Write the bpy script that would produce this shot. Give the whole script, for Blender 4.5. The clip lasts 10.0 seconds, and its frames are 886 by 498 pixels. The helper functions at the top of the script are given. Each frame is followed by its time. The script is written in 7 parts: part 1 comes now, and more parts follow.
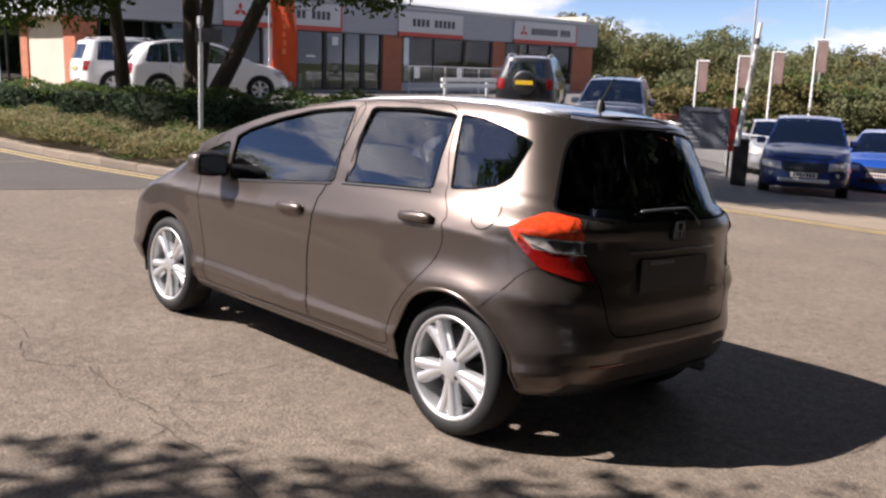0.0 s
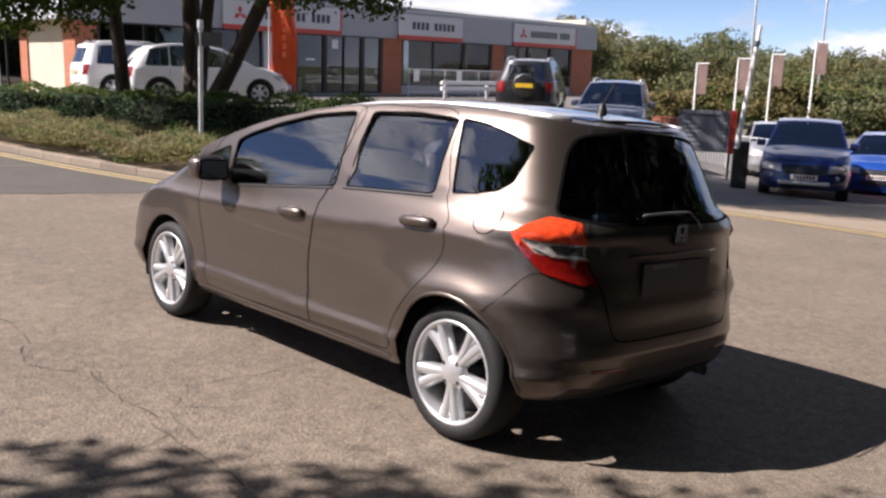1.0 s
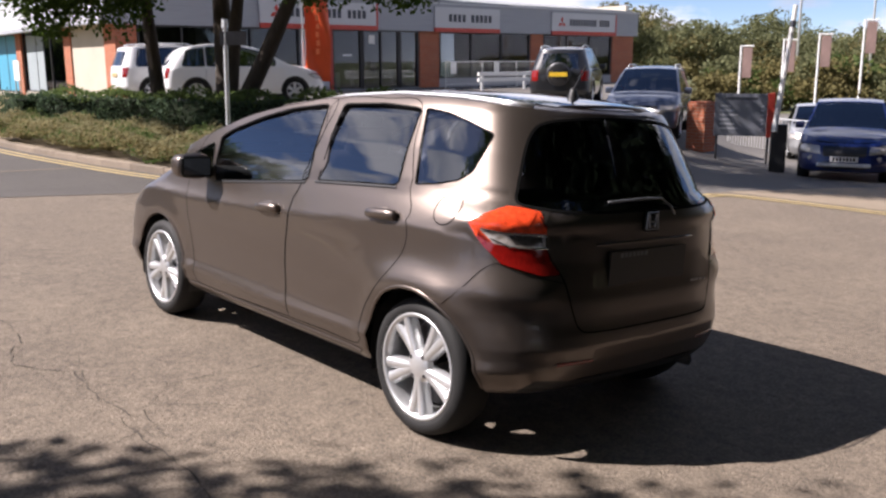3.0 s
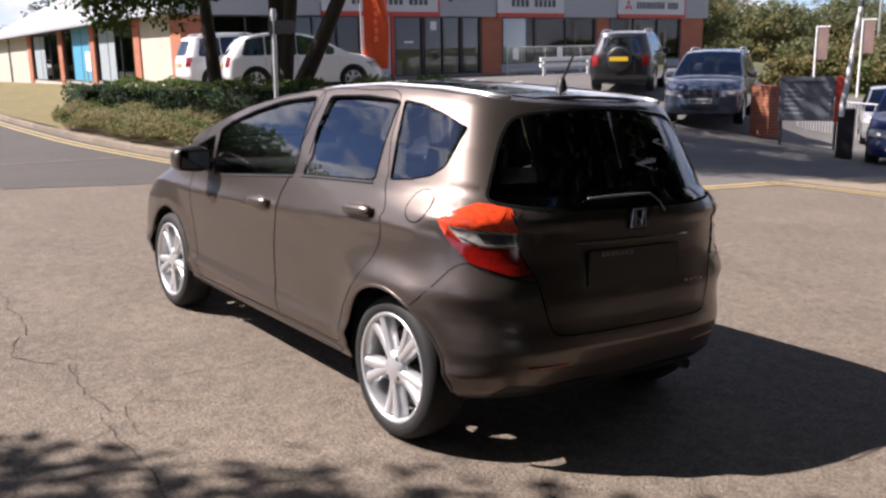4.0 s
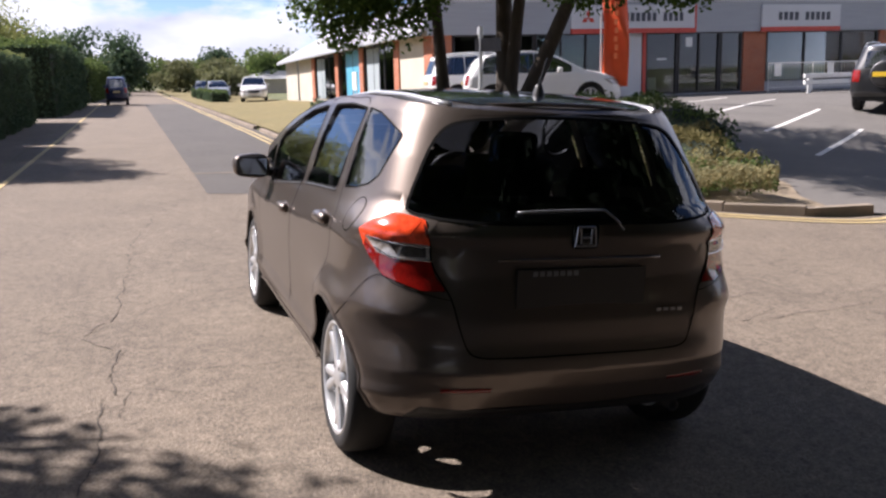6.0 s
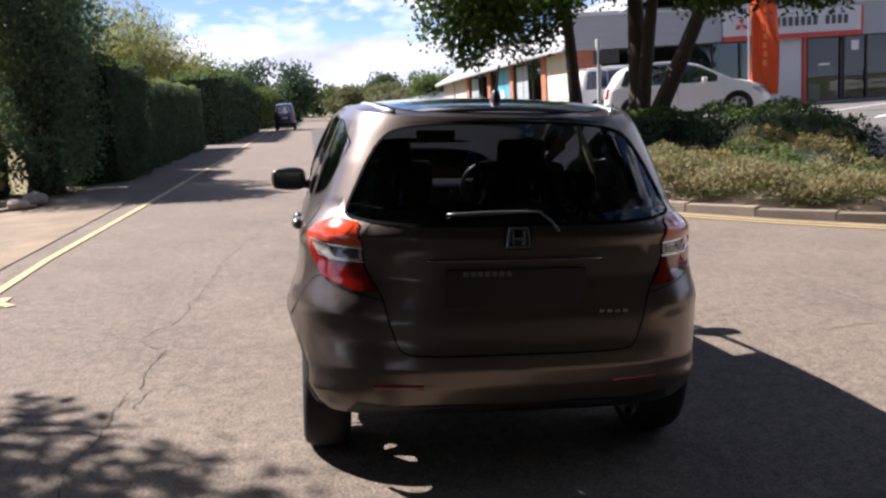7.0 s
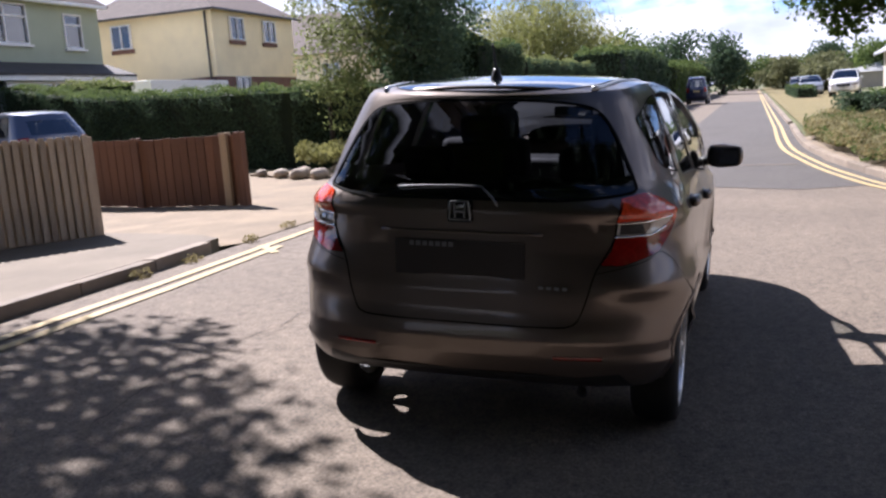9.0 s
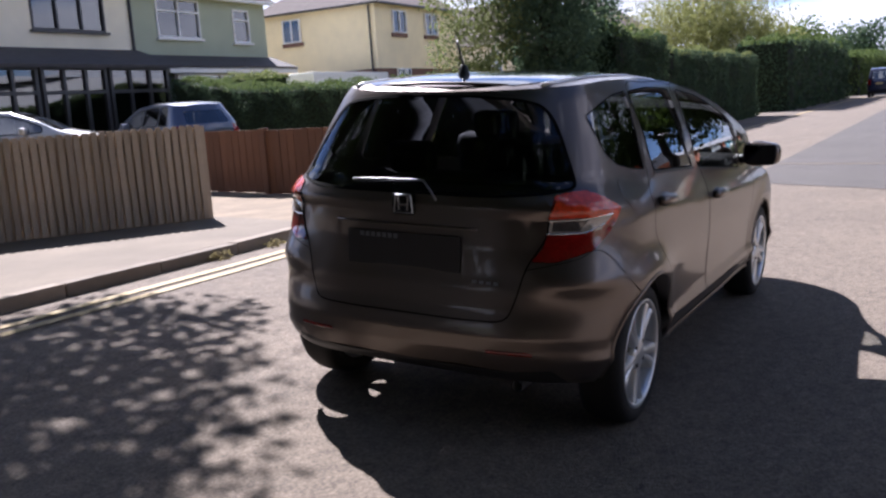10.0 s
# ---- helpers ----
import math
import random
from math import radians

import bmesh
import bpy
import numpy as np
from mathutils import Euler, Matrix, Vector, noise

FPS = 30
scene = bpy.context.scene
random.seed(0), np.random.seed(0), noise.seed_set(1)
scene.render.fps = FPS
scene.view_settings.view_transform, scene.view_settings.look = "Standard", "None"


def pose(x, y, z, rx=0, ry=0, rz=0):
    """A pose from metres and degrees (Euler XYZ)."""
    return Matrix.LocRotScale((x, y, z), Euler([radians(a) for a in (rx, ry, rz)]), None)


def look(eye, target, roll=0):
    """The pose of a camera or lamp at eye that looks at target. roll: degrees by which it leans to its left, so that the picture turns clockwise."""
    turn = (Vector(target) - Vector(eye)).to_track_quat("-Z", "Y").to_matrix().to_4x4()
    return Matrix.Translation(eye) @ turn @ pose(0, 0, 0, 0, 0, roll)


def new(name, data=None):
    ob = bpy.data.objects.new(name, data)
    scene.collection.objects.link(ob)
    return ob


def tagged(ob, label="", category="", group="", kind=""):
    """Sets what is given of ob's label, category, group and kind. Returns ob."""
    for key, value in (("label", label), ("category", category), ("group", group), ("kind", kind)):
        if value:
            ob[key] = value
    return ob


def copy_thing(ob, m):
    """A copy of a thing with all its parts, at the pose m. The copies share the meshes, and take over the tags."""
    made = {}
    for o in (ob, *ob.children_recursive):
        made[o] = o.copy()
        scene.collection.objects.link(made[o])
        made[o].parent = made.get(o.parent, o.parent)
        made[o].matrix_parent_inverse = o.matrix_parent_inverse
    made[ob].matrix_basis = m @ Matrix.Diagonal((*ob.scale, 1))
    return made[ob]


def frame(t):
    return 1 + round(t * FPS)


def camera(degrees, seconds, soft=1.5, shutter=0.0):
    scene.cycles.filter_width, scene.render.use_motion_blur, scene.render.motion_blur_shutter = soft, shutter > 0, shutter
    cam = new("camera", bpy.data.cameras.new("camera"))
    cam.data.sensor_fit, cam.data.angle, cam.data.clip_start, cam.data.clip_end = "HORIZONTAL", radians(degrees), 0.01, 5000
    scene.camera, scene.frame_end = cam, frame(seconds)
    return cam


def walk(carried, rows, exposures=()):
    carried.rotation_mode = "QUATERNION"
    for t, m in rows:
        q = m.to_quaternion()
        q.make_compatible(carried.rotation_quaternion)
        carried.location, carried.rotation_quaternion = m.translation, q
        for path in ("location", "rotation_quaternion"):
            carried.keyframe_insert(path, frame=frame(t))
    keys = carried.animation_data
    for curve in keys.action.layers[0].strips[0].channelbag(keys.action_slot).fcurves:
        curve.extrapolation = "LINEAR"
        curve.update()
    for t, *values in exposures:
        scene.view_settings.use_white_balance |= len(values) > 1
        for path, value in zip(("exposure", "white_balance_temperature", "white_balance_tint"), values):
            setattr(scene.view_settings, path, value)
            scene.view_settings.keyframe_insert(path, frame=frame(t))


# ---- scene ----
# ---------------------------------------------------------------- camera
cam = camera(52.7, 10.0, soft=2.5)
# the road surface falls gently across its width; the whole near ground and the car share this slope
SLOPE = pose(0, 3.38, 0, -2.0, 0, 0) @ pose(0, -3.38, 0)
PATH = [
    (0, (0.076, -0.047, 1.469), (-1.326, 1.335, 1.115), 3.3),
    (0.5, (0.06, -0.043, 1.475), (-1.337, 1.345, 1.124), 3.2),
    (1, (0.065, -0.048, 1.475), (-1.338, 1.335, 1.127), 3.2),
    (1.5, (0.058, -0.039, 1.468), (-1.351, 1.337, 1.119), 3.2),
    (2, (0.08, -0.01, 1.476), (-1.339, 1.352, 1.114), 2.9),
    (3.5, (0.342, 0.452, 1.477), (-1.176, 1.698, 1.094), 0.8),
    (4, (0.401, 0.65, 1.502), (-1.168, 1.823, 1.101), 0.7),
    (4.5, (0.585, 0.88, 1.485), (-1.056, 1.96, 1.111), 0.6),
    (5, (0.688, 1.158, 1.483), (-1.026, 2.11, 1.089), 0.1),
    (6.5, (1.035, 2.225, 1.434), (-0.875, 2.695, 1.098), -0.2),
    (7, (1.206, 2.632, 1.412), (-0.745, 2.914, 1.091), -1.7),
    (7.5, (1.319, 3.030, 1.423), (-0.652, 3.109, 1.094), -2.1),
    (8, (1.335, 3.441, 1.417), (-0.629, 3.292, 1.071), -3.4),
    (8.5, (1.379, 3.998, 1.401), (-0.539, 3.545, 1.062), -3.2),
    (9, (1.278, 4.414, 1.366), (-0.583, 3.765, 1.022), -2.4),
    (9.5, (1.205, 4.902, 1.35), (-0.577, 4.052, 1.021), -2.3),
    (10, (1.009, 5.247, 1.35), (-0.697, 4.258, 1.002), -2.3),
]
walk(cam, [(t, SLOPE @ look(eye, target, roll)) for t, eye, target, roll in PATH], [(0.0, 1.08, 6420, 19.5), (5.0, 1.12, 6300, 20.5), (7.0, 1.31, 6220, 20.0), (8.5, 1.39, 6060, 20.5), (10.0, 1.38, 5780, 22.0)])

# ---------------------------------------------------------------- world and sun
SUN_TO = Vector((-0.61, -0.77, 1.0)).normalized()
world = bpy.data.worlds.new("sky")
scene.world = world
world.use_nodes = True
wn, wl = world.node_tree.nodes, world.node_tree.links
wn.clear()
sky = wn.new("ShaderNodeTexSky")
sky.sky_type, sky.sun_disc = "NISHITA", False
sky.sun_elevation, sky.sun_rotation = radians(45.5), radians(218)
sky.air_density, sky.dust_density, sky.ozone_density = 0.55, 0.1, 3.0
coord = wn.new("ShaderNodeTexCoord")
sep = wn.new("ShaderNodeSeparateXYZ")
wl.new(coord.outputs["Generated"], sep.inputs[0])


def wmath(op, a, b=None, clamp=False):
    n = wn.new("ShaderNodeMath")
    n.operation, n.use_clamp = op, clamp
    for i, v in enumerate((a, b)):
        if v is None:
            continue
        if isinstance(v, (int, float)):
            n.inputs[i].default_value = v
        else:
            wl.new(v, n.inputs[i])
    return n.outputs[0]


# cumulus banks: soft noise over the directions, flattened towards the horizon and thinner overhead
comb = wn.new("ShaderNodeCombineXYZ")
wl.new(sep.outputs[0], comb.inputs[0])
wl.new(sep.outputs[1], comb.inputs[1])
wl.new(wmath("MULTIPLY", sep.outputs[2], 2.6), comb.inputs[2])
cn = wn.new("ShaderNodeTexNoise")
cn.inputs["Scale"].default_value, cn.inputs["Detail"].default_value, cn.inputs["Roughness"].default_value = 4.2, 9.0, 0.55
drift = wn.new("ShaderNodeVectorMath")
drift.inputs[1].default_value = (3.7, 1.2, 0.4)
wl.new(comb.outputs[0], drift.inputs[0])
wl.new(drift.outputs[0], cn.inputs["Vector"])
low = wmath("MULTIPLY", wmath("MAXIMUM", wmath("SUBTRACT", 0.30, sep.outputs[2]), 0.0), 0.18)
thin = wmath("SUBTRACT", wmath("ADD", cn.outputs[0], low), wmath("MULTIPLY", wmath("MAXIMUM", wmath("SUBTRACT", sep.outputs[2], 0.55), 0.0), 0.5))
cr = wn.new("ShaderNodeValToRGB")
cr.color_ramp.elements[0].position, cr.color_ramp.elements[1].position = 0.47, 0.545
wl.new(thin, cr.inputs[0])
cs = wn.new("ShaderNodeTexNoise")
cs.inputs["Scale"].default_value, cs.inputs["Detail"].default_value = 5.0, 6.0
wl.new(comb.outputs[0], cs.inputs["Vector"])
tone = wn.new("ShaderNodeValToRGB")
tone.color_ramp.elements[0].position, tone.color_ramp.elements[0].color = 0.36, (4.6, 5.0, 5.8, 1)
tone.color_ramp.elements[1].position, tone.color_ramp.elements[1].color = 0.60, (8.2, 8.4, 8.7, 1)
wl.new(cs.outputs[0], tone.inputs[0])
mixc = wn.new("ShaderNodeMix")
mixc.data_type = "RGBA"
wl.new(cr.outputs[0], mixc.inputs["Factor"])
wl.new(sky.outputs[0], mixc.inputs["A"])
wl.new(tone.outputs[0], mixc.inputs["B"])
bg = wn.new("ShaderNodeBackground")
bg.inputs[1].default_value = 0.066
wl.new(mixc.outputs["Result"], bg.inputs[0])
wo = wn.new("ShaderNodeOutputWorld")
wl.new(bg.outputs[0], wo.inputs[0])

sun_data = bpy.data.lights.new("sun", "SUN")
sun_data.energy, sun_data.angle, sun_data.color = 5.0, radians(0.53), (1.0, 0.945, 0.865)
sun = new("sun", sun_data)
sun.matrix_world = look((0, 0, 30), Vector((0, 0, 30)) - SUN_TO)

# ---------------------------------------------------------------- materials


def material(name, color, rough=0.6, metal=0.0, vary=0.15, scale=8.0, fine=0.1, fine_scale=90.0, bump=0.0, bump_scale=120.0,
             coat=0.0, color2=None, patches=0.0, patch_scale=0.6, spec=0.5, per_object=0.0, per_island=0.0, emit=0.0, stretch=None, sheen=0.0):
    m = bpy.data.materials.new(name)
    m.use_nodes = True
    n, l = m.node_tree.nodes, m.node_tree.links
    b = n["Principled BSDF"]
    tc = n.new("ShaderNodeTexCoord")
    vec = tc.outputs["Object"]
    if stretch:
        mp = n.new("ShaderNodeMapping")
        mp.inputs["Scale"].default_value = stretch
        l.new(vec, mp.inputs[0])
        vec = mp.outputs[0]

    def noise_node(s, detail=4.0, rgh=0.55):
        t = n.new("ShaderNodeTexNoise")
        t.inputs["Scale"].default_value, t.inputs["Detail"].default_value, t.inputs["Roughness"].default_value = s, detail, rgh
        l.new(vec, t.inputs["Vector"])
        return t.outputs[0]

    def gain(value, amount):
        r = n.new("ShaderNodeMapRange")
        r.inputs[1].default_value, r.inputs[2].default_value = 0.25, 0.75
        r.inputs[3].default_value, r.inputs[4].default_value = 1.0 - amount, 1.0 + amount
        l.new(value, r.inputs[0])
        return r.outputs[0]

    def times(a, bb):
        x = n.new("ShaderNodeMath")
        x.operation = "MULTIPLY"
        l.new(a, x.inputs[0])
        l.new(bb, x.inputs[1])
        return x.outputs[0]

    factor = gain(noise_node(scale), vary)
    if fine:
        factor = times(factor, gain(noise_node(fine_scale, 3.0, 0.7), fine))
    if per_object:
        oi = n.new("ShaderNodeObjectInfo")
        factor = times(factor, gain(oi.outputs["Random"], per_object))
    if per_island:
        ge = n.new("ShaderNodeNewGeometry")
        factor = times(factor, gain(ge.outputs["Random Per Island"], per_island))
    base = n.new("ShaderNodeRGB")
    base.outputs[0].default_value = (*color, 1)
    col = base.outputs[0]
    if color2:
        mx = n.new("ShaderNodeMix")
        mx.data_type = "RGBA"
        rr = n.new("ShaderNodeMapRange")
        rr.inputs[1].default_value, rr.inputs[2].default_value = 0.5 - 0.28 * (1 - patches), 0.5 + 0.28 * (1 - patches)
        l.new(noise_node(patch_scale, 6.0, 0.6), rr.inputs[0])
        l.new(rr.outputs[0], mx.inputs["Factor"])
        l.new(col, mx.inputs["A"])
        mx.inputs["B"].default_value = (*color2, 1)
        col = mx.outputs["Result"]
    vm = n.new("ShaderNodeVectorMath")
    vm.operation = "SCALE"
    l.new(col, vm.inputs[0])
    l.new(factor, vm.inputs["Scale"])
    l.new(vm.outputs[0], b.inputs["Base Color"])
    b.inputs["Roughness"].default_value, b.inputs["Metallic"].default_value = rough, metal
    b.inputs["Specular IOR Level"].default_value = spec
    b.inputs["Coat Weight"].default_value = coat
    b.inputs["Coat Roughness"].default_value = 0.04
    if sheen:
        b.inputs["Sheen Weight"].default_value = sheen
    if emit:
        b.inputs["Emission Color"].default_value = (*color, 1)
        b.inputs["Emission Strength"].default_value = emit
    if bump:
        bp = n.new("ShaderNodeBump")
        bp.inputs["Strength"].default_value, bp.inputs["Distance"].default_value = min(1.0, bump), 0.01
        l.new(noise_node(bump_scale, 3.0, 0.7), bp.inputs["Height"])
        l.new(bp.outputs[0], b.inputs["Normal"])
    return m


def glass(name, tint, rough=0.0, ior=1.5, gain_=1.0):
    """Thin window glass: tinted see-through with a mirror gloss that grows at grazing angles."""
    m = bpy.data.materials.new(name)
    m.use_nodes = True
    n, l = m.node_tree.nodes, m.node_tree.links
    n.clear()
    out, tr, gl, mx, fr = (n.new(k) for k in ("ShaderNodeOutputMaterial", "ShaderNodeBsdfTransparent", "ShaderNodeBsdfGlossy", "ShaderNodeMixShader", "ShaderNodeFresnel"))
    tr.inputs[0].default_value = (*tint, 1)
    gl.inputs["Color"].default_value = (0.95 * gain_, 0.97 * gain_, 1.0 * gain_, 1)
    gl.inputs["Roughness"].default_value = rough
    fr.inputs[0].default_value = ior
    l.new(fr.outputs[0], mx.inputs[0])
    l.new(tr.outputs[0], mx.inputs[1])
    l.new(gl.outputs[0], mx.inputs[2])
    l.new(mx.outputs[0], out.inputs[0])
    return m


def leaf_material(name, c1, c2, trans=0.35):
    m = bpy.data.materials.new(name)
    m.use_nodes = True
    n, l = m.node_tree.nodes, m.node_tree.links
    b = n["Principled BSDF"]
    ge = n.new("ShaderNodeNewGeometry")
    tc = n.new("ShaderNodeTexCoord")
    no = n.new("ShaderNodeTexNoise")
    no.inputs["Scale"].default_value = 0.9
    l.new(tc.outputs["Object"], no.inputs["Vector"])
    ad = n.new("ShaderNodeMath")
    ad.operation = "MULTIPLY_ADD"
    l.new(no.outputs[0], ad.inputs[0])
    ad.inputs[1].default_value = 0.6
    sc = n.new("ShaderNodeMath")
    sc.operation = "MULTIPLY_ADD"
    l.new(ge.outputs["Random Per Island"], sc.inputs[0])
    sc.inputs[1].default_value, sc.inputs[2].default_value = 0.7, -0.15
    l.new(sc.outputs[0], ad.inputs[2])
    mx = n.new("ShaderNodeMix")
    mx.data_type = "RGBA"
    mx.clamp_factor = True
    l.new(ad.outputs[0], mx.inputs["Factor"])
    mx.inputs["A"].default_value, mx.inputs["B"].default_value = (*c1, 1), (*c2, 1)
    l.new(mx.outputs["Result"], b.inputs["Base Color"])
    b.inputs["Roughness"].default_value = 0.8
    b.inputs["Specular IOR Level"].default_value = 0.2
    tl = n.new("ShaderNodeBsdfTranslucent")
    l.new(mx.outputs["Result"], tl.inputs[0])
    ms = n.new("ShaderNodeMixShader")
    ms.inputs[0].default_value = trans
    l.new(b.outputs[0], ms.inputs[1])
    l.new(tl.outputs[0], ms.inputs[2])
    l.new(ms.outputs[0], n["Material Output"].inputs[0])
    return m


M = {}
M["asphalt"] = material("asphalt", (0.142, 0.114, 0.087), 0.9, vary=0.24, scale=13.0, fine=0.62, fine_scale=62, bump=1.0, bump_scale=70, color2=(0.180, 0.145, 0.109), patches=0.35, patch_scale=0.9)
M["asphalt_new"] = material("asphalt_new", (0.068, 0.061, 0.055), 0.85, vary=0.1, scale=1.6, fine=0.3, fine_scale=150, bump=0.5, bump_scale=170, color2=(0.090, 0.080, 0.071), patch_scale=0.5)
M["forecourt"] = material("forecourt", (0.114, 0.106, 0.097), 0.85, vary=0.12, scale=1.1, fine=0.25, fine_scale=130, bump=0.4, bump_scale=150, color2=(0.144, 0.133, 0.118), patch_scale=0.4)
M["tan_concrete"] = material("tan_concrete", (0.268, 0.211, 0.147), 0.85, vary=0.12, scale=1.0, fine=0.18, fine_scale=110, bump=0.35, bump_scale=120, color2=(0.230, 0.185, 0.134), patch_scale=0.5)
M["pavement"] = material("pavement", (0.200, 0.163, 0.118), 0.9, vary=0.14, scale=1.4, fine=0.22, fine_scale=120, bump=0.4, bump_scale=130, color2=(0.145, 0.118, 0.085), patches=0.3, patch_scale=1.1)
M["drive_concrete"] = material("drive_concrete", (0.235, 0.178, 0.112), 0.9, vary=0.2, scale=2.2, fine=0.3, fine_scale=70, bump=0.5, bump_scale=80, color2=(0.175, 0.133, 0.085), patches=0.4, patch_scale=0.9)
M["kerb"] = material("kerb", (0.225, 0.182, 0.138), 0.85, vary=0.2, scale=3, fine=0.2, bump=0.4, per_object=0.12)
M["yellow_paint"] = material("yellow_paint", (0.56, 0.42, 0.18), 0.75, vary=0.18, scale=5, fine=0.25, fine_scale=60, color2=(0.33, 0.265, 0.145), patches=0.4, patch_scale=5.0, bump=0.2)
M["white_paint"] = material("white_paint", (0.72, 0.70, 0.66), 0.75, vary=0.15, scale=5, fine=0.2, fine_scale=60, bump=0.2)
M["crack"] = material("crack", (0.060, 0.050, 0.040), 0.95, vary=0.2)
M["grass"] = material("grass", (0.20, 0.155, 0.062), 0.95, vary=0.25, scale=2.0, fine=0.35, fine_scale=60, bump=0.8, bump_scale=70, color2=(0.145, 0.125, 0.048), patch_scale=0.5)
M["soil"] = material("soil", (0.215, 0.170, 0.115), 0.95, vary=0.3, scale=3, fine=0.3, fine_scale=60, bump=0.8, bump_scale=50)
M["earth"] = material("earth", (0.11, 0.12, 0.05), 0.95, vary=0.3, scale=0.4, fine=0.3, fine_scale=20, bump=0.5, bump_scale=20)
M["paint_bronze"] = material("paint_bronze", (0.150, 0.124, 0.108), 0.355, metal=0.86, vary=0.02, scale=3, fine=0.08, fine_scale=900, coat=0.5)
M["seam"] = material("seam", (0.004, 0.004, 0.004), 0.9, vary=0.1, fine=0.0, spec=0.1)
M["black_trim"] = material("black_trim", (0.014, 0.014, 0.015), 0.45, vary=0.1, fine=0.05)
M["wiper_grey"] = material("wiper_grey", (0.19, 0.195, 0.21), 0.35, metal=0.5, vary=0.1, fine=0.0)
M["roof_glass"] = material("roof_glass", (0.020, 0.026, 0.038), 0.10, vary=0.05, fine=0.0, coat=1.0)
M["plate_dark"] = material("plate_dark", (0.026, 0.023, 0.022), 0.5, vary=0.1, fine=0.05)
M["gloss_black"] = material("gloss_black", (0.01, 0.01, 0.011), 0.12, vary=0.05, fine=0.0, coat=0.6)
M["seat_cloth"] = material("seat_cloth", (0.028, 0.028, 0.031), 0.9, vary=0.1, fine=0.25, fine_scale=300)
M["rubber"] = material("rubber", (0.008, 0.008, 0.008), 0.75, vary=0.15, fine=0.2, fine_scale=120, bump=0.2)
M["alloy"] = material("alloy", (0.68, 0.69, 0.70), 0.34, metal=0.75, vary=0.04, fine=0.05, coat=0.3)
M["dark_metal"] = material("dark_metal", (0.09, 0.09, 0.095), 0.5, metal=0.8, vary=0.2, fine=0.1)
M["chrome"] = material("chrome", (0.80, 0.80, 0.80), 0.12, metal=1.0, vary=0.02, fine=0.0)
M["dull_chrome"] = material("dull_chrome", (0.34, 0.34, 0.35), 0.3, metal=1.0, vary=0.1, fine=0.0)
M["mirror_tint"] = material("mirror_tint", (0.20, 0.22, 0.25), 0.04, metal=1.0, vary=0.02, fine=0.0)
M["galvanised"] = material("galvanised", (0.62, 0.63, 0.63), 0.45, metal=0.5, vary=0.12, fine=0.1)
M["lamp_red"] = material("lamp_red", (0.22, 0.007, 0.005), 0.12, vary=0.15, scale=30, fine=0.45, fine_scale=160, coat=1.0)
M["lamp_amber"] = material("lamp_amber", (0.70, 0.065, 0.018), 0.12, vary=0.3, scale=45, fine=0.4, fine_scale=200, coat=1.0)
M["lamp_clear"] = material("lamp_clear", (0.46, 0.43, 0.40), 0.18, metal=0.25, vary=0.2, scale=25, fine=0.4, fine_scale=120, coat=1.0)
M["lamp_smoke"] = material("lamp_smoke", (0.10, 0.09, 0.085), 0.15, metal=0.3, vary=0.3, scale=40, fine=0.3, fine_scale=150, coat=1.0)
M["glass_front"] = glass("glass_front", (0.70, 0.75, 0.75), ior=2.35)
M["glass_privacy"] = glass("glass_privacy", (0.24, 0.25, 0.28), ior=2.35)
M["glass_tailgate"] = glass("glass_tailgate", (0.35, 0.37, 0.42), ior=1.5)
M["glass_shop"] = glass("glass_shop", (0.66, 0.70, 0.72))
M["glass_house"] = glass("glass_house", (0.34, 0.38, 0.42), ior=2.2)

# ---------------------------------------------------------------- mesh helpers


def finish(bm, name, mat, smooth=False):
    me = bpy.data.meshes.new(name)
    bmesh.ops.recalc_face_normals(bm, faces=bm.faces)
    bm.to_mesh(me)
    bm.free()
    for mt in (mat if isinstance(mat, (list, tuple)) else [mat]):
        me.materials.append(mt)
    if smooth:
        me.shade_smooth()
    return me


def thing(name, label, category, m=None, group="", kind=""):
    """An empty at a thing's base, which its parts hang under."""
    ob = new(name)
    ob.empty_display_size = 0.1
    if m is not None:
        ob.matrix_world = m
    return tagged(ob, label, category, group, kind)


def part(name, bm, mat, parent=None, label="", smooth=False):
    me = finish(bm, name, mat, smooth) if isinstance(bm, bmesh.types.BMesh) else bm
    ob = new(name, me)
    if parent is not None:
        ob.parent = parent
    return tagged(ob, label)


def raw(name, verts, faces, mat, smooth=False):
    me = bpy.data.meshes.new(name)
    me.from_pydata([tuple(v) for v in verts], [], [tuple(f) for f in faces])
    me.materials.append(mat)
    if smooth:
        me.shade_smooth()
    me.update()
    return me


def add_box(bm, x0, x1, y0, y1, z0, z1, m=None, bevel=0.0):
    r = bmesh.ops.create_cube(bm, size=1.0)
    vs = r["verts"]
    mm = Matrix.Translation(((x0 + x1) / 2, (y0 + y1) / 2, (z0 + z1) / 2)) @ Matrix.Diagonal((abs(x1 - x0), abs(y1 - y0), abs(z1 - z0), 1))
    bmesh.ops.transform(bm, matrix=(m @ mm) if m else mm, verts=vs)
    if bevel:
        es = {e for v in vs for e in v.link_edges}
        bmesh.ops.bevel(bm, geom=list(es), offset=bevel, segments=2, affect="EDGES", profile=0.6)
    return bm


def box(x0, x1, y0, y1, z0, z1, m=None, bevel=0.0):
    return add_box(bmesh.new(), x0, x1, y0, y1, z0, z1, m, bevel)


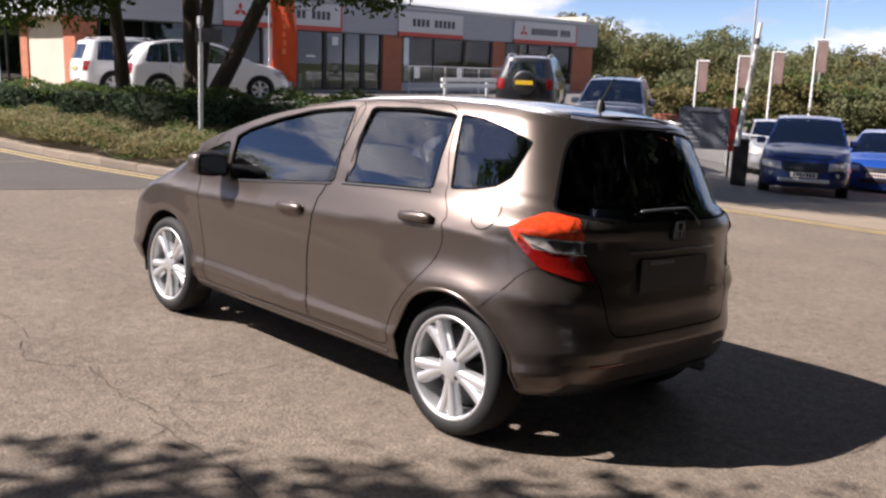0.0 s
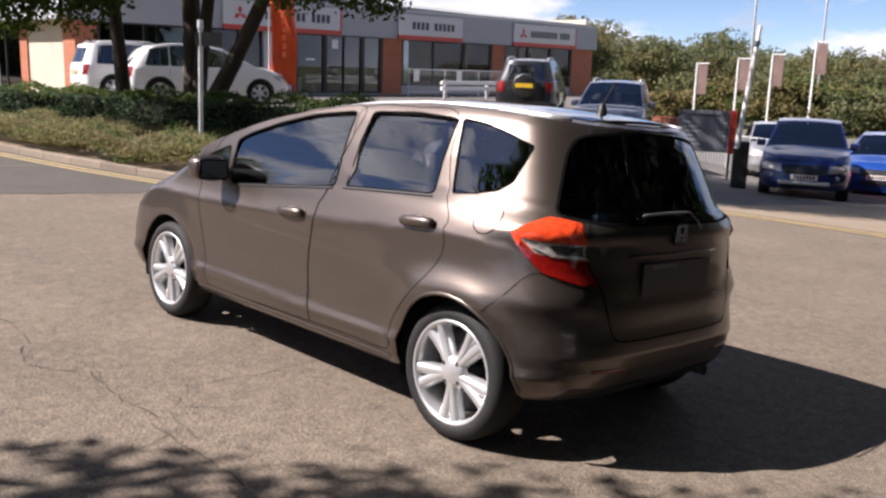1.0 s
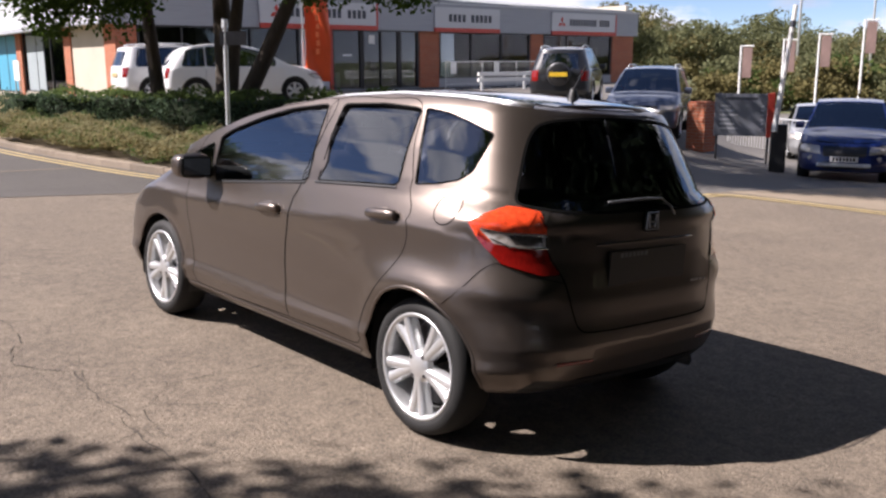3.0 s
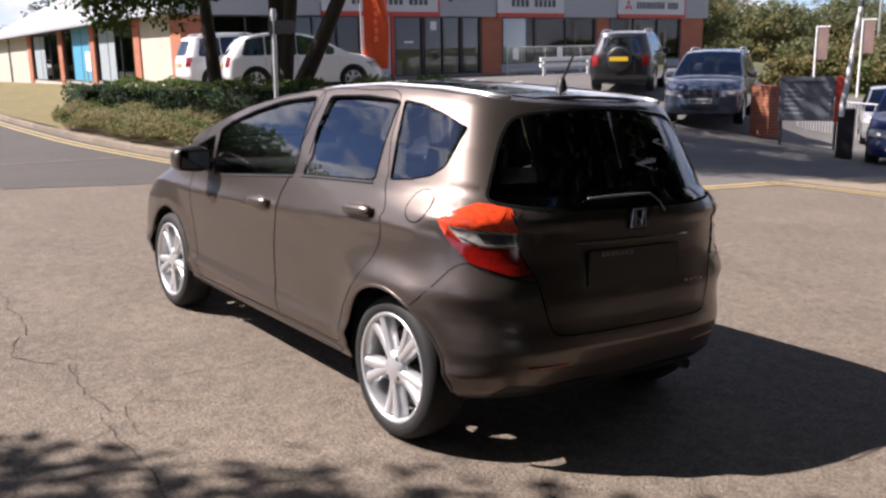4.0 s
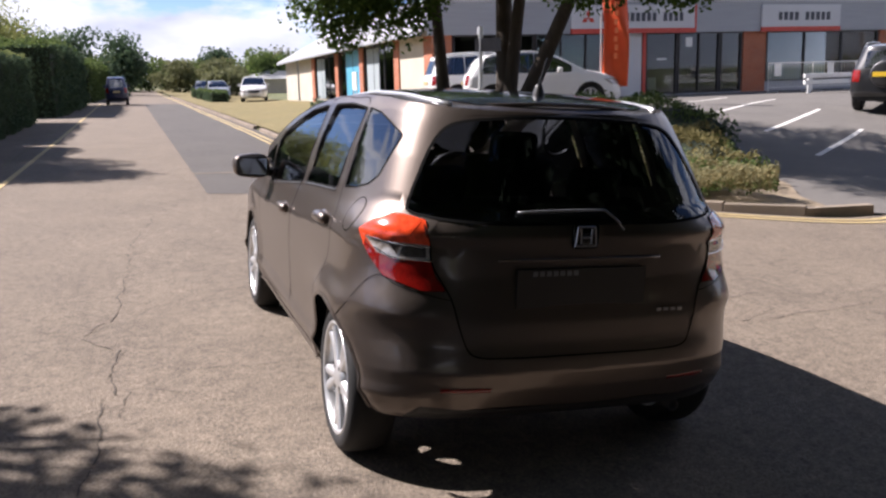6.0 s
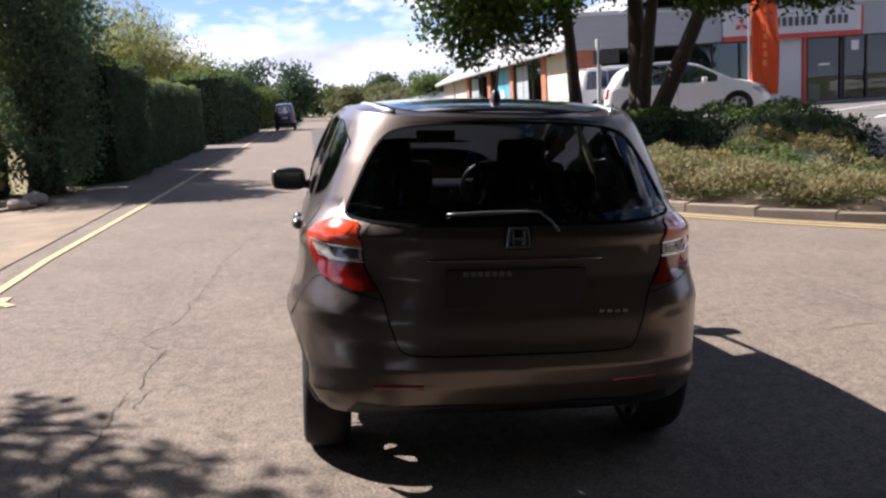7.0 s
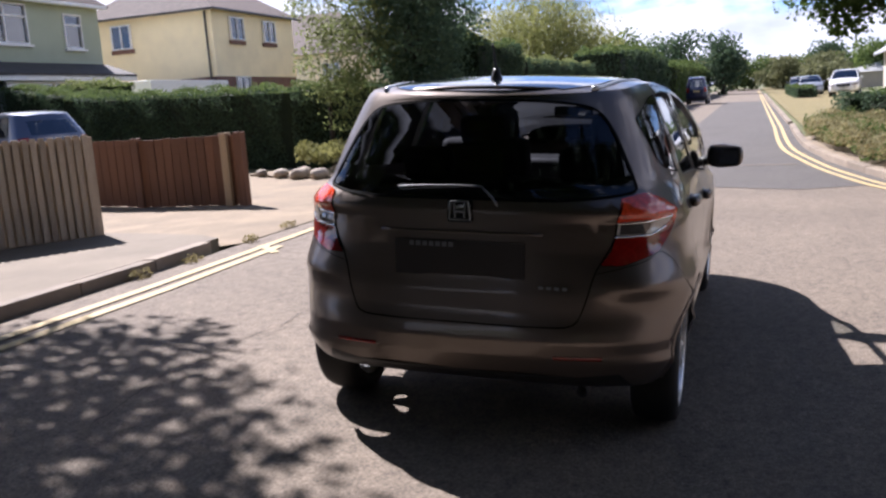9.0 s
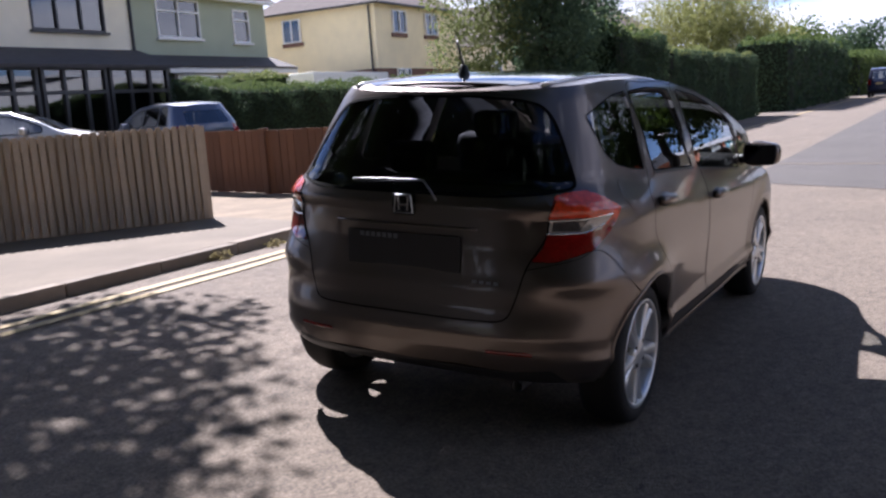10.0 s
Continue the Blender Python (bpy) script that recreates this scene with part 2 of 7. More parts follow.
def add_rod(bm, a, b, r0, r1=None, seg=10):
    a, b = Vector(a), Vector(b)
    d = b - a
    mm = Matrix.Translation((a + b) / 2) @ d.to_track_quat("Z", "Y").to_matrix().to_4x4()
    bmesh.ops.create_cone(bm, cap_ends=True, segments=seg, radius1=r0, radius2=r0 if r1 is None else r1, depth=d.length, matrix=mm)
    return bm


def rod(a, b, r0, r1=None, seg=10):
    return add_rod(bmesh.new(), a, b, r0, r1, seg)


def tube(points, radius, seg=8, taper=None):
    """A bent rod through points, as a bmesh."""
    bm = bmesh.new()
    rings = []
    pts = [Vector(p) for p in points]
    for i, p in enumerate(pts):
        d = (pts[min(i + 1, len(pts) - 1)] - pts[max(i - 1, 0)]).normalized()
        q = d.to_track_quat("Z", "Y")
        r = radius if taper is None else radius * taper[i]
        rings.append([bm.verts.new(p + q @ Vector((r * math.cos(2 * math.pi * k / seg), r * math.sin(2 * math.pi * k / seg), 0))) for k in range(seg)])
    for a, b in zip(rings, rings[1:]):
        for k in range(seg):
            bm.faces.new((a[k], a[(k + 1) % seg], b[(k + 1) % seg], b[k]))
    bm.faces.new(rings[0][::-1])
    bm.faces.new(rings[-1])
    return bm


def lathe(profile, seg=40, axis="Y"):
    """Turns (radius, along) pairs round an axis."""
    bm = bmesh.new()
    rings = []
    for r, h in profile:
        ring = []
        for k in range(seg):
            a = 2 * math.pi * k / seg
            c, s = r * math.cos(a), r * math.sin(a)
            ring.append(bm.verts.new((c, h, s) if axis == "Y" else (c, s, h)))
        rings.append(ring)
    for a, b in zip(rings, rings[1:]):
        for k in range(seg):
            bm.faces.new((a[k], a[(k + 1) % seg], b[(k + 1) % seg], b[k]))
    return bm


def inside(px, py, poly):
    """Which of the points lie in the polygon."""
    px, py = np.asarray(px), np.asarray(py)
    hit = np.zeros(px.shape, bool)
    n = len(poly)
    for i in range(n):
        (x1, y1), (x2, y2) = poly[i], poly[(i + 1) % n]
        if y1 == y2:
            continue
        c = (y1 > py) != (y2 > py)
        hit ^= c & (px < (x2 - x1) * (py - y1) / (y2 - y1) + x1)
    return hit


def smooth_step(a, b, v):
    t = np.clip((np.asarray(v, float) - a) / (b - a), 0, 1)
    return t * t * (3 - 2 * t)


def dense(poly, step):
    out = []
    n = len(poly)
    for i in range(n):
        a, b = np.array(poly[i], float), np.array(poly[(i + 1) % n], float)
        k = max(1, int(np.hypot(*(b - a)) / step))
        out += [tuple(a + (b - a) * j / k) for j in range(k)]
    return out


def round_poly(poly, r, seg=5):
    """A polygon with its corners rounded."""
    out = []
    n = len(poly)
    for i in range(n):
        p0, p, p1 = (np.array(poly[(i + k) % n], float) for k in (-1, 0, 1))
        a, b = p0 - p, p1 - p
        la, lb = np.hypot(*a), np.hypot(*b)
        q = min(r, la * 0.45, lb * 0.45)
        s, e = p + a / la * q, p + b / lb * q
        for j in range(seg + 1):
            t = j / seg
            out.append(tuple((1 - t) ** 2 * s + 2 * t * (1 - t) * p + t * t * e))
    return out


# ---------------------------------------------------------------- ground


def ground(x, y):
    """The height of the ground: a road with a gentle crossfall, a forecourt that climbs towards the showroom."""
    x, y = np.asarray(x, float), np.asarray(y, float)
    yr = np.clip(y, 0.0, 11.8)
    low = -0.0349 * (yr - 3.38) - 0.075 * np.clip(y - 11.8, 0, 12) + 0.03 * np.clip(-y - 4, 0, 14)
    high = 0.42 - 0.018 * np.clip(-34 - x, 0, 30)
    low = low - 0.046 * np.exp(-((y - 4.05) / 0.9) ** 2) * np.exp(-((x + 3.8) / 4.5) ** 4)  # a worn dip along the middle of the road
    w = smooth_step(-7.0, -22.0, x) * smooth_step(6.5, 15.0, y) * (1 - smooth_step(1.5, 7.0, y + 1.36 * x))
    return low * (1 - w) + high * w


def patch(name, poly, lift, mat, step=0.5, skirt=0.0, parent=None, label="", category="", kind="structure"):
    """A sheet over the ground within a plan outline."""
    from mathutils.geometry import delaunay_2d_cdt
    rim = dense(poly, step)
    xs, ys = [p[0] for p in poly], [p[1] for p in poly]
    gx, gy = np.meshgrid(np.arange(min(xs) + step / 2, max(xs), step), np.arange(min(ys) + step / 2, max(ys), step))
    keep = inside(gx, gy, poly)
    pts = [Vector(p) for p in rim] + [Vector((a, b)) for a, b in zip(gx[keep], gy[keep])]
    v, _, f, *_ = delaunay_2d_cdt(pts, [(i, (i + 1) % len(rim)) for i in range(len(rim))], [], 0, 1e-5)
    vx, vy = np.array([p[0] for p in v]), np.array([p[1] for p in v])
    f = [t for t in f if inside(np.mean(vx[list(t)]), np.mean(vy[list(t)]), poly)]
    z = ground(vx, vy) + lift
    verts = list(zip(vx, vy, z))
    if skirt:
        k = len(verts)
        n = len(rim)
        rz = ground(np.array([p[0] for p in rim]), np.array([p[1] for p in rim])) + lift
        verts += [(p[0], p[1], q) for p, q in zip(rim, rz)] + [(p[0], p[1], q - skirt) for p, q in zip(rim, rz)]
        f = list(f) + [(k + i, k + (i + 1) % n, k + n + (i + 1) % n, k + n + i) for i in range(n)]
    ob = new(name, raw(name, verts, f, mat))
    if parent:
        ob.parent = parent
        return tagged(ob, label)
    return tagged(ob, label, category, kind=kind)


def ribbon(points, width, lift, mat, name, step=0.4, parent=None):
    """A painted line or a crack along a plan polyline."""
    pts = []
    for a, b in zip(points, points[1:]):
        a, b = np.array(a, float), np.array(b, float)
        k = max(1, int(np.hypot(*(b - a)) / step))
        pts += [a + (b - a) * j / k for j in range(k)]
    pts.append(np.array(points[-1], float))
    verts, faces = [], []
    for i, p in enumerate(pts):
        d = pts[min(i + 1, len(pts) - 1)] - pts[max(i - 1, 0)]
        d = d / (np.hypot(*d) + 1e-9)
        w = width if np.isscalar(width) else width[min(i, len(width) - 1)]
        for s in (-0.5, 0.5):
            q = p + np.array((-d[1], d[0])) * s * w
            verts.append((q[0], q[1], float(ground(q[0], q[1])) + lift))
        if i:
            faces.append((2 * i - 2, 2 * i, 2 * i + 1, 2 * i - 1))
    ob = new(name, raw(name, verts, faces, mat))
    ob.parent = parent
    return ob


def catmull(pts, k=8):
    out = []
    p = [np.array(q, float) for q in pts]
    for i in range(len(p) - 1):
        a, b, c, d = p[max(i - 1, 0)], p[i], p[i + 1], p[min(i + 2, len(p) - 1)]
        for j in range(k):
            t = j / k
            out.append(tuple(0.5 * (2 * b + (c - a) * t + (2 * a - 5 * b + 4 * c - d) * t * t + (3 * b - a - 3 * c + d) * t ** 3)))
    out.append(tuple(p[-1]))
    return out


# the one ground sheet, finer near the road
gxs = np.unique(np.concatenate([np.linspace(-60, 40, 101), np.linspace(-900, -60, 40), np.linspace(40, 900, 30)]))
gys = np.unique(np.concatenate([np.linspace(-40, 60, 101), np.linspace(-900, -40, 30), np.linspace(60, 900, 30)]))
GX, GY = np.meshgrid(gxs, gys)
GZ = ground(GX, GY) - 0.09
nx, ny = len(gxs), len(gys)
gv = list(zip(GX.ravel(), GY.ravel(), GZ.ravel()))
gf = [(j * nx + i, j * nx + i + 1, (j + 1) * nx + i + 1, (j + 1) * nx + i) for j in range(ny - 1) for i in range(nx - 1)]
tagged(new("ground", raw("ground", gv, gf, M["earth"], True)), "rough green and brown open ground", "ground", kind="structure")

# kerb line of the planted island at the mouth of the showroom entrance
CURVE = catmull([(-26, 5.42), (-18.4, 5.38), (-14.8, 5.62), (-12.4, 5.95), (-10.3, 6.5), (-8.6, 7.62), (-7.6, 8.55), (-7.05, 9.3), (-7.1, 9.9)], 8)
road = patch("road", [(-150, -0.28), (16, -0.28), (16, 11.85), (-6.75, 11.85), (-7.0, 10.2)] + [(a, b) for a, b in CURVE[::-1]] + [(-150, 5.42)], 0.0, M["asphalt"], step=0.5,
             label="sun-bleached grey-brown asphalt road with fine cracks", category="road")
patch("worn_patch", [(-11.2, 2.75), (-10.6, 5.0), (-11.2, 6.15), (-14.8, 5.55), (-60, 5.3), (-60, 2.75)], 0.005, M["asphalt_new"], step=1.0, parent=road, label="darker newer asphalt strip")
patch("forecourt", [(-7.02, 10.2), (-6.77, 11.9), (-6.7, 14), (-6.2, 22), (-6, 45), (-30, 45), (-30, 9.6), (-20, 9.6), (-12, 9.6), (-8, 9.6)], -0.004, M["forecourt"], step=0.8,
      label="grey asphalt showroom forecourt with white bay lines", category="forecourt")
patch("tan_forecourt", [(-6.77, 11.9), (16, 11.9), (16, 48), (-6, 48), (-6.2, 22), (-6.7, 14)], 0.0, M["tan_concrete"], step=0.9, label="pale tan concrete car display apron", category="forecourt")
patch("pavement", [(-6.05, -0.42), (16, -0.42), (16, -30), (-1, -30), (-3.2, -5.0), (-6.6, -2.3), (-6.5, -1.6), (-6.3, -0.8)], 0.095, M["pavement"], step=0.5, skirt=0.12, label="buff raised pavement beside the road", category="pavement")
patch("driveway", [(-6.25, -0.3), (-6.11, -0.44), (-6.36, -0.82), (-6.56, -1.62), (-6.66, -2.33), (-4.5, -14), (-15.5, -14), (-15.2, -4), (-14.2, -1.9), (-14, -0.3)], 0.006, M["drive_concrete"], step=0.6, label="pale dusty concrete driveway", category="driveway")
patch("footway", [(-14.0, -0.29), (-14.3, -1.9), (-17, -1.8), (-70, -1.8), (-70, -0.29)], 0.004, M["asphalt"], step=0.8, label="flush grey asphalt footway along the hedges", category="footway")
patch("verge", [(-20.2, 5.75), (-150, 5.75), (-150, 12.0), (-30, 12.0), (-30, 9.6), (-22, 9.6)], 0.06, M["grass"], step=1.0, label="dry yellow-green grass verge", category="grass")
patch("garden", [(-15.6, -14), (-15.3, -4), (-14.4, -1.95), (-70, -1.85), (-70, -60), (16, -60), (16, -30.1), (-1, -30.1), (-4.4, -14)], -0.01, M["grass"], step=2.0, label="front garden lawns and drives", category="garden")

# ---------------------------------------------------------------- car bodies


class Shell:
    """A car's skin over (s, z): s runs 0 at the middle of the rear, 1 at the rear corner's end, 2 at the front corner, 3 at the nose."""

    def __init__(self, length, width, rear, front, edge, corner, arches, radius, bottom, front_corner=((0.3, 0.45, 3.4), (1.2, 0.6, 2.6)), taper=0.03, hips=0.012, pillar=0.0, crease=0.0):
        self.L, self.arches, self.R, self.bottom, self.taper, self.hips, self.pillar, self.crease = length, arches, radius, bottom, taper, hips, pillar, crease
        self.tw, self.tr, self.tf, self.te, self.tc, self.tfc = (np.array(k, float) for k in (width, rear, front, edge, corner, front_corner))

    def P(self, s, z, out=0.0):
        s, z = np.broadcast_arrays(np.asarray(s, float), np.asarray(z, float))
        L = self.L
        a, n = np.interp(z, self.tc[:, 0], self.tc[:, 1]), np.interp(z, self.tc[:, 0], self.tc[:, 2])
        b, m = np.interp(z, self.tfc[:, 0], self.tfc[:, 1]), np.interp(z, self.tfc[:, 0], self.tfc[:, 2])
        p1 = np.clip(s, 0, 1) * math.pi / 2
        p3 = np.clip(s - 2, 0, 1) * math.pi / 2
        x0 = a * (1 - np.abs(np.cos(p1)) ** (2 / n)) + np.clip(s - 1, 0, 1) * (L - a - b) + b * np.abs(np.sin(p3)) ** (2 / m)
        y0 = np.abs(np.sin(p1)) ** (2 / n) * np.abs(np.cos(p3)) ** (2 / m)
        off = np.interp(z, self.tr[:, 0], self.tr[:, 1])
        offf = np.interp(z, self.tf[:, 0], self.tf[:, 1])
        up = smooth_step(0.93, 1.06, z)  # above the lamps the sides run in straight to a crisp corner
        x0 = x0 + 0.8 * self.pillar * up * y0 ** 2 * (1 - smooth_step(0.3, 1.3, x0))
        X = x0 + off * (1 - smooth_step(0, 1.5, x0)) - offf * smooth_step(L - 1.3, L, x0)
        w = np.interp(z - self.crease * np.clip(1.3 - x0, -1.4, 0.6) * np.exp(-((z - 0.86) / 0.12) ** 2), self.tw[:, 0], self.tw[:, 1])
        w = w * (1 - self.pillar * up * (1 - smooth_step(-0.35, 0.85, x0)))
        w = w * (1 - self.taper * np.clip((x0 - L * 0.5) / (L * 0.5), 0, 1) ** 2 - 0.5 * self.taper * np.clip((L * 0.45 - x0) / (L * 0.45), 0, 1) ** 2)
        for ax, az in self.arches:
            d = np.hypot(X - ax, z - az)
            w = w + self.hips * np.exp(-((d - self.R - 0.03) / 0.06) ** 2) + (0.045 if self.pillar and ax < 1 else 0.0 if self.pillar else 0.008) * np.exp(-((X - ax) / 0.36) ** 2 - ((z - az - (0.30 if self.pillar else 0.45)) / (0.12 if self.pillar else 0.18)) ** 2)
        if self.pillar:  # a shoulder round the bumper's corner, under the lamp
            lip = np.exp(-((z - 0.675) / np.where(z > 0.675, 0.085, 0.045)) ** 2) * smooth_step(0.55, 0.8, y0)
            w = w + 0.014 * lip * (1 - smooth_step(0.15, 0.55, x0))
            X = X - 0.022 * lip * (1 - smooth_step(0.12, 0.42, x0))
        return X, y0 * w, z + 0 * X

    def normal(self, s, z, h=0.004):
        ds = np.where(s > 0.5, h, h)
        a = np.stack(self.P(s + ds, z), -1) - np.stack(self.P(np.maximum(s - ds, 0), z), -1)
        b = np.stack(self.P(s, z + h), -1) - np.stack(self.P(s, z - h), -1)
        n = np.cross(a, b)
        n = -n / (np.linalg.norm(n, axis=-1, keepdims=True) + 1e-12)
        flip = np.where((n[..., 1] < -0.05) & (s > 0.05), -1.0, 1.0)[..., None]
        return n * flip

    def at_x(self, X, z):
        lo, hi = 0.0, 3.0
        for _ in range(30):
            m = (lo + hi) / 2
            lo, hi = (m, hi) if float(self.P(m, z)[0]) < X else (lo, m)
        return (lo, z)

    def at_y(self, Y, z, front=False):
        lo, hi = (0.0, 1.0) if not front else (2.0, 3.0)
        for _ in range(30):
            m = (lo + hi) / 2
            up = (float(self.P(m, z)[1]) < Y) != front
            lo, hi = (m, hi) if up else (lo, m)
        return (lo, z)

    def top(self, s):
        z = np.full(np.shape(s), 1.0)
        for _ in range(25):
            z = 0.5 * z + 0.5 * np.interp(self.P(s, z)[0], self.te[:, 0], self.te[:, 1])
        return z

    def low(self, s):
        X = self.P(s, np.full(np.shape(s), 0.3))[0]
        return np.interp(X, [q[0] for q in self.bottom], [q[1] for q in self.bottom])

    def cut(self, polys, ns=(22, 54, 14), dz=0.035):
        """Meshes the half skin with every outline in polys as edges. Returns points and triangles."""
        from mathutils.geometry import delaunay_2d_cdt
        t = np.linspace(0, 1, ns[0] + (14 if self.pillar else 0), endpoint=False)
        if self.pillar:
            t = t ** 3 / (t ** 3 + (1 - t) ** 3)
        srow = np.concatenate([t, np.linspace(1, 2, ns[1], endpoint=False), np.linspace(2, 3, ns[2])])
        top, low = self.top(srow), self.low(srow)
        pts, edges = [], []

        def chain(c, closed):
            k = len(pts)
            pts.extend(c)
            n = len(c)
            edges.extend((k + i, k + (i + 1) % n) for i in range(n if closed else n - 1))

        chain(list(zip(srow, top)), False)
        chain(list(zip(srow, low)), False)
        chain([(0, z) for z in np.linspace(float(low[0]), float(top[0]), 24)], False)
        chain([(3, z) for z in np.linspace(float(low[-1]), float(top[-1]), 12)], False)
        self.holes = []
        for ax, az in self.arches:
            c = [self.at_x(ax + self.R * math.cos(t), az + self.R * math.sin(t)) for t in np.linspace(-0.35, math.pi + 0.35, 36)]
            self.holes.append(c)
            chain(c, True)
        for p in polys:
            chain(list(p), True)
        for s, t, b in zip(srow, top, low):
            k = max(3, int((t - b) / dz))
            pts.extend((s, b + (t - b) * j / k) for j in range(1, k))
        v, _, f, *_ = delaunay_2d_cdt([Vector(q) for q in pts], edges, [], 0, 1e-6)
        v = np.array([(q[0], q[1]) for q in v])
        f = np.array([t for t in f if len(t) == 3])
        c = v[f].mean(1)
        ok = (c[:, 1] < np.interp(c[:, 0], srow, top)) & (c[:, 1] > np.interp(c[:, 0], srow, low))
        for h in self.holes:
            ok &= ~inside(c[:, 0], c[:, 1], h)
        return v, f[ok], c[ok]

    def mesh(self, name, v, f, mat, side=1, out=0.0, both=False, lean=0.0):
        """Lays flat triangles on the skin; side -1 mirrors them, both joins the two halves, lean sinks the top edge of a pane."""
        use, inv = np.unique(f.ravel(), return_inverse=True)
        s, z = v[use, 0], v[use, 1]
        p = np.stack(self.P(s, z), -1)
        n = self.normal(s, z)
        p = p + n * out
        if lean:
            low, high = p[:, 2].min(), p[:, 2].max()
            p = p - n * (lean * (p[:, 2:3] - low) / (high - low))
            n = n + np.array((0, 0, 1.0)) * (lean / (high - low))
            n /= np.linalg.norm(n, axis=1, keepdims=True)
        tri = inv.reshape(-1, 3)
        sets = []
        for sd in ((1, -1) if both else (side,)):
            q, m = p.copy(), n.copy()
            if sd < 0:
                q[:, 1] *= -1
                m[:, 1] *= -1
            sets.append((q, m))
        verts = np.concatenate([a for a, _ in sets])
        norm = np.concatenate([b for _, b in sets])
        # wind every triangle the way its normal points
        faces = np.concatenate([tri + i * len(p) for i in range(len(sets))])
        a, b, c = (verts[faces[:, i]] for i in range(3))
        wrong = np.einsum("ij,ij->i", np.cross(b - a, c - a), norm[faces[:, 0]]) < 0
        faces[wrong] = faces[wrong][:, ::-1]
        me = raw(name, verts.tolist(), faces.tolist(), mat, True)
        me.normals_split_custom_set_from_vertices(norm.tolist())
        return me

    def line(self, name, path, width, mat, side=1, out=0.002, both=False, closed=False, raise_=0.0):
        """A narrow strip along a path on the skin: a shut line, a seal, a moulding."""
        bm = bmesh.new()
        for sd in ((1, -1) if both else (side,)):
            s = np.array([q[0] for q in path])
            z = np.array([q[1] for q in path])
            p = np.stack(self.P(s, z), -1)
            n = self.normal(s, z)
            prev = None
            first = None
            k = len(p)
            for i in range(k):
                a, b = (p[(i - 1) % k], p[(i + 1) % k]) if closed else (p[max(i - 1, 0)], p[min(i + 1, k - 1)])
                d = (b - a) / (np.linalg.norm(b - a) + 1e-9)
                w = np.cross(n[i], d)
                row = []
                for o, h in ((-0.5, out), (0.0, out + raise_), (0.5, out)):
                    q = p[i] + w * o * width + n[i] * h
                    row.append(bm.verts.new((q[0], q[1] * sd, q[2])))
                if prev:
                    for j in range(2):
                        bm.faces.new((prev[j], prev[j + 1], row[j + 1], row[j]))
                prev, first = row, first or row
            if closed:
                for j in range(2):
                    bm.faces.new((prev[j], prev[j + 1], first[j + 1], first[j]))
        return finish(bm, name, mat, raise_ > 0)

    def roof(self, name, x0, x1, mat, crown=0.03, rows=26, cols=14, out=0.0, inset=1.0):
        """The skin across the car between the two roof edges, from x0 to x1."""
        sv = np.linspace(0, 3, 400)
        zt = self.top(sv)
        X, Y, _ = self.P(sv, zt)
        if x0 <= X[0]:
            sel = np.concatenate([np.linspace(0, float(np.interp(x0 + 0.6, X, sv)), rows // 2, endpoint=False), np.interp(np.linspace(x0 + 0.6, x1, rows - rows // 2), X, sv)])
        else:
            sel = np.interp(np.linspace(x0, x1, rows), X, sv)
        z = self.top(sel)
        xs, ys, _ = self.P(sel, z)
        j = np.linspace(-1, 1, cols) * inset
        full = np.clip(ys / (ys.max() + 1e-6), 0, 1)
        V = np.zeros((len(sel), cols, 3))
        V[..., 0] = xs[:, None]
        V[..., 1] = ys[:, None] * j[None]
        V[..., 2] = z[:, None] + crown * full[:, None] * (1 - np.abs(j[None]) ** 2.4) + out
        faces = [(a * cols + b, a * cols + b + 1, (a + 1) * cols + b + 1, (a + 1) * cols + b) for a in range(len(sel) - 1) for b in range(cols - 1)]
        bm = bmesh.new()
        bv = [bm.verts.new(q) for q in V.reshape(-1, 3)]
        for q in faces:
            bm.faces.new([bv[i] for i in q])
        bmesh.ops.remove_doubles(bm, verts=bm.verts, dist=1e-5)
        bm.normal_update()
        if sum(fc.normal.z for fc in bm.faces) < 0:
            bmesh.ops.reverse_faces(bm, faces=bm.faces)
        me = bpy.data.meshes.new(name)
        bm.to_mesh(me)
        bm.free()
        me.materials.append(mat)
        me.shade_smooth()
        return me


def along(shell, pts, k=6):
    """Rounds a path of (s, z) points into a smooth one."""
    return catmull(pts, k)


def take(v, f, c, poly, used):
    hit = inside(c[:, 0], c[:, 1], poly) & ~used
    used |= hit
    return f[hit]


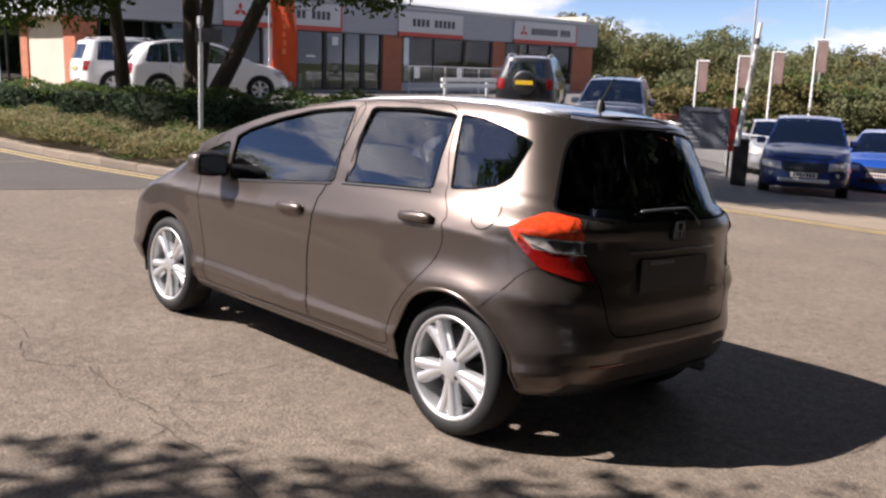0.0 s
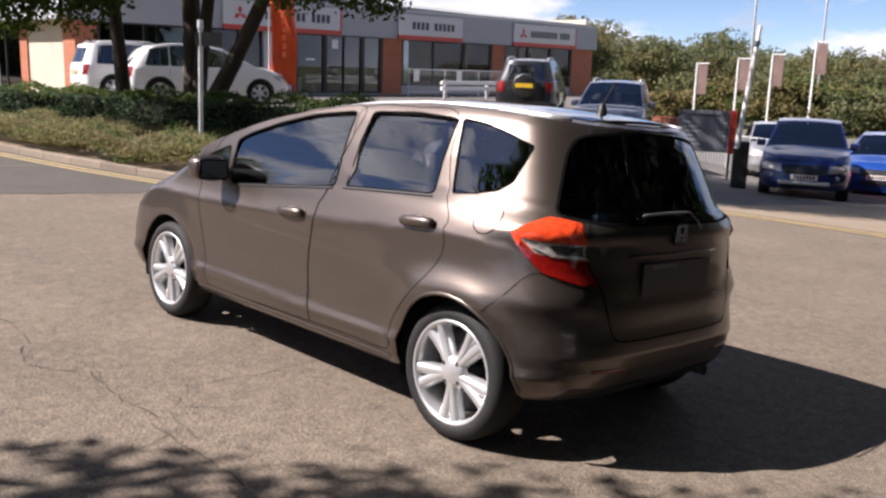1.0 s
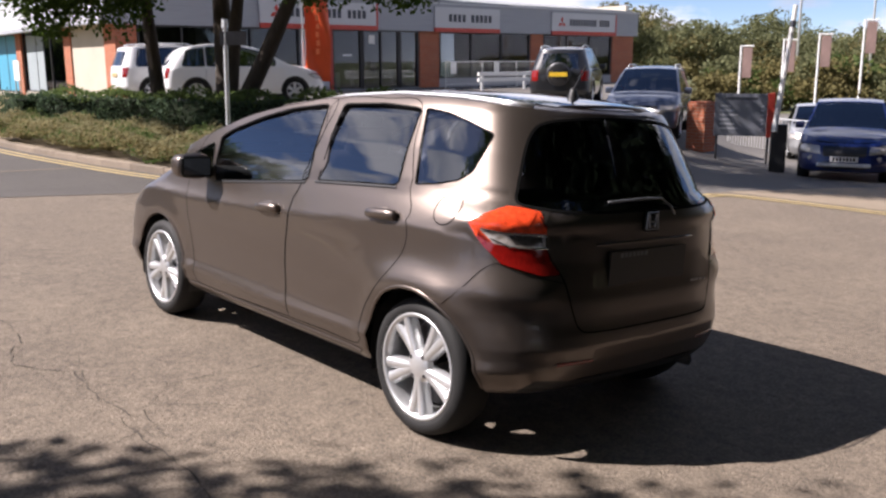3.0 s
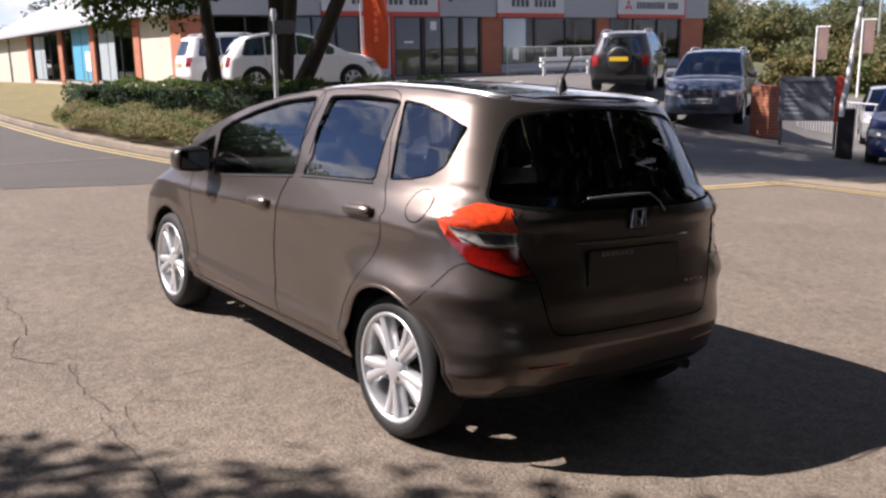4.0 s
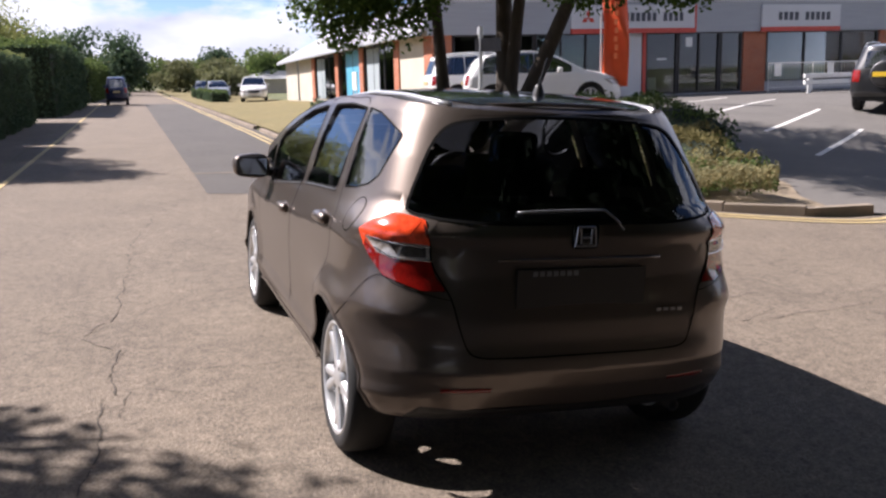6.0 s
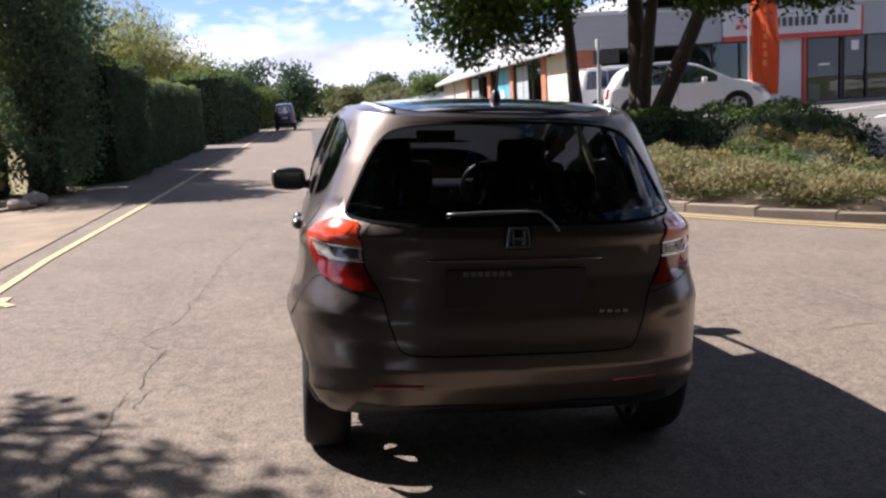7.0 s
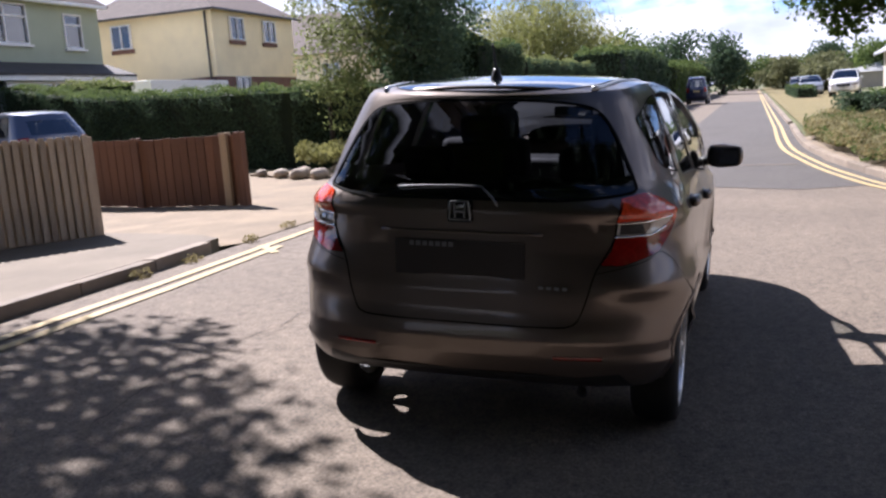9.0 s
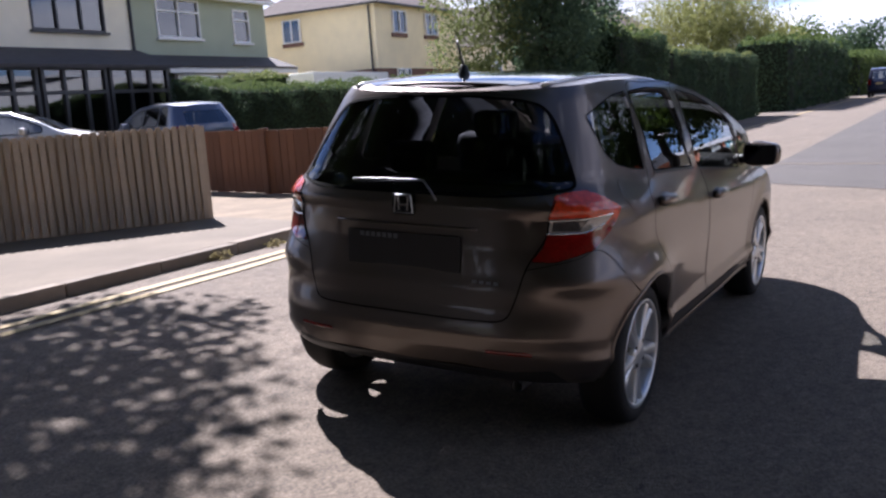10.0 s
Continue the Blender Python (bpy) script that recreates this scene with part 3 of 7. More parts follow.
def wheel(parent, x, y, z, r, width, side, spokes=5, rim_mat="alloy", rim=0.745, twin=True):
    """A road wheel: tyre with tread shoulders, rim barrel, paired spokes, hub and bolts. side +1 faces left."""
    w = part("wheel", lathe([(r * 0.30, -width * 0.2), (r * 0.62, -width * 0.2), (r * 0.62, -width * 0.28), (r * 0.3, -width * 0.28)], 32), M["dark_metal"], parent, "dark brake disc", True)
    w.matrix_basis = pose(x, y, z, 0, 0, 0 if side > 0 else 180)
    h = width / 2
    prof = [(r * rim, -h * 0.8), (r * (rim + 0.03), -h * 0.98), (r * 0.86, -h * 1.04), (r * 0.955, -h * 0.9), (r * 0.99, -h * 0.62), (r, -h * 0.3), (r, h * 0.3), (r * 0.99, h * 0.62), (r * 0.955, h * 0.9), (r * 0.86, h * 1.04), (r * (rim + 0.03), h * 0.98), (r * rim, h * 0.86)]
    part("tyre", lathe(prof, 56), M["rubber"], w, "", True)
    rr = r * rim
    part("rim", lathe([(rr * 1.03, h * 0.9), (rr * 1.035, h * 0.98), (rr * 1.0, h * 1.0), (rr * 0.955, h * 0.93), (rr * 0.93, h * 0.70), (rr * 0.90, -h * 0.7), (rr * 1.0, -h * 0.9)], 56), M[rim_mat], w, "", True)
    for k in range(spokes):
        bm = bmesh.new()
        a0 = 2 * math.pi * k / spokes - math.pi / 2
        for da in ((-0.17, 0.17) if twin else (0.0,)):
            rows = []
            for t in np.linspace(0, 1, 6):
                rad = rr * (0.17 + 0.80 * t)
                ang = a0 + da * (0.55 + 0.45 * t)
                hw = rr * (0.10 + 0.030 * t) * (1.0 if twin else 1.7)
                yy = h * (0.86 - 0.05 * math.sin(t * math.pi) + 0.02 * t)
                d, q = Vector((math.cos(ang), 0, math.sin(ang))), Vector((-math.sin(ang), 0, math.cos(ang)))
                c = d * rad
                rows.append([bm.verts.new(c + q * o * hw + Vector((0, yy + e, 0))) for o, e in ((-1, -0.045), (-0.82, -0.004), (-0.3, 0.004), (0.3, 0.004), (0.82, -0.004), (1, -0.045))])
            for a, b in zip(rows, rows[1:]):
                for i in range(5):
                    bm.faces.new((a[i], a[i + 1], b[i + 1], b[i]))
        part("spoke", bm, M[rim_mat], w, "", True)
    part("hub_cap", lathe([(0.001, h * 0.97), (rr * 0.12, h * 0.96), (rr * 0.2, h * 0.9), (rr * 0.30, h * 0.84), (rr * 0.33, h * 0.6)], 28), M[rim_mat], w, "", True)
    for k in range(4):
        a = 2 * math.pi * (k + 0.4) / 4
        c = Vector((math.cos(a) * rr * 0.25, 0, math.sin(a) * rr * 0.25))
        part("wheel_bolt", rod(c + Vector((0, h * 0.84, 0)), c + Vector((0, h * 0.905, 0)), rr * 0.042, None, 8), M["dark_metal"], w)
    return w

# ---------------------------------------------------------------- the bronze hatchback


def hatchback():
    car = thing("hatchback_car", "bronze-brown metallic five-door hatchback parked on the road", "car", SLOPE @ pose(-1.90, 3.345, 0, 0, 0, 180) @ pose(0, 0.705, 0, 1.9, 0, 0) @ pose(0, -0.705, 0))
    sh = Shell(
        3.88,
        width=[(0.18, 0.69), (0.235, 0.755), (0.28, 0.785), (0.33, 0.800), (0.36, 0.815), (0.41, 0.799), (0.55, 0.803), (0.66, 0.811), (0.76, 0.813), (0.835, 0.813), (0.852, 0.810), (0.95, 0.779), (1.0, 0.762), (1.06, 0.746), (1.20, 0.698), (1.33, 0.645), (1.37, 0.625), (1.40, 0.602), (1.45, 0.555)],
        rear=[(0.20, 0.16), (0.27, 0.085), (0.31, 0.045), (0.40, 0.012), (0.455, 0.0), (0.50, 0.006), (0.56, 0.018), (0.63, 0.022), (0.69, 0.032), (0.80, 0.046), (0.95, 0.050), (1.0, 0.060), (1.06, 0.085), (1.2, 0.155), (1.31, 0.212), (1.36, 0.24), (1.45, 0.30)],
        front=[(0.2, 0.10), (0.35, 0.02), (0.5, 0.0), (0.65, 0.05), (0.75, 0.18), (0.85, 0.4), (1.0, 0.75), (1.4, 1.0)],
        edge=[(0.0, 1.368), (0.25, 1.374), (0.4, 1.390), (0.7, 1.411), (1.12, 1.418), (1.53, 1.394), (1.9, 1.345), (2.3, 1.255), (2.68, 1.132), (2.95, 1.022), (3.12, 0.945), (3.3, 0.90), (3.55, 0.82), (3.75, 0.72), (3.88, 0.62)],
        corner=[(0.25, 0.60, 3.9), (0.6, 0.62, 3.6), (0.9, 0.63, 3.2), (0.97, 0.52, 3.8), (1.06, 0.36, 5.0), (1.4, 0.34, 5.4)], pillar=0.15, crease=0.07,
        arches=[(0.60, 0.295), (3.10, 0.295)], radius=0.342,
        bottom=[(0, 0.275), (0.2, 0.265), (0.9, 0.235), (2.8, 0.225), (3.5, 0.21), (3.9, 0.22)])
    X, Yr = sh.at_x, sh.at_y
    w_front = round_poly([X(2.44, 0.897), X(2.0, 0.940), X(1.518, 0.985), X(1.522, 1.12), X(1.526, 1.24), X(1.53, 1.357), X(1.85, 1.322), X(2.12, 1.262), X(2.36, 1.190), X(2.475, 1.140), X(2.47, 1.02)], 0.016, 3)
    w_small = round_poly([X(2.505, 0.905), X(2.53, 1.105), X(2.74, 1.030), X(2.95, 0.945), X(2.82, 0.905)], 0.014, 3)
    w_rear = round_poly([X(1.435, 0.997), X(0.836, 1.032), X(0.836, 1.16), X(0.838, 1.362), X(1.10, 1.374), X(1.405, 1.362), X(1.42, 1.2)], 0.016, 3)
    w_quarter = [X(a, b) for a, b in round_poly([(0.722, 1.048), (0.60, 1.062), (0.50, 1.085), (0.445, 1.125), (0.425, 1.20), (0.415, 1.276), (0.54, 1.318), (0.68, 1.352), (0.808, 1.364), (0.762, 1.20)], 0.014, 4)]
    d_front = along(sh, [X(1.615, 0.292), X(1.638, 0.50), X(1.635, 0.62), X(1.612, 0.78), X(1.575, 0.93), X(1.535, 1.06), X(1.495, 1.22), X(1.482, 1.382), X(1.80, 1.352), X(2.17, 1.288), X(2.45, 1.208), X(2.64, 1.128), X(2.77, 0.93), X(2.74, 0.78), X(2.70, 0.62), X(2.64, 0.40), X(2.59, 0.275), X(2.0, 0.285), X(1.615, 0.292)], 4)[:-1]
    d_rear = along(sh, [X(1.61, 0.292), X(1.633, 0.50), X(1.63, 0.62), X(1.607, 0.78), X(1.57, 0.93), X(1.53, 1.06), X(1.49, 1.22), X(1.477, 1.382), X(1.1, 1.398), X(0.86, 1.386), X(0.80, 1.2), X(0.745, 1.03), X(0.70, 0.90), X(0.69, 0.79), X(0.775, 0.665), X(0.93, 0.505), X(0.985, 0.42), X(1.01, 0.30), X(1.3, 0.295), X(1.61, 0.292)], 4)[:-1]
    flap = [X(0.487 + 0.066 * math.cos(t), 0.972 + 0.062 * math.sin(t)) for t in np.linspace(0, 2 * math.pi, 26, endpoint=False)]
    lamp = round_poly([X(0.352, 0.940), X(0.30, 0.976), X(0.25, 1.006), Yr(0.635, 1.004), Yr(0.582, 0.992), Yr(0.577, 0.93), Yr(0.573, 0.86), Yr(0.556, 0.80), Yr(0.522, 0.752), Yr(0.60, 0.750), Yr(0.668, 0.772), X(0.215, 0.790), X(0.272, 0.842)], 0.010)
    lamp_mid = [X(0.305, 0.918), X(0.22, 0.914), Yr(0.50, 0.910), Yr(0.50, 0.858), X(0.18, 0.852), X(0.250, 0.866)]
    lamp_dark = [Yr(0.69, 0.904), Yr(0.585, 0.902), Yr(0.583, 0.864), Yr(0.67, 0.862)]
    glass_r = along(sh, [(0, 0.990), Yr(0.30, 0.988), Yr(0.45, 0.993), Yr(0.56, 1.003), Yr(0.628, 1.022), Yr(0.606, 1.08), Yr(0.582, 1.13), Yr(0.548, 1.20), Yr(0.508, 1.265), Yr(0.462, 1.312), Yr(0.40, 1.334), Yr(0.30, 1.346), (0, 1.356)], 4)
    gate = [(0, 0.515), Yr(0.30, 0.516), Yr(0.43, 0.528), Yr(0.47, 0.60), Yr(0.505, 0.725), Yr(0.565, 0.84), Yr(0.581, 0.93), Yr(0.588, 0.998), Yr(0.652, 1.016), Yr(0.630, 1.08), Yr(0.606, 1.13), Yr(0.572, 1.20), Yr(0.532, 1.27), Yr(0.482, 1.325), Yr(0.40, 1.352), (0, 1.372)]
    bumper = [(0, 0.15), (0, 0.515), Yr(0.30, 0.516), Yr(0.43, 0.528), Yr(0.47, 0.60), Yr(0.505, 0.720), Yr(0.60, 0.742), Yr(0.68, 0.764), X(0.225, 0.790), X(0.275, 0.760), X(0.33, 0.688), X(0.50, 0.55), X(0.6, 0.1)]
    valance = [(0, 0.10), (0, 0.318), Yr(0.45, 0.318), Yr(0.60, 0.332), Yr(0.64, 0.27), Yr(0.60, 0.1)]
    v, f, c = sh.cut([w_front, w_small, w_rear, w_quarter, d_front, d_rear, flap, lamp, lamp_mid, lamp_dark, gate, glass_r + [(0, 1.2)], bumper, valance], dz=0.022)
    used = np.zeros(len(f), bool)
    glass_tri = take(v, f, c, [(-0.01, 0.990)] + glass_r + [(-0.01, 1.356)], used)
    fw, fs, rw, qw = (take(v, f, c, p, used) for p in (w_front, w_small, w_rear, w_quarter))
    in_lamp = inside(c[:, 0], c[:, 1], lamp) & ~used
    mid = in_lamp & inside(c[:, 0], c[:, 1], lamp_mid)
    dark = mid & inside(c[:, 0], c[:, 1], lamp_dark)
    lens = [(f[in_lamp & ~mid & (c[:, 1] > 0.885)], "lamp_amber"), (f[in_lamp & ~mid & (c[:, 1] <= 0.885)], "lamp_red"), (f[mid & ~dark], "lamp_clear"), (f[dark], "gloss_black")]
    used |= in_lamp
    val = take(v, f, c, valance, used)
    bmp = take(v, f, c, bumper, used)
    gt = take(v, f, c, [(-0.01, 0.515)] + gate + [(-0.01, 1.372)], used)
    fl = take(v, f, c, flap, used)
    df, dr = take(v, f, c, d_front, used), take(v, f, c, d_rear, used)
    rest = f[~used]
    cr = c[~used]
    quarter = rest[cr[:, 0] < sh.at_x(1.62, 0.5)[0]]
    fender = rest[cr[:, 0] >= sh.at_x(1.62, 0.5)[0]]
    paint = M["paint_bronze"]
    part("rear_bumper", sh.mesh("rear_bumper", v, bmp, paint, both=True), None, car)
    part("lower_valance", sh.mesh("lower_valance", v, val, M["black_trim"], both=True), None, car, "matt black plastic valance")
    tg = part("tailgate", sh.mesh("tailgate", v, gt, paint, both=True), None, car)
    part("rear_window", sh.mesh("rear_window", v, glass_tri, M["glass_tailgate"], both=True, out=-0.003), None, tg, "dark tinted rear window")
    part("rear_window_seal", sh.line("rear_window_seal", glass_r, 0.012, M["seam"], both=True, raise_=0.0), None, tg)
    part("tailgate_gap", sh.line("tailgate_gap", catmull(gate[:8], 4), 0.006, M["seam"], both=True, out=0.0015), None, tg)
    for side in (1, -1):
        part("bumper_gap", sh.line("bumper_gap", catmull(bumper[5:11], 4), 0.0028, M["seam"], side, out=0.0015), None, car)
        part("rear_quarter", sh.mesh("rear_quarter", v, quarter, paint, side), None, car)
        fuel = part("fuel_flap", sh.mesh("fuel_flap", v, fl, paint, side, out=0.001), None, car)
        if side > 0:
            part("flap_gap", sh.line("flap_gap", flap, 0.0045, M["seam"], side, closed=True, out=0.0015), None, fuel)
        part("front_fender", sh.mesh("front_fender", v, fender, paint, side), None, car)
        part("quarter_window", sh.mesh("quarter_window", v, qw, M["glass_privacy"], side, out=-0.004), None, car, "tinted glass")
        part("window_seal", sh.line("window_seal", w_quarter, 0.006, M["seam"], side, closed=True, raise_=0.0), None, car)
        part("front_vent_window", sh.mesh("front_vent_window", v, fs, M["glass_front"], side, out=-0.004), None, car, "clear glass")
        part("window_seal", sh.line("window_seal", w_small, 0.008, M["seam"], side, closed=True, raise_=0.0), None, car)
        for nm, tri, win, wtri, gm, edge_, hx, hz in (("front_door", df, w_front, fw, "glass_front", d_front, 1.79, 0.820), ("rear_door", dr, w_rear, rw, "glass_privacy", d_rear, 0.857, 0.902)):
            door = part(nm, sh.mesh(nm, v, tri, paint, side), None, car)
            part("window", sh.mesh("window", v, wtri, M[gm], side, out=-0.003, lean=0.013), None, door, "tinted glass").visible_shadow = gm != "glass_front"
            part("window_seal", sh.line("window_seal", win, 0.009, M["seam"], side, closed=True, raise_=0.0), None, door)
            part("shut_line", sh.line("shut_line", edge_, 0.0042, M["seam"], side, closed=True, out=0.001), None, door)
            low = [X(2.45, 0.890), X(2.0, 0.932), X(1.525, 0.977)] if nm == "front_door" else [X(1.44, 0.988), X(1.14, 1.006), X(0.832, 1.023)]
            part("belt_strip", sh.line("belt_strip", low, 0.013, M["black_trim"], side, out=0.002, raise_=0.004), None, door, "matt black window strip")
            # handle: a shallow cup and a bowed grip over it
            s0 = sh.at_x(hx, hz)
            base = np.array([float(q) for q in sh.P(*s0)])
            nrm = sh.normal(np.array([s0[0]]), np.array([s0[1]]))[0]
            bm = bmesh.new()
            bmesh.ops.create_uvsphere(bm, u_segments=20, v_segments=10, radius=1, matrix=Matrix.Translation((base[0], (base[1] - 0.006) * side, base[2] - 0.006)) @ Matrix.Diagonal((0.088, 0.013, 0.044, 1)))
            part("handle_cup", bm, paint, door, "", True)
            g = tube([(base[0] - 0.098, (base[1] + 0.002) * side, base[2] + 0.010), (base[0] - 0.088, (base[1] + 0.010) * side, base[2] + 0.012), (base[0] - 0.045, (base[1] + 0.014) * side, base[2] + 0.011), (base[0] + 0.04, (base[1] + 0.014) * side, base[2] + 0.006), (base[0] + 0.088, (base[1] + 0.010) * side, base[2] + 0.002), (base[0] + 0.1, (base[1] + 0.001) * side, base[2])], 0.023, 10, (0.7, 1, 1.1, 1.1, 1, 0.7))
            part("door_handle", g, paint, door, "", True)
        part("sill_strip", sh.line("sill_strip", [sh.at_x(a, 0.262 + 0.008 * a / 2.5) for a in np.linspace(1.0, 2.72, 24)], 0.016, paint, side, out=0.002, raise_=0.012), None, car)
        part("arch_lip", sh.line("arch_lip", sh.holes[0][3:-3], 0.014, paint, side, out=0.002, raise_=0.006), None, car)
        part("arch_lip", sh.line("arch_lip", sh.holes[1][3:-3], 0.014, paint, side, out=0.002, raise_=0.006), None, car)
        lm = part("tail_lamp", sh.mesh("tail_lamp", v, lens[0][0], M["lamp_amber"], side, out=0.006), None, car, "red and clear plastic tail lamp")
        part("red_lens", sh.mesh("red_lens", v, lens[1][0], M["lamp_red"], side, out=0.006), None, lm)
        part("clear_lens", sh.mesh("clear_lens", v, lens[2][0], M["lamp_clear"], side, out=0.005), None, lm)
        part("reverse_lens", sh.mesh("reverse_lens", v, lens[3][0], M["lamp_smoke"], side, out=0.004), None, lm)
        part("lamp_rim", sh.line("lamp_rim", lamp, 0.004, M["seam"], side, closed=True, out=0.003), None, lm)
        part("lens_rib", sh.line("lens_rib", [sh.at_x(0.30, 0.921), sh.at_x(0.2, 0.911), Yr(0.62, 0.908), Yr(0.57, 0.906)], 0.006, M["chrome"], side, out=0.008, raise_=0.003), None, lm)
        part("lens_rib", sh.line("lens_rib", [sh.at_x(0.262, 0.882), sh.at_x(0.2, 0.856), Yr(0.62, 0.854), Yr(0.565, 0.854)], 0.005, M["chrome"], side, out=0.008, raise_=0.003), None, lm)
        part("bumper_reflector", sh.line("bumper_reflector", [Yr(a, 0.40) for a in (0.36, 0.42, 0.48, 0.54)], 0.016, M["lamp_red"], side, out=0.003, raise_=0.003), None, car)
        part("roof_moulding", tube([(a, side * float(np.interp(a, (0.36, 0.46, 0.6, 0.95, 2.15), (0.435, 0.466, 0.484, 0.497, 0.53))), float(np.interp(a, sh.te[:, 0], sh.te[:, 1])) + 0.010) for a in np.linspace(0.36, 2.15, 18)], 0.0095, 6), M["alloy"], car, "satin roof moulding", True)
        # mirror: a shell on a foot at the corner of the door glass
        my = 0.885
        bm = bmesh.new()
        bmesh.ops.create_uvsphere(bm, u_segments=24, v_segments=14, radius=1)
        for q in bm.verts:
            for i, e in ((0, 0.6), (1, 0.55), (2, 0.6)):
                q.co[i] = math.copysign(abs(q.co[i]) ** e, q.co[i])
            q.co.x *= 1.0 if q.co.x > 0 else 0.45
            q.co.z *= 0.92 if q.co.y * side > 0 else 1.0
        bmesh.ops.transform(bm, verts=bm.verts, matrix=pose(2.50, side * my, 0.975, 0, 0, 8 * side) @ Matrix.Diagonal((0.085, 0.105, 0.072, 1)))
        mirror = part("door_mirror", bm, paint, car, "bronze door mirror with a black frame", True)
        bm = box(2.445, 2.462, -0.088, 0.088, -0.056, 0.056, None, 0.02)
        bmesh.ops.transform(bm, verts=bm.verts, matrix=pose(0, side * my, 0.975))
        part("mirror_frame", bm, M["black_trim"], mirror, "", True)
        bm = box(2.440, 2.4445, -0.078, 0.078, -0.046, 0.046, None, 0.0)
        bmesh.ops.transform(bm, verts=bm.verts, matrix=pose(0, side * my, 0.975))
        part("mirror_glass", bm, M["mirror_tint"], mirror)
        part("mirror_foot", tube([(2.55, side * 0.735, 0.935), (2.53, side * 0.775, 0.94), (2.51, side * 0.83, 0.95)], 0.028, 8), M["black_trim"], mirror, "", True)
    # roof, windscreen and bonnet
    part("roof", sh.roof("roof", 0.0, 2.22, paint, 0.040, 40, 18), None, car)
    part("roof_glass", sh.roof("roof_glass", 0.335, 2.12, M["roof_glass"], 0.042, 40, 14, out=0.003, inset=0.80), None, car, "dark panoramic roof glass")
    part("windscreen", sh.roof("windscreen", 2.22, 3.10, M["glass_front"], 0.055, 16, 14, inset=0.93), None, car, "clear glass").visible_shadow = False
    part("bonnet", sh.roof("bonnet", 3.10, 3.86, paint, 0.05, 14, 14), None, car)
    for side in (1, -1):
        rows = np.linspace(2.20, 3.12, 14)
        bm = bmesh.new()
        prev = None
        for a in rows:
            s0 = sh.at_x(a, float(np.interp(a, sh.te[:, 0], sh.te[:, 1])))
            x, y, z = (float(q) for q in sh.P(*s0))
            row = [bm.verts.new((x, side * y, z)), bm.verts.new((x, side * y * 0.96, z + 0.012)), bm.verts.new((x, side * y * 0.92, z + 0.014))]
            if prev:
                for j in range(2):
                    bm.faces.new((prev[j], prev[j + 1], row[j + 1], row[j]))
            prev = row
        part("windscreen_pillar", bm, paint, car, "", True)
    # a hatch seam across the back of the roof
    part("roof_spoiler", tube([(0.285 + 0.26 * (abs(y) / 0.52) ** 2.6, y, 1.372 + 0.034 * (1 - (abs(y) / 0.5) ** 2) + 0.004 * (abs(y) / 0.52) ** 2) for y in np.linspace(-0.5, 0.5, 22)], 0.008, 6), paint, car, "", True)
    ant = part("aerial", lathe([(0.001, 0.045), (0.012, 0.042), (0.017, 0.03), (0.026, 0.0), (0.03, -0.02)], 16, "Z"), M["black_trim"], car, "short black roof aerial", True)
    ant.matrix_basis = pose(0.53, 0, 1.440)
    part("aerial_rod", rod((0.0, 0, 0.03), (-0.062, 0, 0.14), 0.006, 0.0045, 8), M["black_trim"], ant)
    # tailgate furniture
    def rx(y, z):
        return float(sh.P(*sh.at_y(abs(y), z))[0])
    zs = 1.018
    wiper = part("rear_wiper", tube([(rx(y, zs + 0.008 + 0.012 * (1 - (y / 0.3) ** 2)) - 0.018, y, zs + 0.008 + 0.012 * (1 - (y / 0.3) ** 2)) for y in np.linspace(0.27, -0.07, 10)] + [(rx(0.12, 1.0) - 0.022, -0.112, 1.004), (rx(0.14, 0.965) - 0.02, -0.14, 0.968)], 0.0048, 8), M["wiper_grey"], tg, "grey rear wiper arm", True)
    bm = bmesh.new()
    bx = rx(0, 0.945)
    add_box(bm, bx - 0.012, bx, -0.040, 0.060, 0.901, 0.989, None, 0.012)
    part("badge", bm, M["gloss_black"], tg, "small chrome badge", True)
    for a, b in (((0.052, 0.910), (0.044, 0.980)), ((-0.032, 0.910), (-0.024, 0.980)), ((0.044, 0.980), (-0.024, 0.980)), ((0.052, 0.910), (-0.032, 0.910)), ((0.029, 0.918), (0.033, 0.973)), ((-0.009, 0.918), (-0.013, 0.973)), ((0.030, 0.942), (-0.010, 0.942))):
        part("badge_bar", rod((bx - 0.014, a[0], a[1]), (bx - 0.014, b[0], b[1]), 0.004, None, 6), M["dull_chrome"], tg)
    # plate recess with its plate and plain bars for the lettering
    part("plate_garnish", tube([(rx(y, 0.862) - 0.006, y, 0.862) for y in np.linspace(0.34, -0.31, 12)], 0.005, 8), paint, tg, "", True)
    plate = part("number_plate", box(rx(0.2, 0.74) - 0.007, rx(0.2, 0.74) - 0.001, -0.245, 0.275, 0.69, 0.83, None, 0.0), M["plate_dark"], tg, "dark dealer plate with a line of pale bars")
    for y in np.linspace(0.205, 0.045, 7):
        part("plate_bar", box(rx(0.2, 0.74) - 0.0095, rx(0.2, 0.74) - 0.0065, y - 0.009, y + 0.009, 0.805, 0.823), M["wiper_grey"], plate)
    for y in np.linspace(-0.31, -0.40, 4):
        part("model_badge", box(rx(0.34, 0.632) - 0.006, rx(0.34, 0.632) - 0.001, y - 0.009, y + 0.009, 0.660, 0.671), M["dull_chrome"], tg)
    part("exhaust", lathe([(0.024, -0.10), (0.024, 0.10), (0.020, 0.10), (0.020, -0.05)], 18), M["dark_metal"], car, "", True).matrix_basis = pose(0.2, -0.46, 0.25, 0, 0, 90)
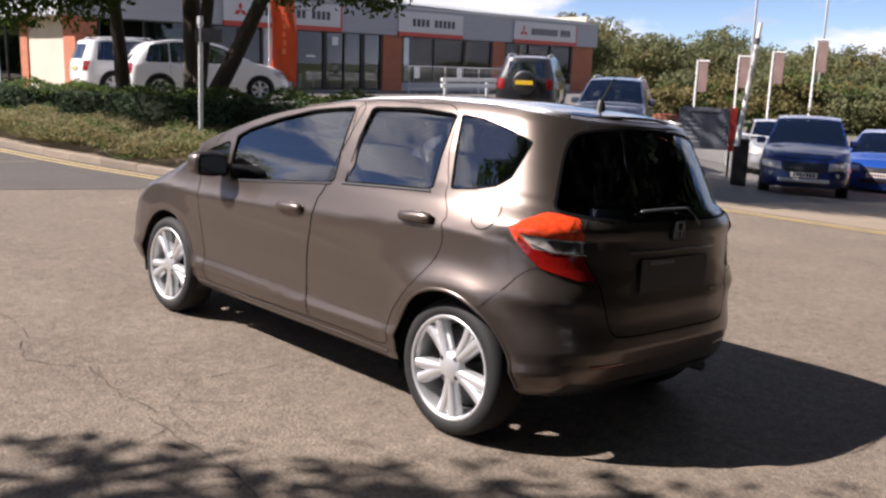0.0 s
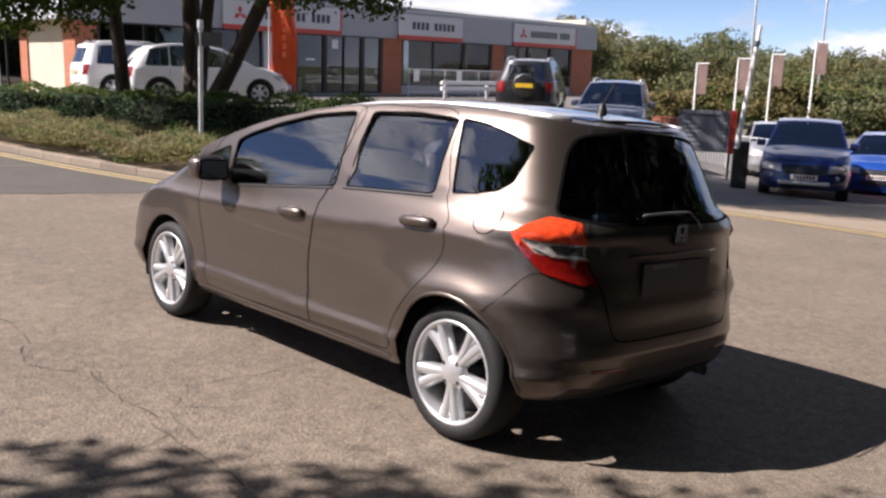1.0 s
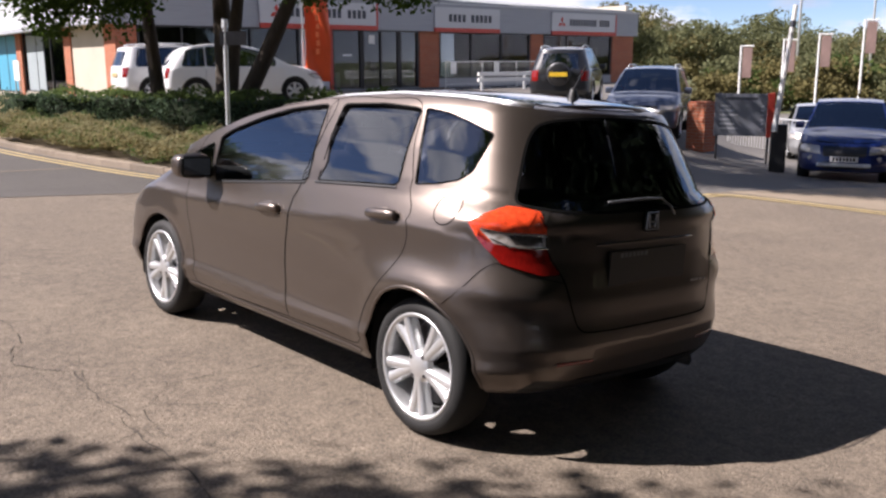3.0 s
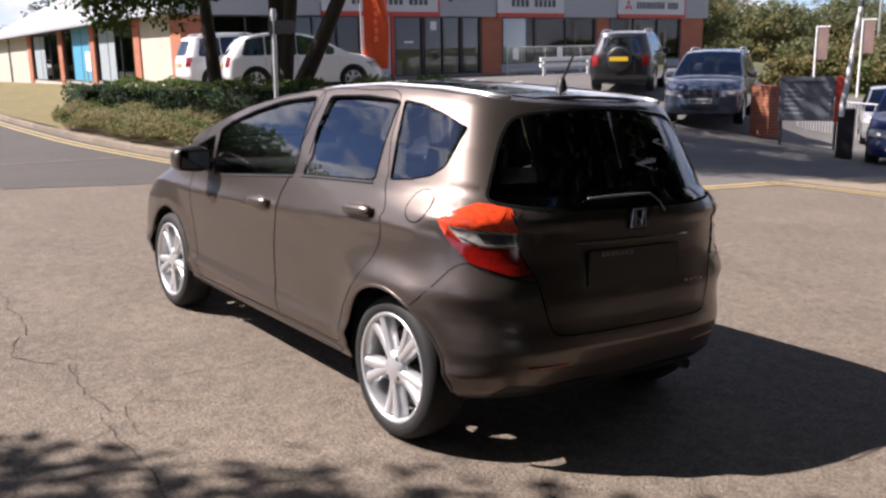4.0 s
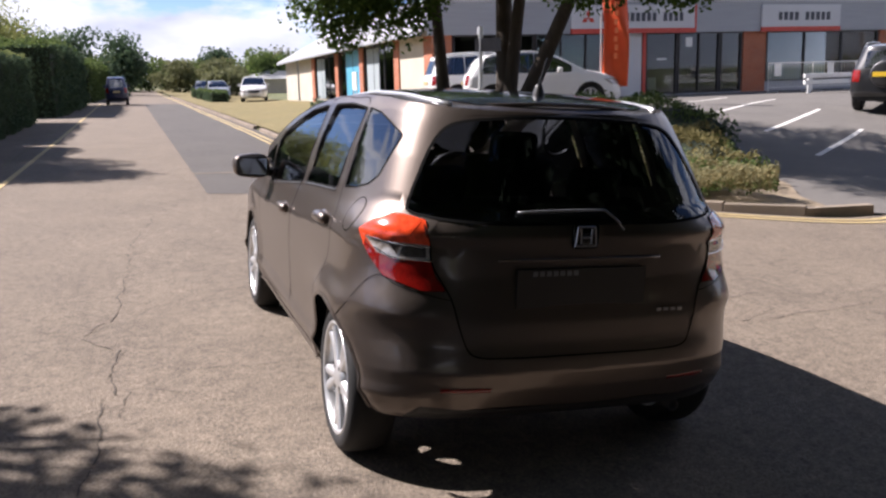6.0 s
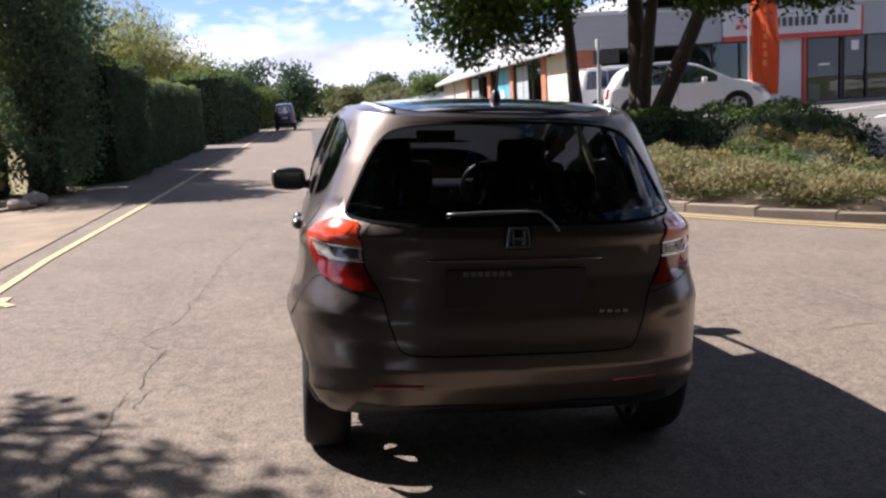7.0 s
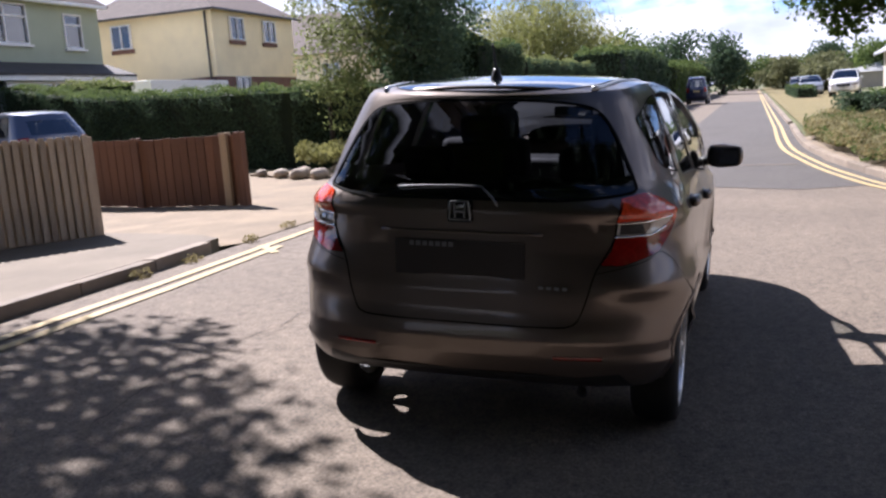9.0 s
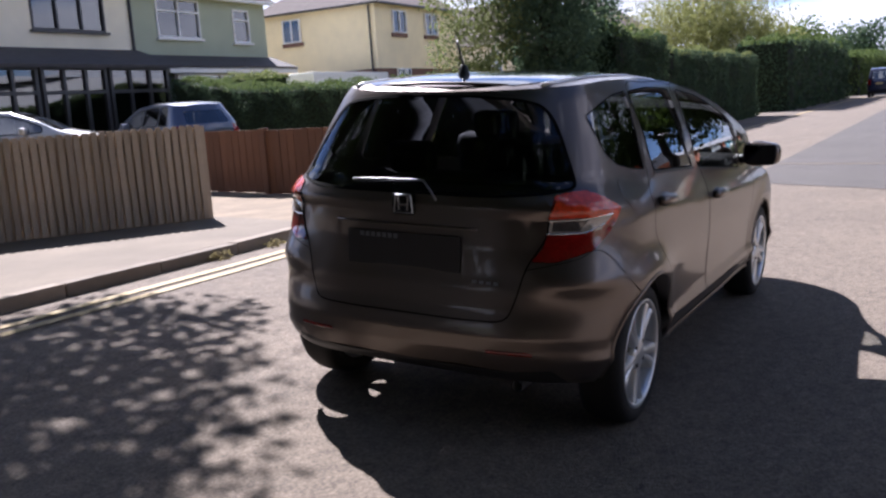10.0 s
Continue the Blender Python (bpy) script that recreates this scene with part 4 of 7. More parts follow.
    # underside and wheel housings
    part("underbody", box(0.80, 3.72, -0.60, 0.60, 0.20, 0.30, None, 0.03), M["black_trim"], car)
    part("spare_wheel_well", box(0.16, 0.80, -0.56, 0.28, 0.24, 0.34, None, 0.05), M["black_trim"], car)
    bm = box(1.0, 2.7, -0.745, 0.745, 0.215, 0.27, None, 0.02)
    part("floor_pan", bm, M["black_trim"], car)
    for ax, az in sh.arches:
        for side in (1, -1):
            bm = bmesh.new()
            rows = []
            for t in np.linspace(-0.3, math.pi + (0.3 if ax > 1 else -0.32), 24):
                rows.append([bm.verts.new((ax + 0.345 * math.cos(t), side * y, az + 0.345 * math.sin(t))) for y in (0.45, 0.775)])
            for a, b in zip(rows, rows[1:]):
                bm.faces.new((a[0], a[1], b[1], b[0]))
            bm.faces.new([r[0] for r in rows])
            part("wheel_housing", bm, M["black_trim"], car)
    for ax, az in sh.arches:
        for side in (1, -1):
            wheel(car, ax, side * 0.705, az - 0.002, 0.297, 0.185, side)
    # cabin
    bm = box(0.95, 2.9, -0.70, 0.70, 0.30, 0.36, None, 0.02)
    part("cabin_floor", bm, M["seat_cloth"], car)
    bm = box(2.62, 3.05, -0.68, 0.68, 0.62, 0.93, None, 0.06)
    part("dashboard", bm, M["black_trim"], car, "", True)
    bm = lathe([(0.155, -0.011), (0.172, 0.0), (0.155, 0.011), (0.145, 0.0), (0.155, -0.011)], 30)
    sw = part("steering_wheel", bm, M["black_trim"], car, "", True)
    sw.matrix_basis = pose(2.50, -0.36, 0.93, 0, 0, 90) @ pose(0, 0, 0, -25, 0, 0)
    part("steering_spoke", box(-0.15, 0.15, -0.012, 0.012, -0.03, 0.03, None, 0.01), M["black_trim"], sw)
    for y in (0.36, -0.36):
        seat = part("front_seat", box(1.72, 2.22, y - 0.25, y + 0.25, 0.42, 0.60, None, 0.06), M["seat_cloth"], car, "dark cloth seat", True)
        bm = box(-0.07, 0.07, -0.25, 0.25, 0, 0.60, None, 0.055)
        bmesh.ops.transform(bm, verts=bm.verts, matrix=pose(1.74, y, 0.54, 0, -14, 0))
        part("seat_back", bm, M["seat_cloth"], seat, "", True)
        bm = box(-0.05, 0.05, -0.13, 0.13, 0.61, 0.77, None, 0.045)
        bmesh.ops.transform(bm, verts=bm.verts, matrix=pose(1.74, y, 0.50, 0, -14, 0))
        part("headrest", bm, M["seat_cloth"], seat, "", True)
    bench = part("rear_bench", box(0.85, 1.30, -0.62, 0.62, 0.42, 0.58, None, 0.06), M["seat_cloth"], car, "dark cloth bench", True)
    bm = box(-0.07, 0.07, -0.62, 0.62, 0, 0.50, None, 0.05)
    bmesh.ops.transform(bm, verts=bm.verts, matrix=pose(0.86, 0, 0.52, 0, -18, 0))
    part("bench_back", bm, M["seat_cloth"], bench, "", True)
    for y in (0.36, -0.36):
        bm = box(-0.045, 0.045, -0.12, 0.12, 0.5, 0.65, None, 0.04)
        bmesh.ops.transform(bm, verts=bm.verts, matrix=pose(0.86, y, 0.52, 0, -18, 0))
        part("headrest", bm, M["seat_cloth"], bench, "", True)
    part("parcel_shelf", box(0.27, 0.80, -0.60, 0.60, 0.93, 0.95, None, 0.008), M["seat_cloth"], car)
    part("inside_mirror", box(2.28, 2.31, -0.12, 0.12, 1.22, 1.28, None, 0.012), M["black_trim"], car)
    return car


hatchback()

# ---------------------------------------------------------------- the other vehicles


def car_paint(name, color, metal=0.3, rough=0.35):
    M[name] = material(name, color, rough, metal=metal, vary=0.03, scale=2, fine=0.03, fine_scale=500, coat=1.0)


car_paint("paint_white", (0.80, 0.80, 0.79), 0.0, 0.4)
car_paint("paint_black", (0.018, 0.018, 0.020), 0.3)
car_paint("paint_slate", (0.10, 0.12, 0.17), 0.6)
car_paint("paint_blue", (0.004, 0.016, 0.105), 0.3)
car_paint("paint_bright_blue", (0.012, 0.07, 0.34), 0.4)
car_paint("paint_red", (0.45, 0.02, 0.018), 0.2)
car_paint("paint_silver", (0.45, 0.46, 0.47), 0.7)
car_paint("paint_navy", (0.015, 0.02, 0.06), 0.4)

FORMS = {
    "suv": dict(L=4.6, W=0.90, H=1.74, edge=[(0, 1.60), (0.3, 1.64), (0.8, 1.69), (1.8, 1.71), (2.45, 1.66), (2.95, 1.44), (3.45, 1.12), (3.6, 1.07), (4.1, 1.02), (4.45, 0.90), (4.6, 0.74)],
                rear=[(0.3, 0.10), (0.48, 0.0), (0.9, 0.0), (1.08, 0.04), (1.6, 0.20), (1.75, 0.28)], arches=(0.86, 3.66), R=0.41, r=0.365, glass=(0.42, 1.15, 2.10, 3.25), roof=2.5, screen=3.50, belt=1.07, clear=0.33),
    "crossover": dict(L=4.7, W=0.90, H=1.70, edge=[(0, 1.22), (0.2, 1.40), (0.6, 1.58), (1.3, 1.68), (2.1, 1.69), (2.7, 1.55), (3.3, 1.24), (3.6, 1.09), (4.1, 1.02), (4.5, 0.88), (4.7, 0.72)],
                      rear=[(0.3, 0.10), (0.5, 0.0), (0.95, 0.02), (1.1, 0.10), (1.4, 0.30), (1.7, 0.62)], arches=(0.88, 3.70), R=0.40, r=0.36, glass=(0.55, 1.20, 2.10, 3.15), roof=2.35, screen=3.45, belt=1.06, clear=0.28),
    "pickup": dict(L=5.2, W=0.90, H=1.78, edge=[(0, 1.08), (1.5, 1.08), (1.62, 1.30), (1.8, 1.62), (2.3, 1.73), (2.9, 1.69), (3.3, 1.50), (3.9, 1.17), (4.1, 1.12), (4.7, 1.05), (5.05, 0.92), (5.2, 0.76)],
                   rear=[(0.3, 0.06), (0.5, 0.0), (1.1, 0.0), (1.8, 0.1)], arches=(1.1, 4.2), R=0.43, r=0.385, glass=(1.9, 2.0, 2.65, 3.65), roof=2.95, screen=3.95, belt=1.12, clear=0.40),
    "hatch": dict(L=4.2, W=0.87, H=1.48, edge=[(0, 1.32), (0.3, 1.37), (0.8, 1.44), (1.5, 1.46), (2.2, 1.41), (2.75, 1.20), (3.15, 0.98), (3.3, 0.93), (3.8, 0.84), (4.1, 0.70), (4.2, 0.6)],
                  rear=[(0.2, 0.1), (0.4, 0.0), (0.8, 0.02), (0.95, 0.08), (1.3, 0.32), (1.5, 0.45)], arches=(0.72, 3.32), R=0.36, r=0.32, glass=(0.55, 1.05, 1.85, 2.85), roof=2.2, screen=3.22, belt=0.93, clear=0.22),
}


def vehicle(name, form, paint, label, m, spare=False, rails=False, plate="white_paint", group="", dark_rim=False):
    """A parked car, off-roader or pick-up: cut skin with glass, doors, lamps, bumpers, mirrors and wheels."""
    d = FORMS[form]
    L, W, H, belt = d["L"], d["W"], d["H"], d["belt"]
    k = H / 1.74
    car = thing(name, label, "car", m, group)
    sh = Shell(L, width=[(0.15, W - 0.14), (d["clear"], W - 0.04), (d["clear"] + 0.15, W), (belt * 0.75, W), (belt - 0.05, W - 0.02), (belt + 0.02, W - 0.045), (H, W * 0.72)], rear=d["rear"],
               front=[(0.2, 0.08), (0.45 * k, 0.0), (0.75 * k, 0.04), (0.95 * k, 0.22), (1.1 * k, 0.6), (H, 1.5)], edge=d["edge"], corner=[(0.3, 0.42, 4.2), (belt, 0.45, 3.6), (H, 0.5, 3.0)],
               arches=[(a, d["r"]) for a in d["arches"]], radius=d["R"], bottom=[(0, d["clear"] + 0.06), (0.5, d["clear"]), (L - 0.5, d["clear"]), (L, d["clear"] - 0.03)], front_corner=((0.3, 0.55, 3.6), (H, 0.7, 2.6)), hips=0.02)

    def ztop(x):
        return float(np.interp(x, sh.te[:, 0], sh.te[:, 1]))
    g0, g1, g2, g3 = d["glass"]
    X, Y = sh.at_x, sh.at_y
    wins = []
    for a, b in ((g0, g1 - 0.06), (g1, g2 - 0.05), (g2, g3)):
        if b - a < 0.2:
            continue
        up = [X(x, max(min(ztop(x) - 0.07, H), belt + 0.05)) for x in np.linspace(a + (0.12 if a == g0 else 0), b, 6)]
        wins.append(round_poly([X(b, belt + 0.02), X(a, belt + 0.02)] + up, 0.03, 3))
    gr = [(-0.01, belt + 0.03), Y(W * 0.60, belt + 0.03), Y(W * 0.56, ztop(0.2) - 0.09), (-0.01, ztop(0) - 0.06)]
    has_rear = form != "pickup"
    tail = [X(0.22, belt - 0.02), Y(W * 0.68, belt - 0.01), Y(W * 0.70, belt - 0.32), X(0.13, belt - 0.30)]
    head = [X(L - 0.62, belt * 0.80), Y(W * 0.52, belt * 0.78, True), Y(W * 0.50, belt * 0.64, True), X(L - 0.40, belt * 0.66)]
    grille = [(3.01, belt * 0.78), Y(W * 0.46, belt * 0.78, True), Y(W * 0.44, belt * 0.60, True), (3.01, belt * 0.58)]
    intake = [(3.01, belt * 0.48), Y(W * 0.50, belt * 0.48, True), Y(W * 0.42, belt * 0.37, True), (3.01, belt * 0.36)]
    v, f, c = sh.cut(wins + [tail, head, grille, intake] + ([gr] if has_rear else []), (10, 30, 10), 0.07)
    used = np.zeros(len(f), bool)
    parts = [("side_window", take(v, f, c, w, used), "glass_privacy") for w in wins]
    if has_rear:
        parts.append(("rear_window", take(v, f, c, gr, used), "glass_privacy"))
    parts += [("tail_lamp", take(v, f, c, tail, used), "lamp_red"), ("headlamp", take(v, f, c, head, used), "lamp_clear"), ("grille", take(v, f, c, grille, used), "black_trim"), ("air_intake", take(v, f, c, intake, used), "black_trim")]
    body = part("body", sh.mesh("body", v, f[~used], M[paint], both=True), None, car)
    for nm, tri, mt in parts:
        if not len(tri):
            continue
        if nm in ("rear_window", "grille", "air_intake"):
            part(nm, sh.mesh(nm, v, tri, M[mt], both=True, out=-0.004), None, car)
        else:
            for side in (1, -1):
                part(nm, sh.mesh(nm, v, tri, M[mt], side, out=0.004 if "lamp" in nm else -0.004), None, car)
    for side in (1, -1):
        for w in wins:
            part("window_seal", sh.line("window_seal", w, 0.03, M["black_trim"], side, closed=True), None, car)
        for x in (g1 - 0.03, g2 - 0.03):
            part("shut_line", sh.line("shut_line", [X(x, z) for z in np.linspace(d["clear"] + 0.08, belt, 10)], 0.008, M["crack"], side, out=0.001), None, body)
        for a in d["arches"]:
            part("arch_trim", sh.line("arch_trim", sh.holes[d["arches"].index(a)][3:-3], 0.05, M["black_trim"] if form != "hatch" else M[paint], side, out=0.003, raise_=0.01), None, car)
        mir = box(g3 - 0.42, g3 - 0.28, side * (W - 0.02), side * (W + 0.17), belt + 0.0, belt + 0.15, None, 0.03)
        part("door_mirror", mir, M[paint], car, "", True)
        for x in (g1 + 0.2, g2 + 0.2):
            part("door_handle", box(x, x + 0.17, side * (W - 0.02), side * (W + 0.015), belt - 0.13, belt - 0.105, None, 0.008), M[paint], body)
        if rails:
            part("roof_rail", tube([(x, side * W * 0.66, ztop(x) + (0.075 if 0.55 < x < 2.2 else 0.03)) for x in (0.5, 0.6, 1.3, 2.1, 2.25)], 0.018, 8), M["galvanised"], car, "", True)
    part("roof", sh.roof("roof", 0.0 if has_rear else 1.78, d["roof"], M[paint], 0.035, 22, 10), None, car)
    if not has_rear:
        part("load_bed_cover", sh.roof("load_bed_cover", 0.0, 1.6, M["black_trim"], 0.02, 12, 8), None, car)
        part("cab_rear", sh.roof("cab_rear", 1.6, 1.78, M["glass_privacy"], 0.02, 6, 8), None, car)
    part("windscreen", sh.roof("windscreen", d["roof"], d["screen"], M["glass_privacy"], 0.05, 10, 10, inset=0.94), None, car)
    for side in (1, -1):
        bm = bmesh.new()
        prev = None
        for a in np.linspace(d["roof"] - 0.02, d["screen"] + 0.02, 8):
            x, y, z = (float(q) for q in sh.P(*sh.at_x(a, ztop(a))))
            row = [bm.verts.new((x, side * y, z)), bm.verts.new((x, side * y * 0.93, z + 0.016))]
            if prev:
                bm.faces.new((prev[0], prev[1], row[1], row[0]))
            prev = row
        part("windscreen_pillar", bm, M[paint], car)
    part("bonnet", sh.roof("bonnet", d["screen"], L - 0.03, M[paint], 0.05, 10, 10), None, car)
    z = belt * 0.45
    part("front_plate", box(L - 0.012, L + 0.006, -0.26, 0.26, z + 0.06, z + 0.17), M[plate], car)
    for y in np.linspace(-0.19, 0.19, 7):
        part("plate_bar", box(L + 0.007, L + 0.010, y - 0.018, y + 0.018, z + 0.082, z + 0.148), M["gloss_black"], car)
    if form == "pickup":
        part("skid_bar", box(L - 0.06, L + 0.02, -0.5, 0.5, 0.46, 0.54, None, 0.03), M["galvanised"], car)
        for y in (0.62, -0.62):
            part("fog_lamp", lathe([(0.001, 0.03), (0.05, 0.025), (0.065, 0.0)], 16), M["lamp_clear"], car, "", True).matrix_basis = pose(L - 0.11, y, 0.62, 0, 0, -90)
    part("rear_plate", box(-0.022, 0.0, -0.26, 0.26, belt - 0.30, belt - 0.19), M["yellow_paint"], car)
    if spare:
        sp = part("spare_wheel_cover", lathe([(0.001, -0.11), (0.28, -0.11), (0.335, -0.07), (0.345, 0.0), (0.34, 0.08)], 36), M["paint_black"], car, "dark spare wheel cover with a yellow plate", True)
        part("cover_ring", lathe([(0.30, -0.112), (0.325, -0.10), (0.335, -0.085)], 36), M["dark_metal"], sp, "", True)
        sp.matrix_basis = pose(-0.10, 0, belt - 0.12, 0, 0, -90)
        part("cover_plate", box(-0.26, 0.26, -0.135, -0.118, -0.06, 0.06), M["yellow_plate"], sp)
    part("underbody", box(0.3, L - 0.3, -W + 0.2, W - 0.2, d["clear"] - 0.08, d["clear"] + 0.1, None, 0.03), M["black_trim"], car)
    part("cabin", box(0.4, d["screen"] - 0.2, -W + 0.16, W - 0.16, d["clear"] + 0.1, belt - 0.02, None, 0.04), M["seat_cloth"], car)
    for x in ((1.35, 2.35) if form != "pickup" else (2.2, 2.95)):
        for y in (0.36, -0.36):
            part("seat", box(x - 0.1, x + 0.06, y - 0.24, y + 0.24, belt - 0.3, belt + 0.36 * k, None, 0.06), M["seat_cloth"], car, "", True)
    for a in d["arches"]:
        for side in (1, -1):
            wheel(car, a, side * (W - 0.115), d["r"], d["r"], 0.22, side, 6, "dark_metal" if dark_rim else "alloy", 0.66, False)
            bm = bmesh.new()
            rows = [[bm.verts.new((a + d["R"] * math.cos(t), side * y, d["r"] + d["R"] * math.sin(t))) for y in (W - 0.45, W - 0.03)] for t in np.linspace(-0.2, math.pi + 0.2, 14)]
            for p, q in zip(rows, rows[1:]):
                bm.faces.new((p[0], p[1], q[1], q[0]))
            bm.faces.new([q[0] for q in rows])
            part("wheel_housing", bm, M["black_trim"], car)
    return car


M["yellow_plate"] = material("yellow_plate", (0.80, 0.52, 0.03), 0.4, vary=0.05, fine=0.0)


def stand(x, y, heading, L):
    """The pose of a vehicle whose middle is over (x, y), with its nose along heading (degrees, 0 along +x)."""
    h = radians(heading)
    return pose(x - math.cos(h) * L / 2, y - math.sin(h) * L / 2, float(ground(x, y)), 0, 0, heading)


vehicle("white_crossover", "crossover", "paint_white", "white sloping-backed crossover parked before the showroom", stand(-24.0, 13.6, 72, 4.7), group="cars before the showroom")
vehicle("white_off_roader", "suv", "paint_white", "white off-roader parked by the brick corner pier", stand(-27.2, 13.4, 84, 4.6), rails=True, group="cars before the showroom")
vehicle("black_off_roader", "suv", "paint_black", "black off-roader with a spare wheel on its tailgate", stand(-18.6, 22.0, 124, 4.6), spare=True, rails=True, group="cars before the showroom")
vehicle("slate_off_roader", "suv", "paint_slate", "slate-blue off-roader parked nose out on the forecourt", stand(-13.9, 19.8, -60, 4.6), rails=True, group="cars before the showroom")
vehicle("pickup_truck", "pickup", "paint_blue", "deep blue double-cab pick-up truck on the tan apron", stand(-8.5, 19.4, -66, 5.2) @ Matrix.Diagonal((0.95, 0.95, 0.92, 1)), group="cars on the tan apron")
vehicle("blue_hatchback", "hatch", "paint_bright_blue", "bright blue hatchback parked beside the pick-up", stand(-8.55, 24.3, -74, 4.2), group="cars on the tan apron")
vehicle("red_hatchback", "hatch", "paint_red", "red hatchback at the edge of the apron", stand(-6.5, 22.7, -74, 4.2), group="cars on the tan apron")
vehicle("dark_hatchback", "hatch", "paint_navy", "dark hatchback behind the blue one", stand(-6.4, 28.2, -95, 4.2), group="cars on the tan apron")
vehicle("silver_hatchback", "hatch", "paint_silver", "silver hatchback behind the information board", stand(-12.4, 26.0, -60, 4.2), group="cars on the tan apron")
vehicle("grey_hatchback", "hatch", "paint_slate", "grey-blue estate hatchback on the driveway behind the fence", stand(-14.75, -11.4, 252, 4.2), group="cars on the driveways")
vehicle("white_hatchback", "hatch", "paint_silver", "pale silver hatchback on the driveway", stand(-11.7, -12.9, 128, 4.2), group="cars on the driveways")
vehicle("dark_van", "suv", "paint_navy", "dark blue van parked far down the road", stand(-58.5, 1.2, 180, 4.6) @ Matrix.Diagonal((0.8, 0.72, 0.98, 1)), group="cars down the road")
vehicle("white_pickup", "pickup", "paint_white", "white pick-up parked beyond the verge", stand(-63.7, 10.2, -8, 5.2), group="cars down the road")
vehicle("silver_hatchback", "hatch", "paint_silver", "silver hatchback far along the verge", stand(-74.0, 8.6, 0, 4.2), group="cars down the road")
vehicle("dark_hatchback", "hatch", "paint_navy", "dark hatchback far along the verge", stand(-82.0, 8.2, 0, 4.2), group="cars down the road")

# ---------------------------------------------------------------- showroom


def brick_material(name, c1, c2, mortar, scale=1.0, axis_turn=None):
    m = bpy.data.materials.new(name)
    m.use_nodes = True
    n, l = m.node_tree.nodes, m.node_tree.links
    b = n["Principled BSDF"]
    tc, mp, br = n.new("ShaderNodeTexCoord"), n.new("ShaderNodeMapping"), n.new("ShaderNodeTexBrick")
    sp, ad, cb = n.new("ShaderNodeSeparateXYZ"), n.new("ShaderNodeMath"), n.new("ShaderNodeCombineXYZ")
    l.new(tc.outputs["Object"], sp.inputs[0])
    l.new(sp.outputs[0], ad.inputs[0])
    l.new(sp.outputs[1], ad.inputs[1])
    l.new(ad.outputs[0], cb.inputs[0])
    l.new(sp.outputs[2], cb.inputs[1])
    l.new(cb.outputs[0], mp.inputs[0])
    l.new(mp.outputs[0], br.inputs["Vector"])
    br.inputs["Scale"].default_value = 1.0
    br.inputs["Brick Width"].default_value, br.inputs["Row Height"].default_value, br.inputs["Mortar Size"].default_value = 0.225 * scale, 0.075 * scale, 0.008
    br.inputs["Color1"].default_value, br.inputs["Color2"].default_value, br.inputs["Mortar"].default_value = (*c1, 1), (*c2, 1), (*mortar, 1)
    l.new(br.outputs["Color"], b.inputs["Base Color"])
    bp = n.new("ShaderNodeBump")
    bp.inputs["Strength"].default_value, bp.inputs["Distance"].default_value, bp.invert = 0.6, 0.01, True
    l.new(br.outputs["Fac"], bp.inputs["Height"])
    l.new(bp.outputs[0], b.inputs["Normal"])
    b.inputs["Roughness"].default_value = 0.85
    return m


M["brick"] = brick_material("brick", (0.46, 0.13, 0.055), (0.36, 0.095, 0.045), (0.36, 0.25, 0.18))
M["brick_brown"] = brick_material("brick_brown", (0.20, 0.09, 0.06), (0.14, 0.065, 0.05), (0.2, 0.15, 0.12))
M["cream_wall"] = material("cream_wall", (0.508, 0.459, 0.377), 0.85, vary=0.08, scale=1.2, fine=0.08, fine_scale=80, bump=0.2)
M["fascia_grey"] = material("fascia_grey", (0.328, 0.344, 0.369), 0.45, vary=0.06, scale=0.8, fine=0.04, stretch=(1, 1, 14))
M["fascia_white"] = material("fascia_white", (0.541, 0.549, 0.558), 0.45, vary=0.05, scale=0.8, fine=0.03)
M["sign_red"] = material("sign_red", (0.508, 0.049, 0.029), 0.4, vary=0.05, fine=0.03)
M["sign_dark"] = material("sign_dark", (0.05, 0.055, 0.07), 0.5, vary=0.05)
M["roof_sheet"] = material("roof_sheet", (0.345, 0.350, 0.350), 0.55, vary=0.08, scale=0.5, fine=0.05, fine_scale=30, stretch=(6, 1, 1))
M["frame_dark"] = material("frame_dark", (0.03, 0.03, 0.033), 0.4, vary=0.05)
M["frame_white"] = material("frame_white", (0.78, 0.78, 0.77), 0.4, vary=0.04)
M["wing_blind"] = material("wing_blind", (0.30, 0.35, 0.37), 0.8, vary=0.2, scale=3, fine=0.05, stretch=(6, 6, 0.3))
M["blind"] = material("blind", (0.70, 0.84, 0.92), 0.8, vary=0.06, scale=2, fine=0.03)
M["blue_panel"] = material("blue_panel", (0.08, 0.34, 0.50), 0.5, vary=0.05)
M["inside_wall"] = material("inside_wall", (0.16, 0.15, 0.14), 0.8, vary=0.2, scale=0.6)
M["flag_orange"] = material("flag_orange", (0.697, 0.090, 0.016), 0.6, vary=0.1, scale=3, fine=0.06, fine_scale=30, bump=0.5, bump_scale=7)
M["flag_light"] = material("flag_light", (0.90, 0.26, 0.10), 0.6, vary=0.1)
M["plastic_white"] = material("plastic_white", (0.78, 0.78, 0.76), 0.4, vary=0.05)


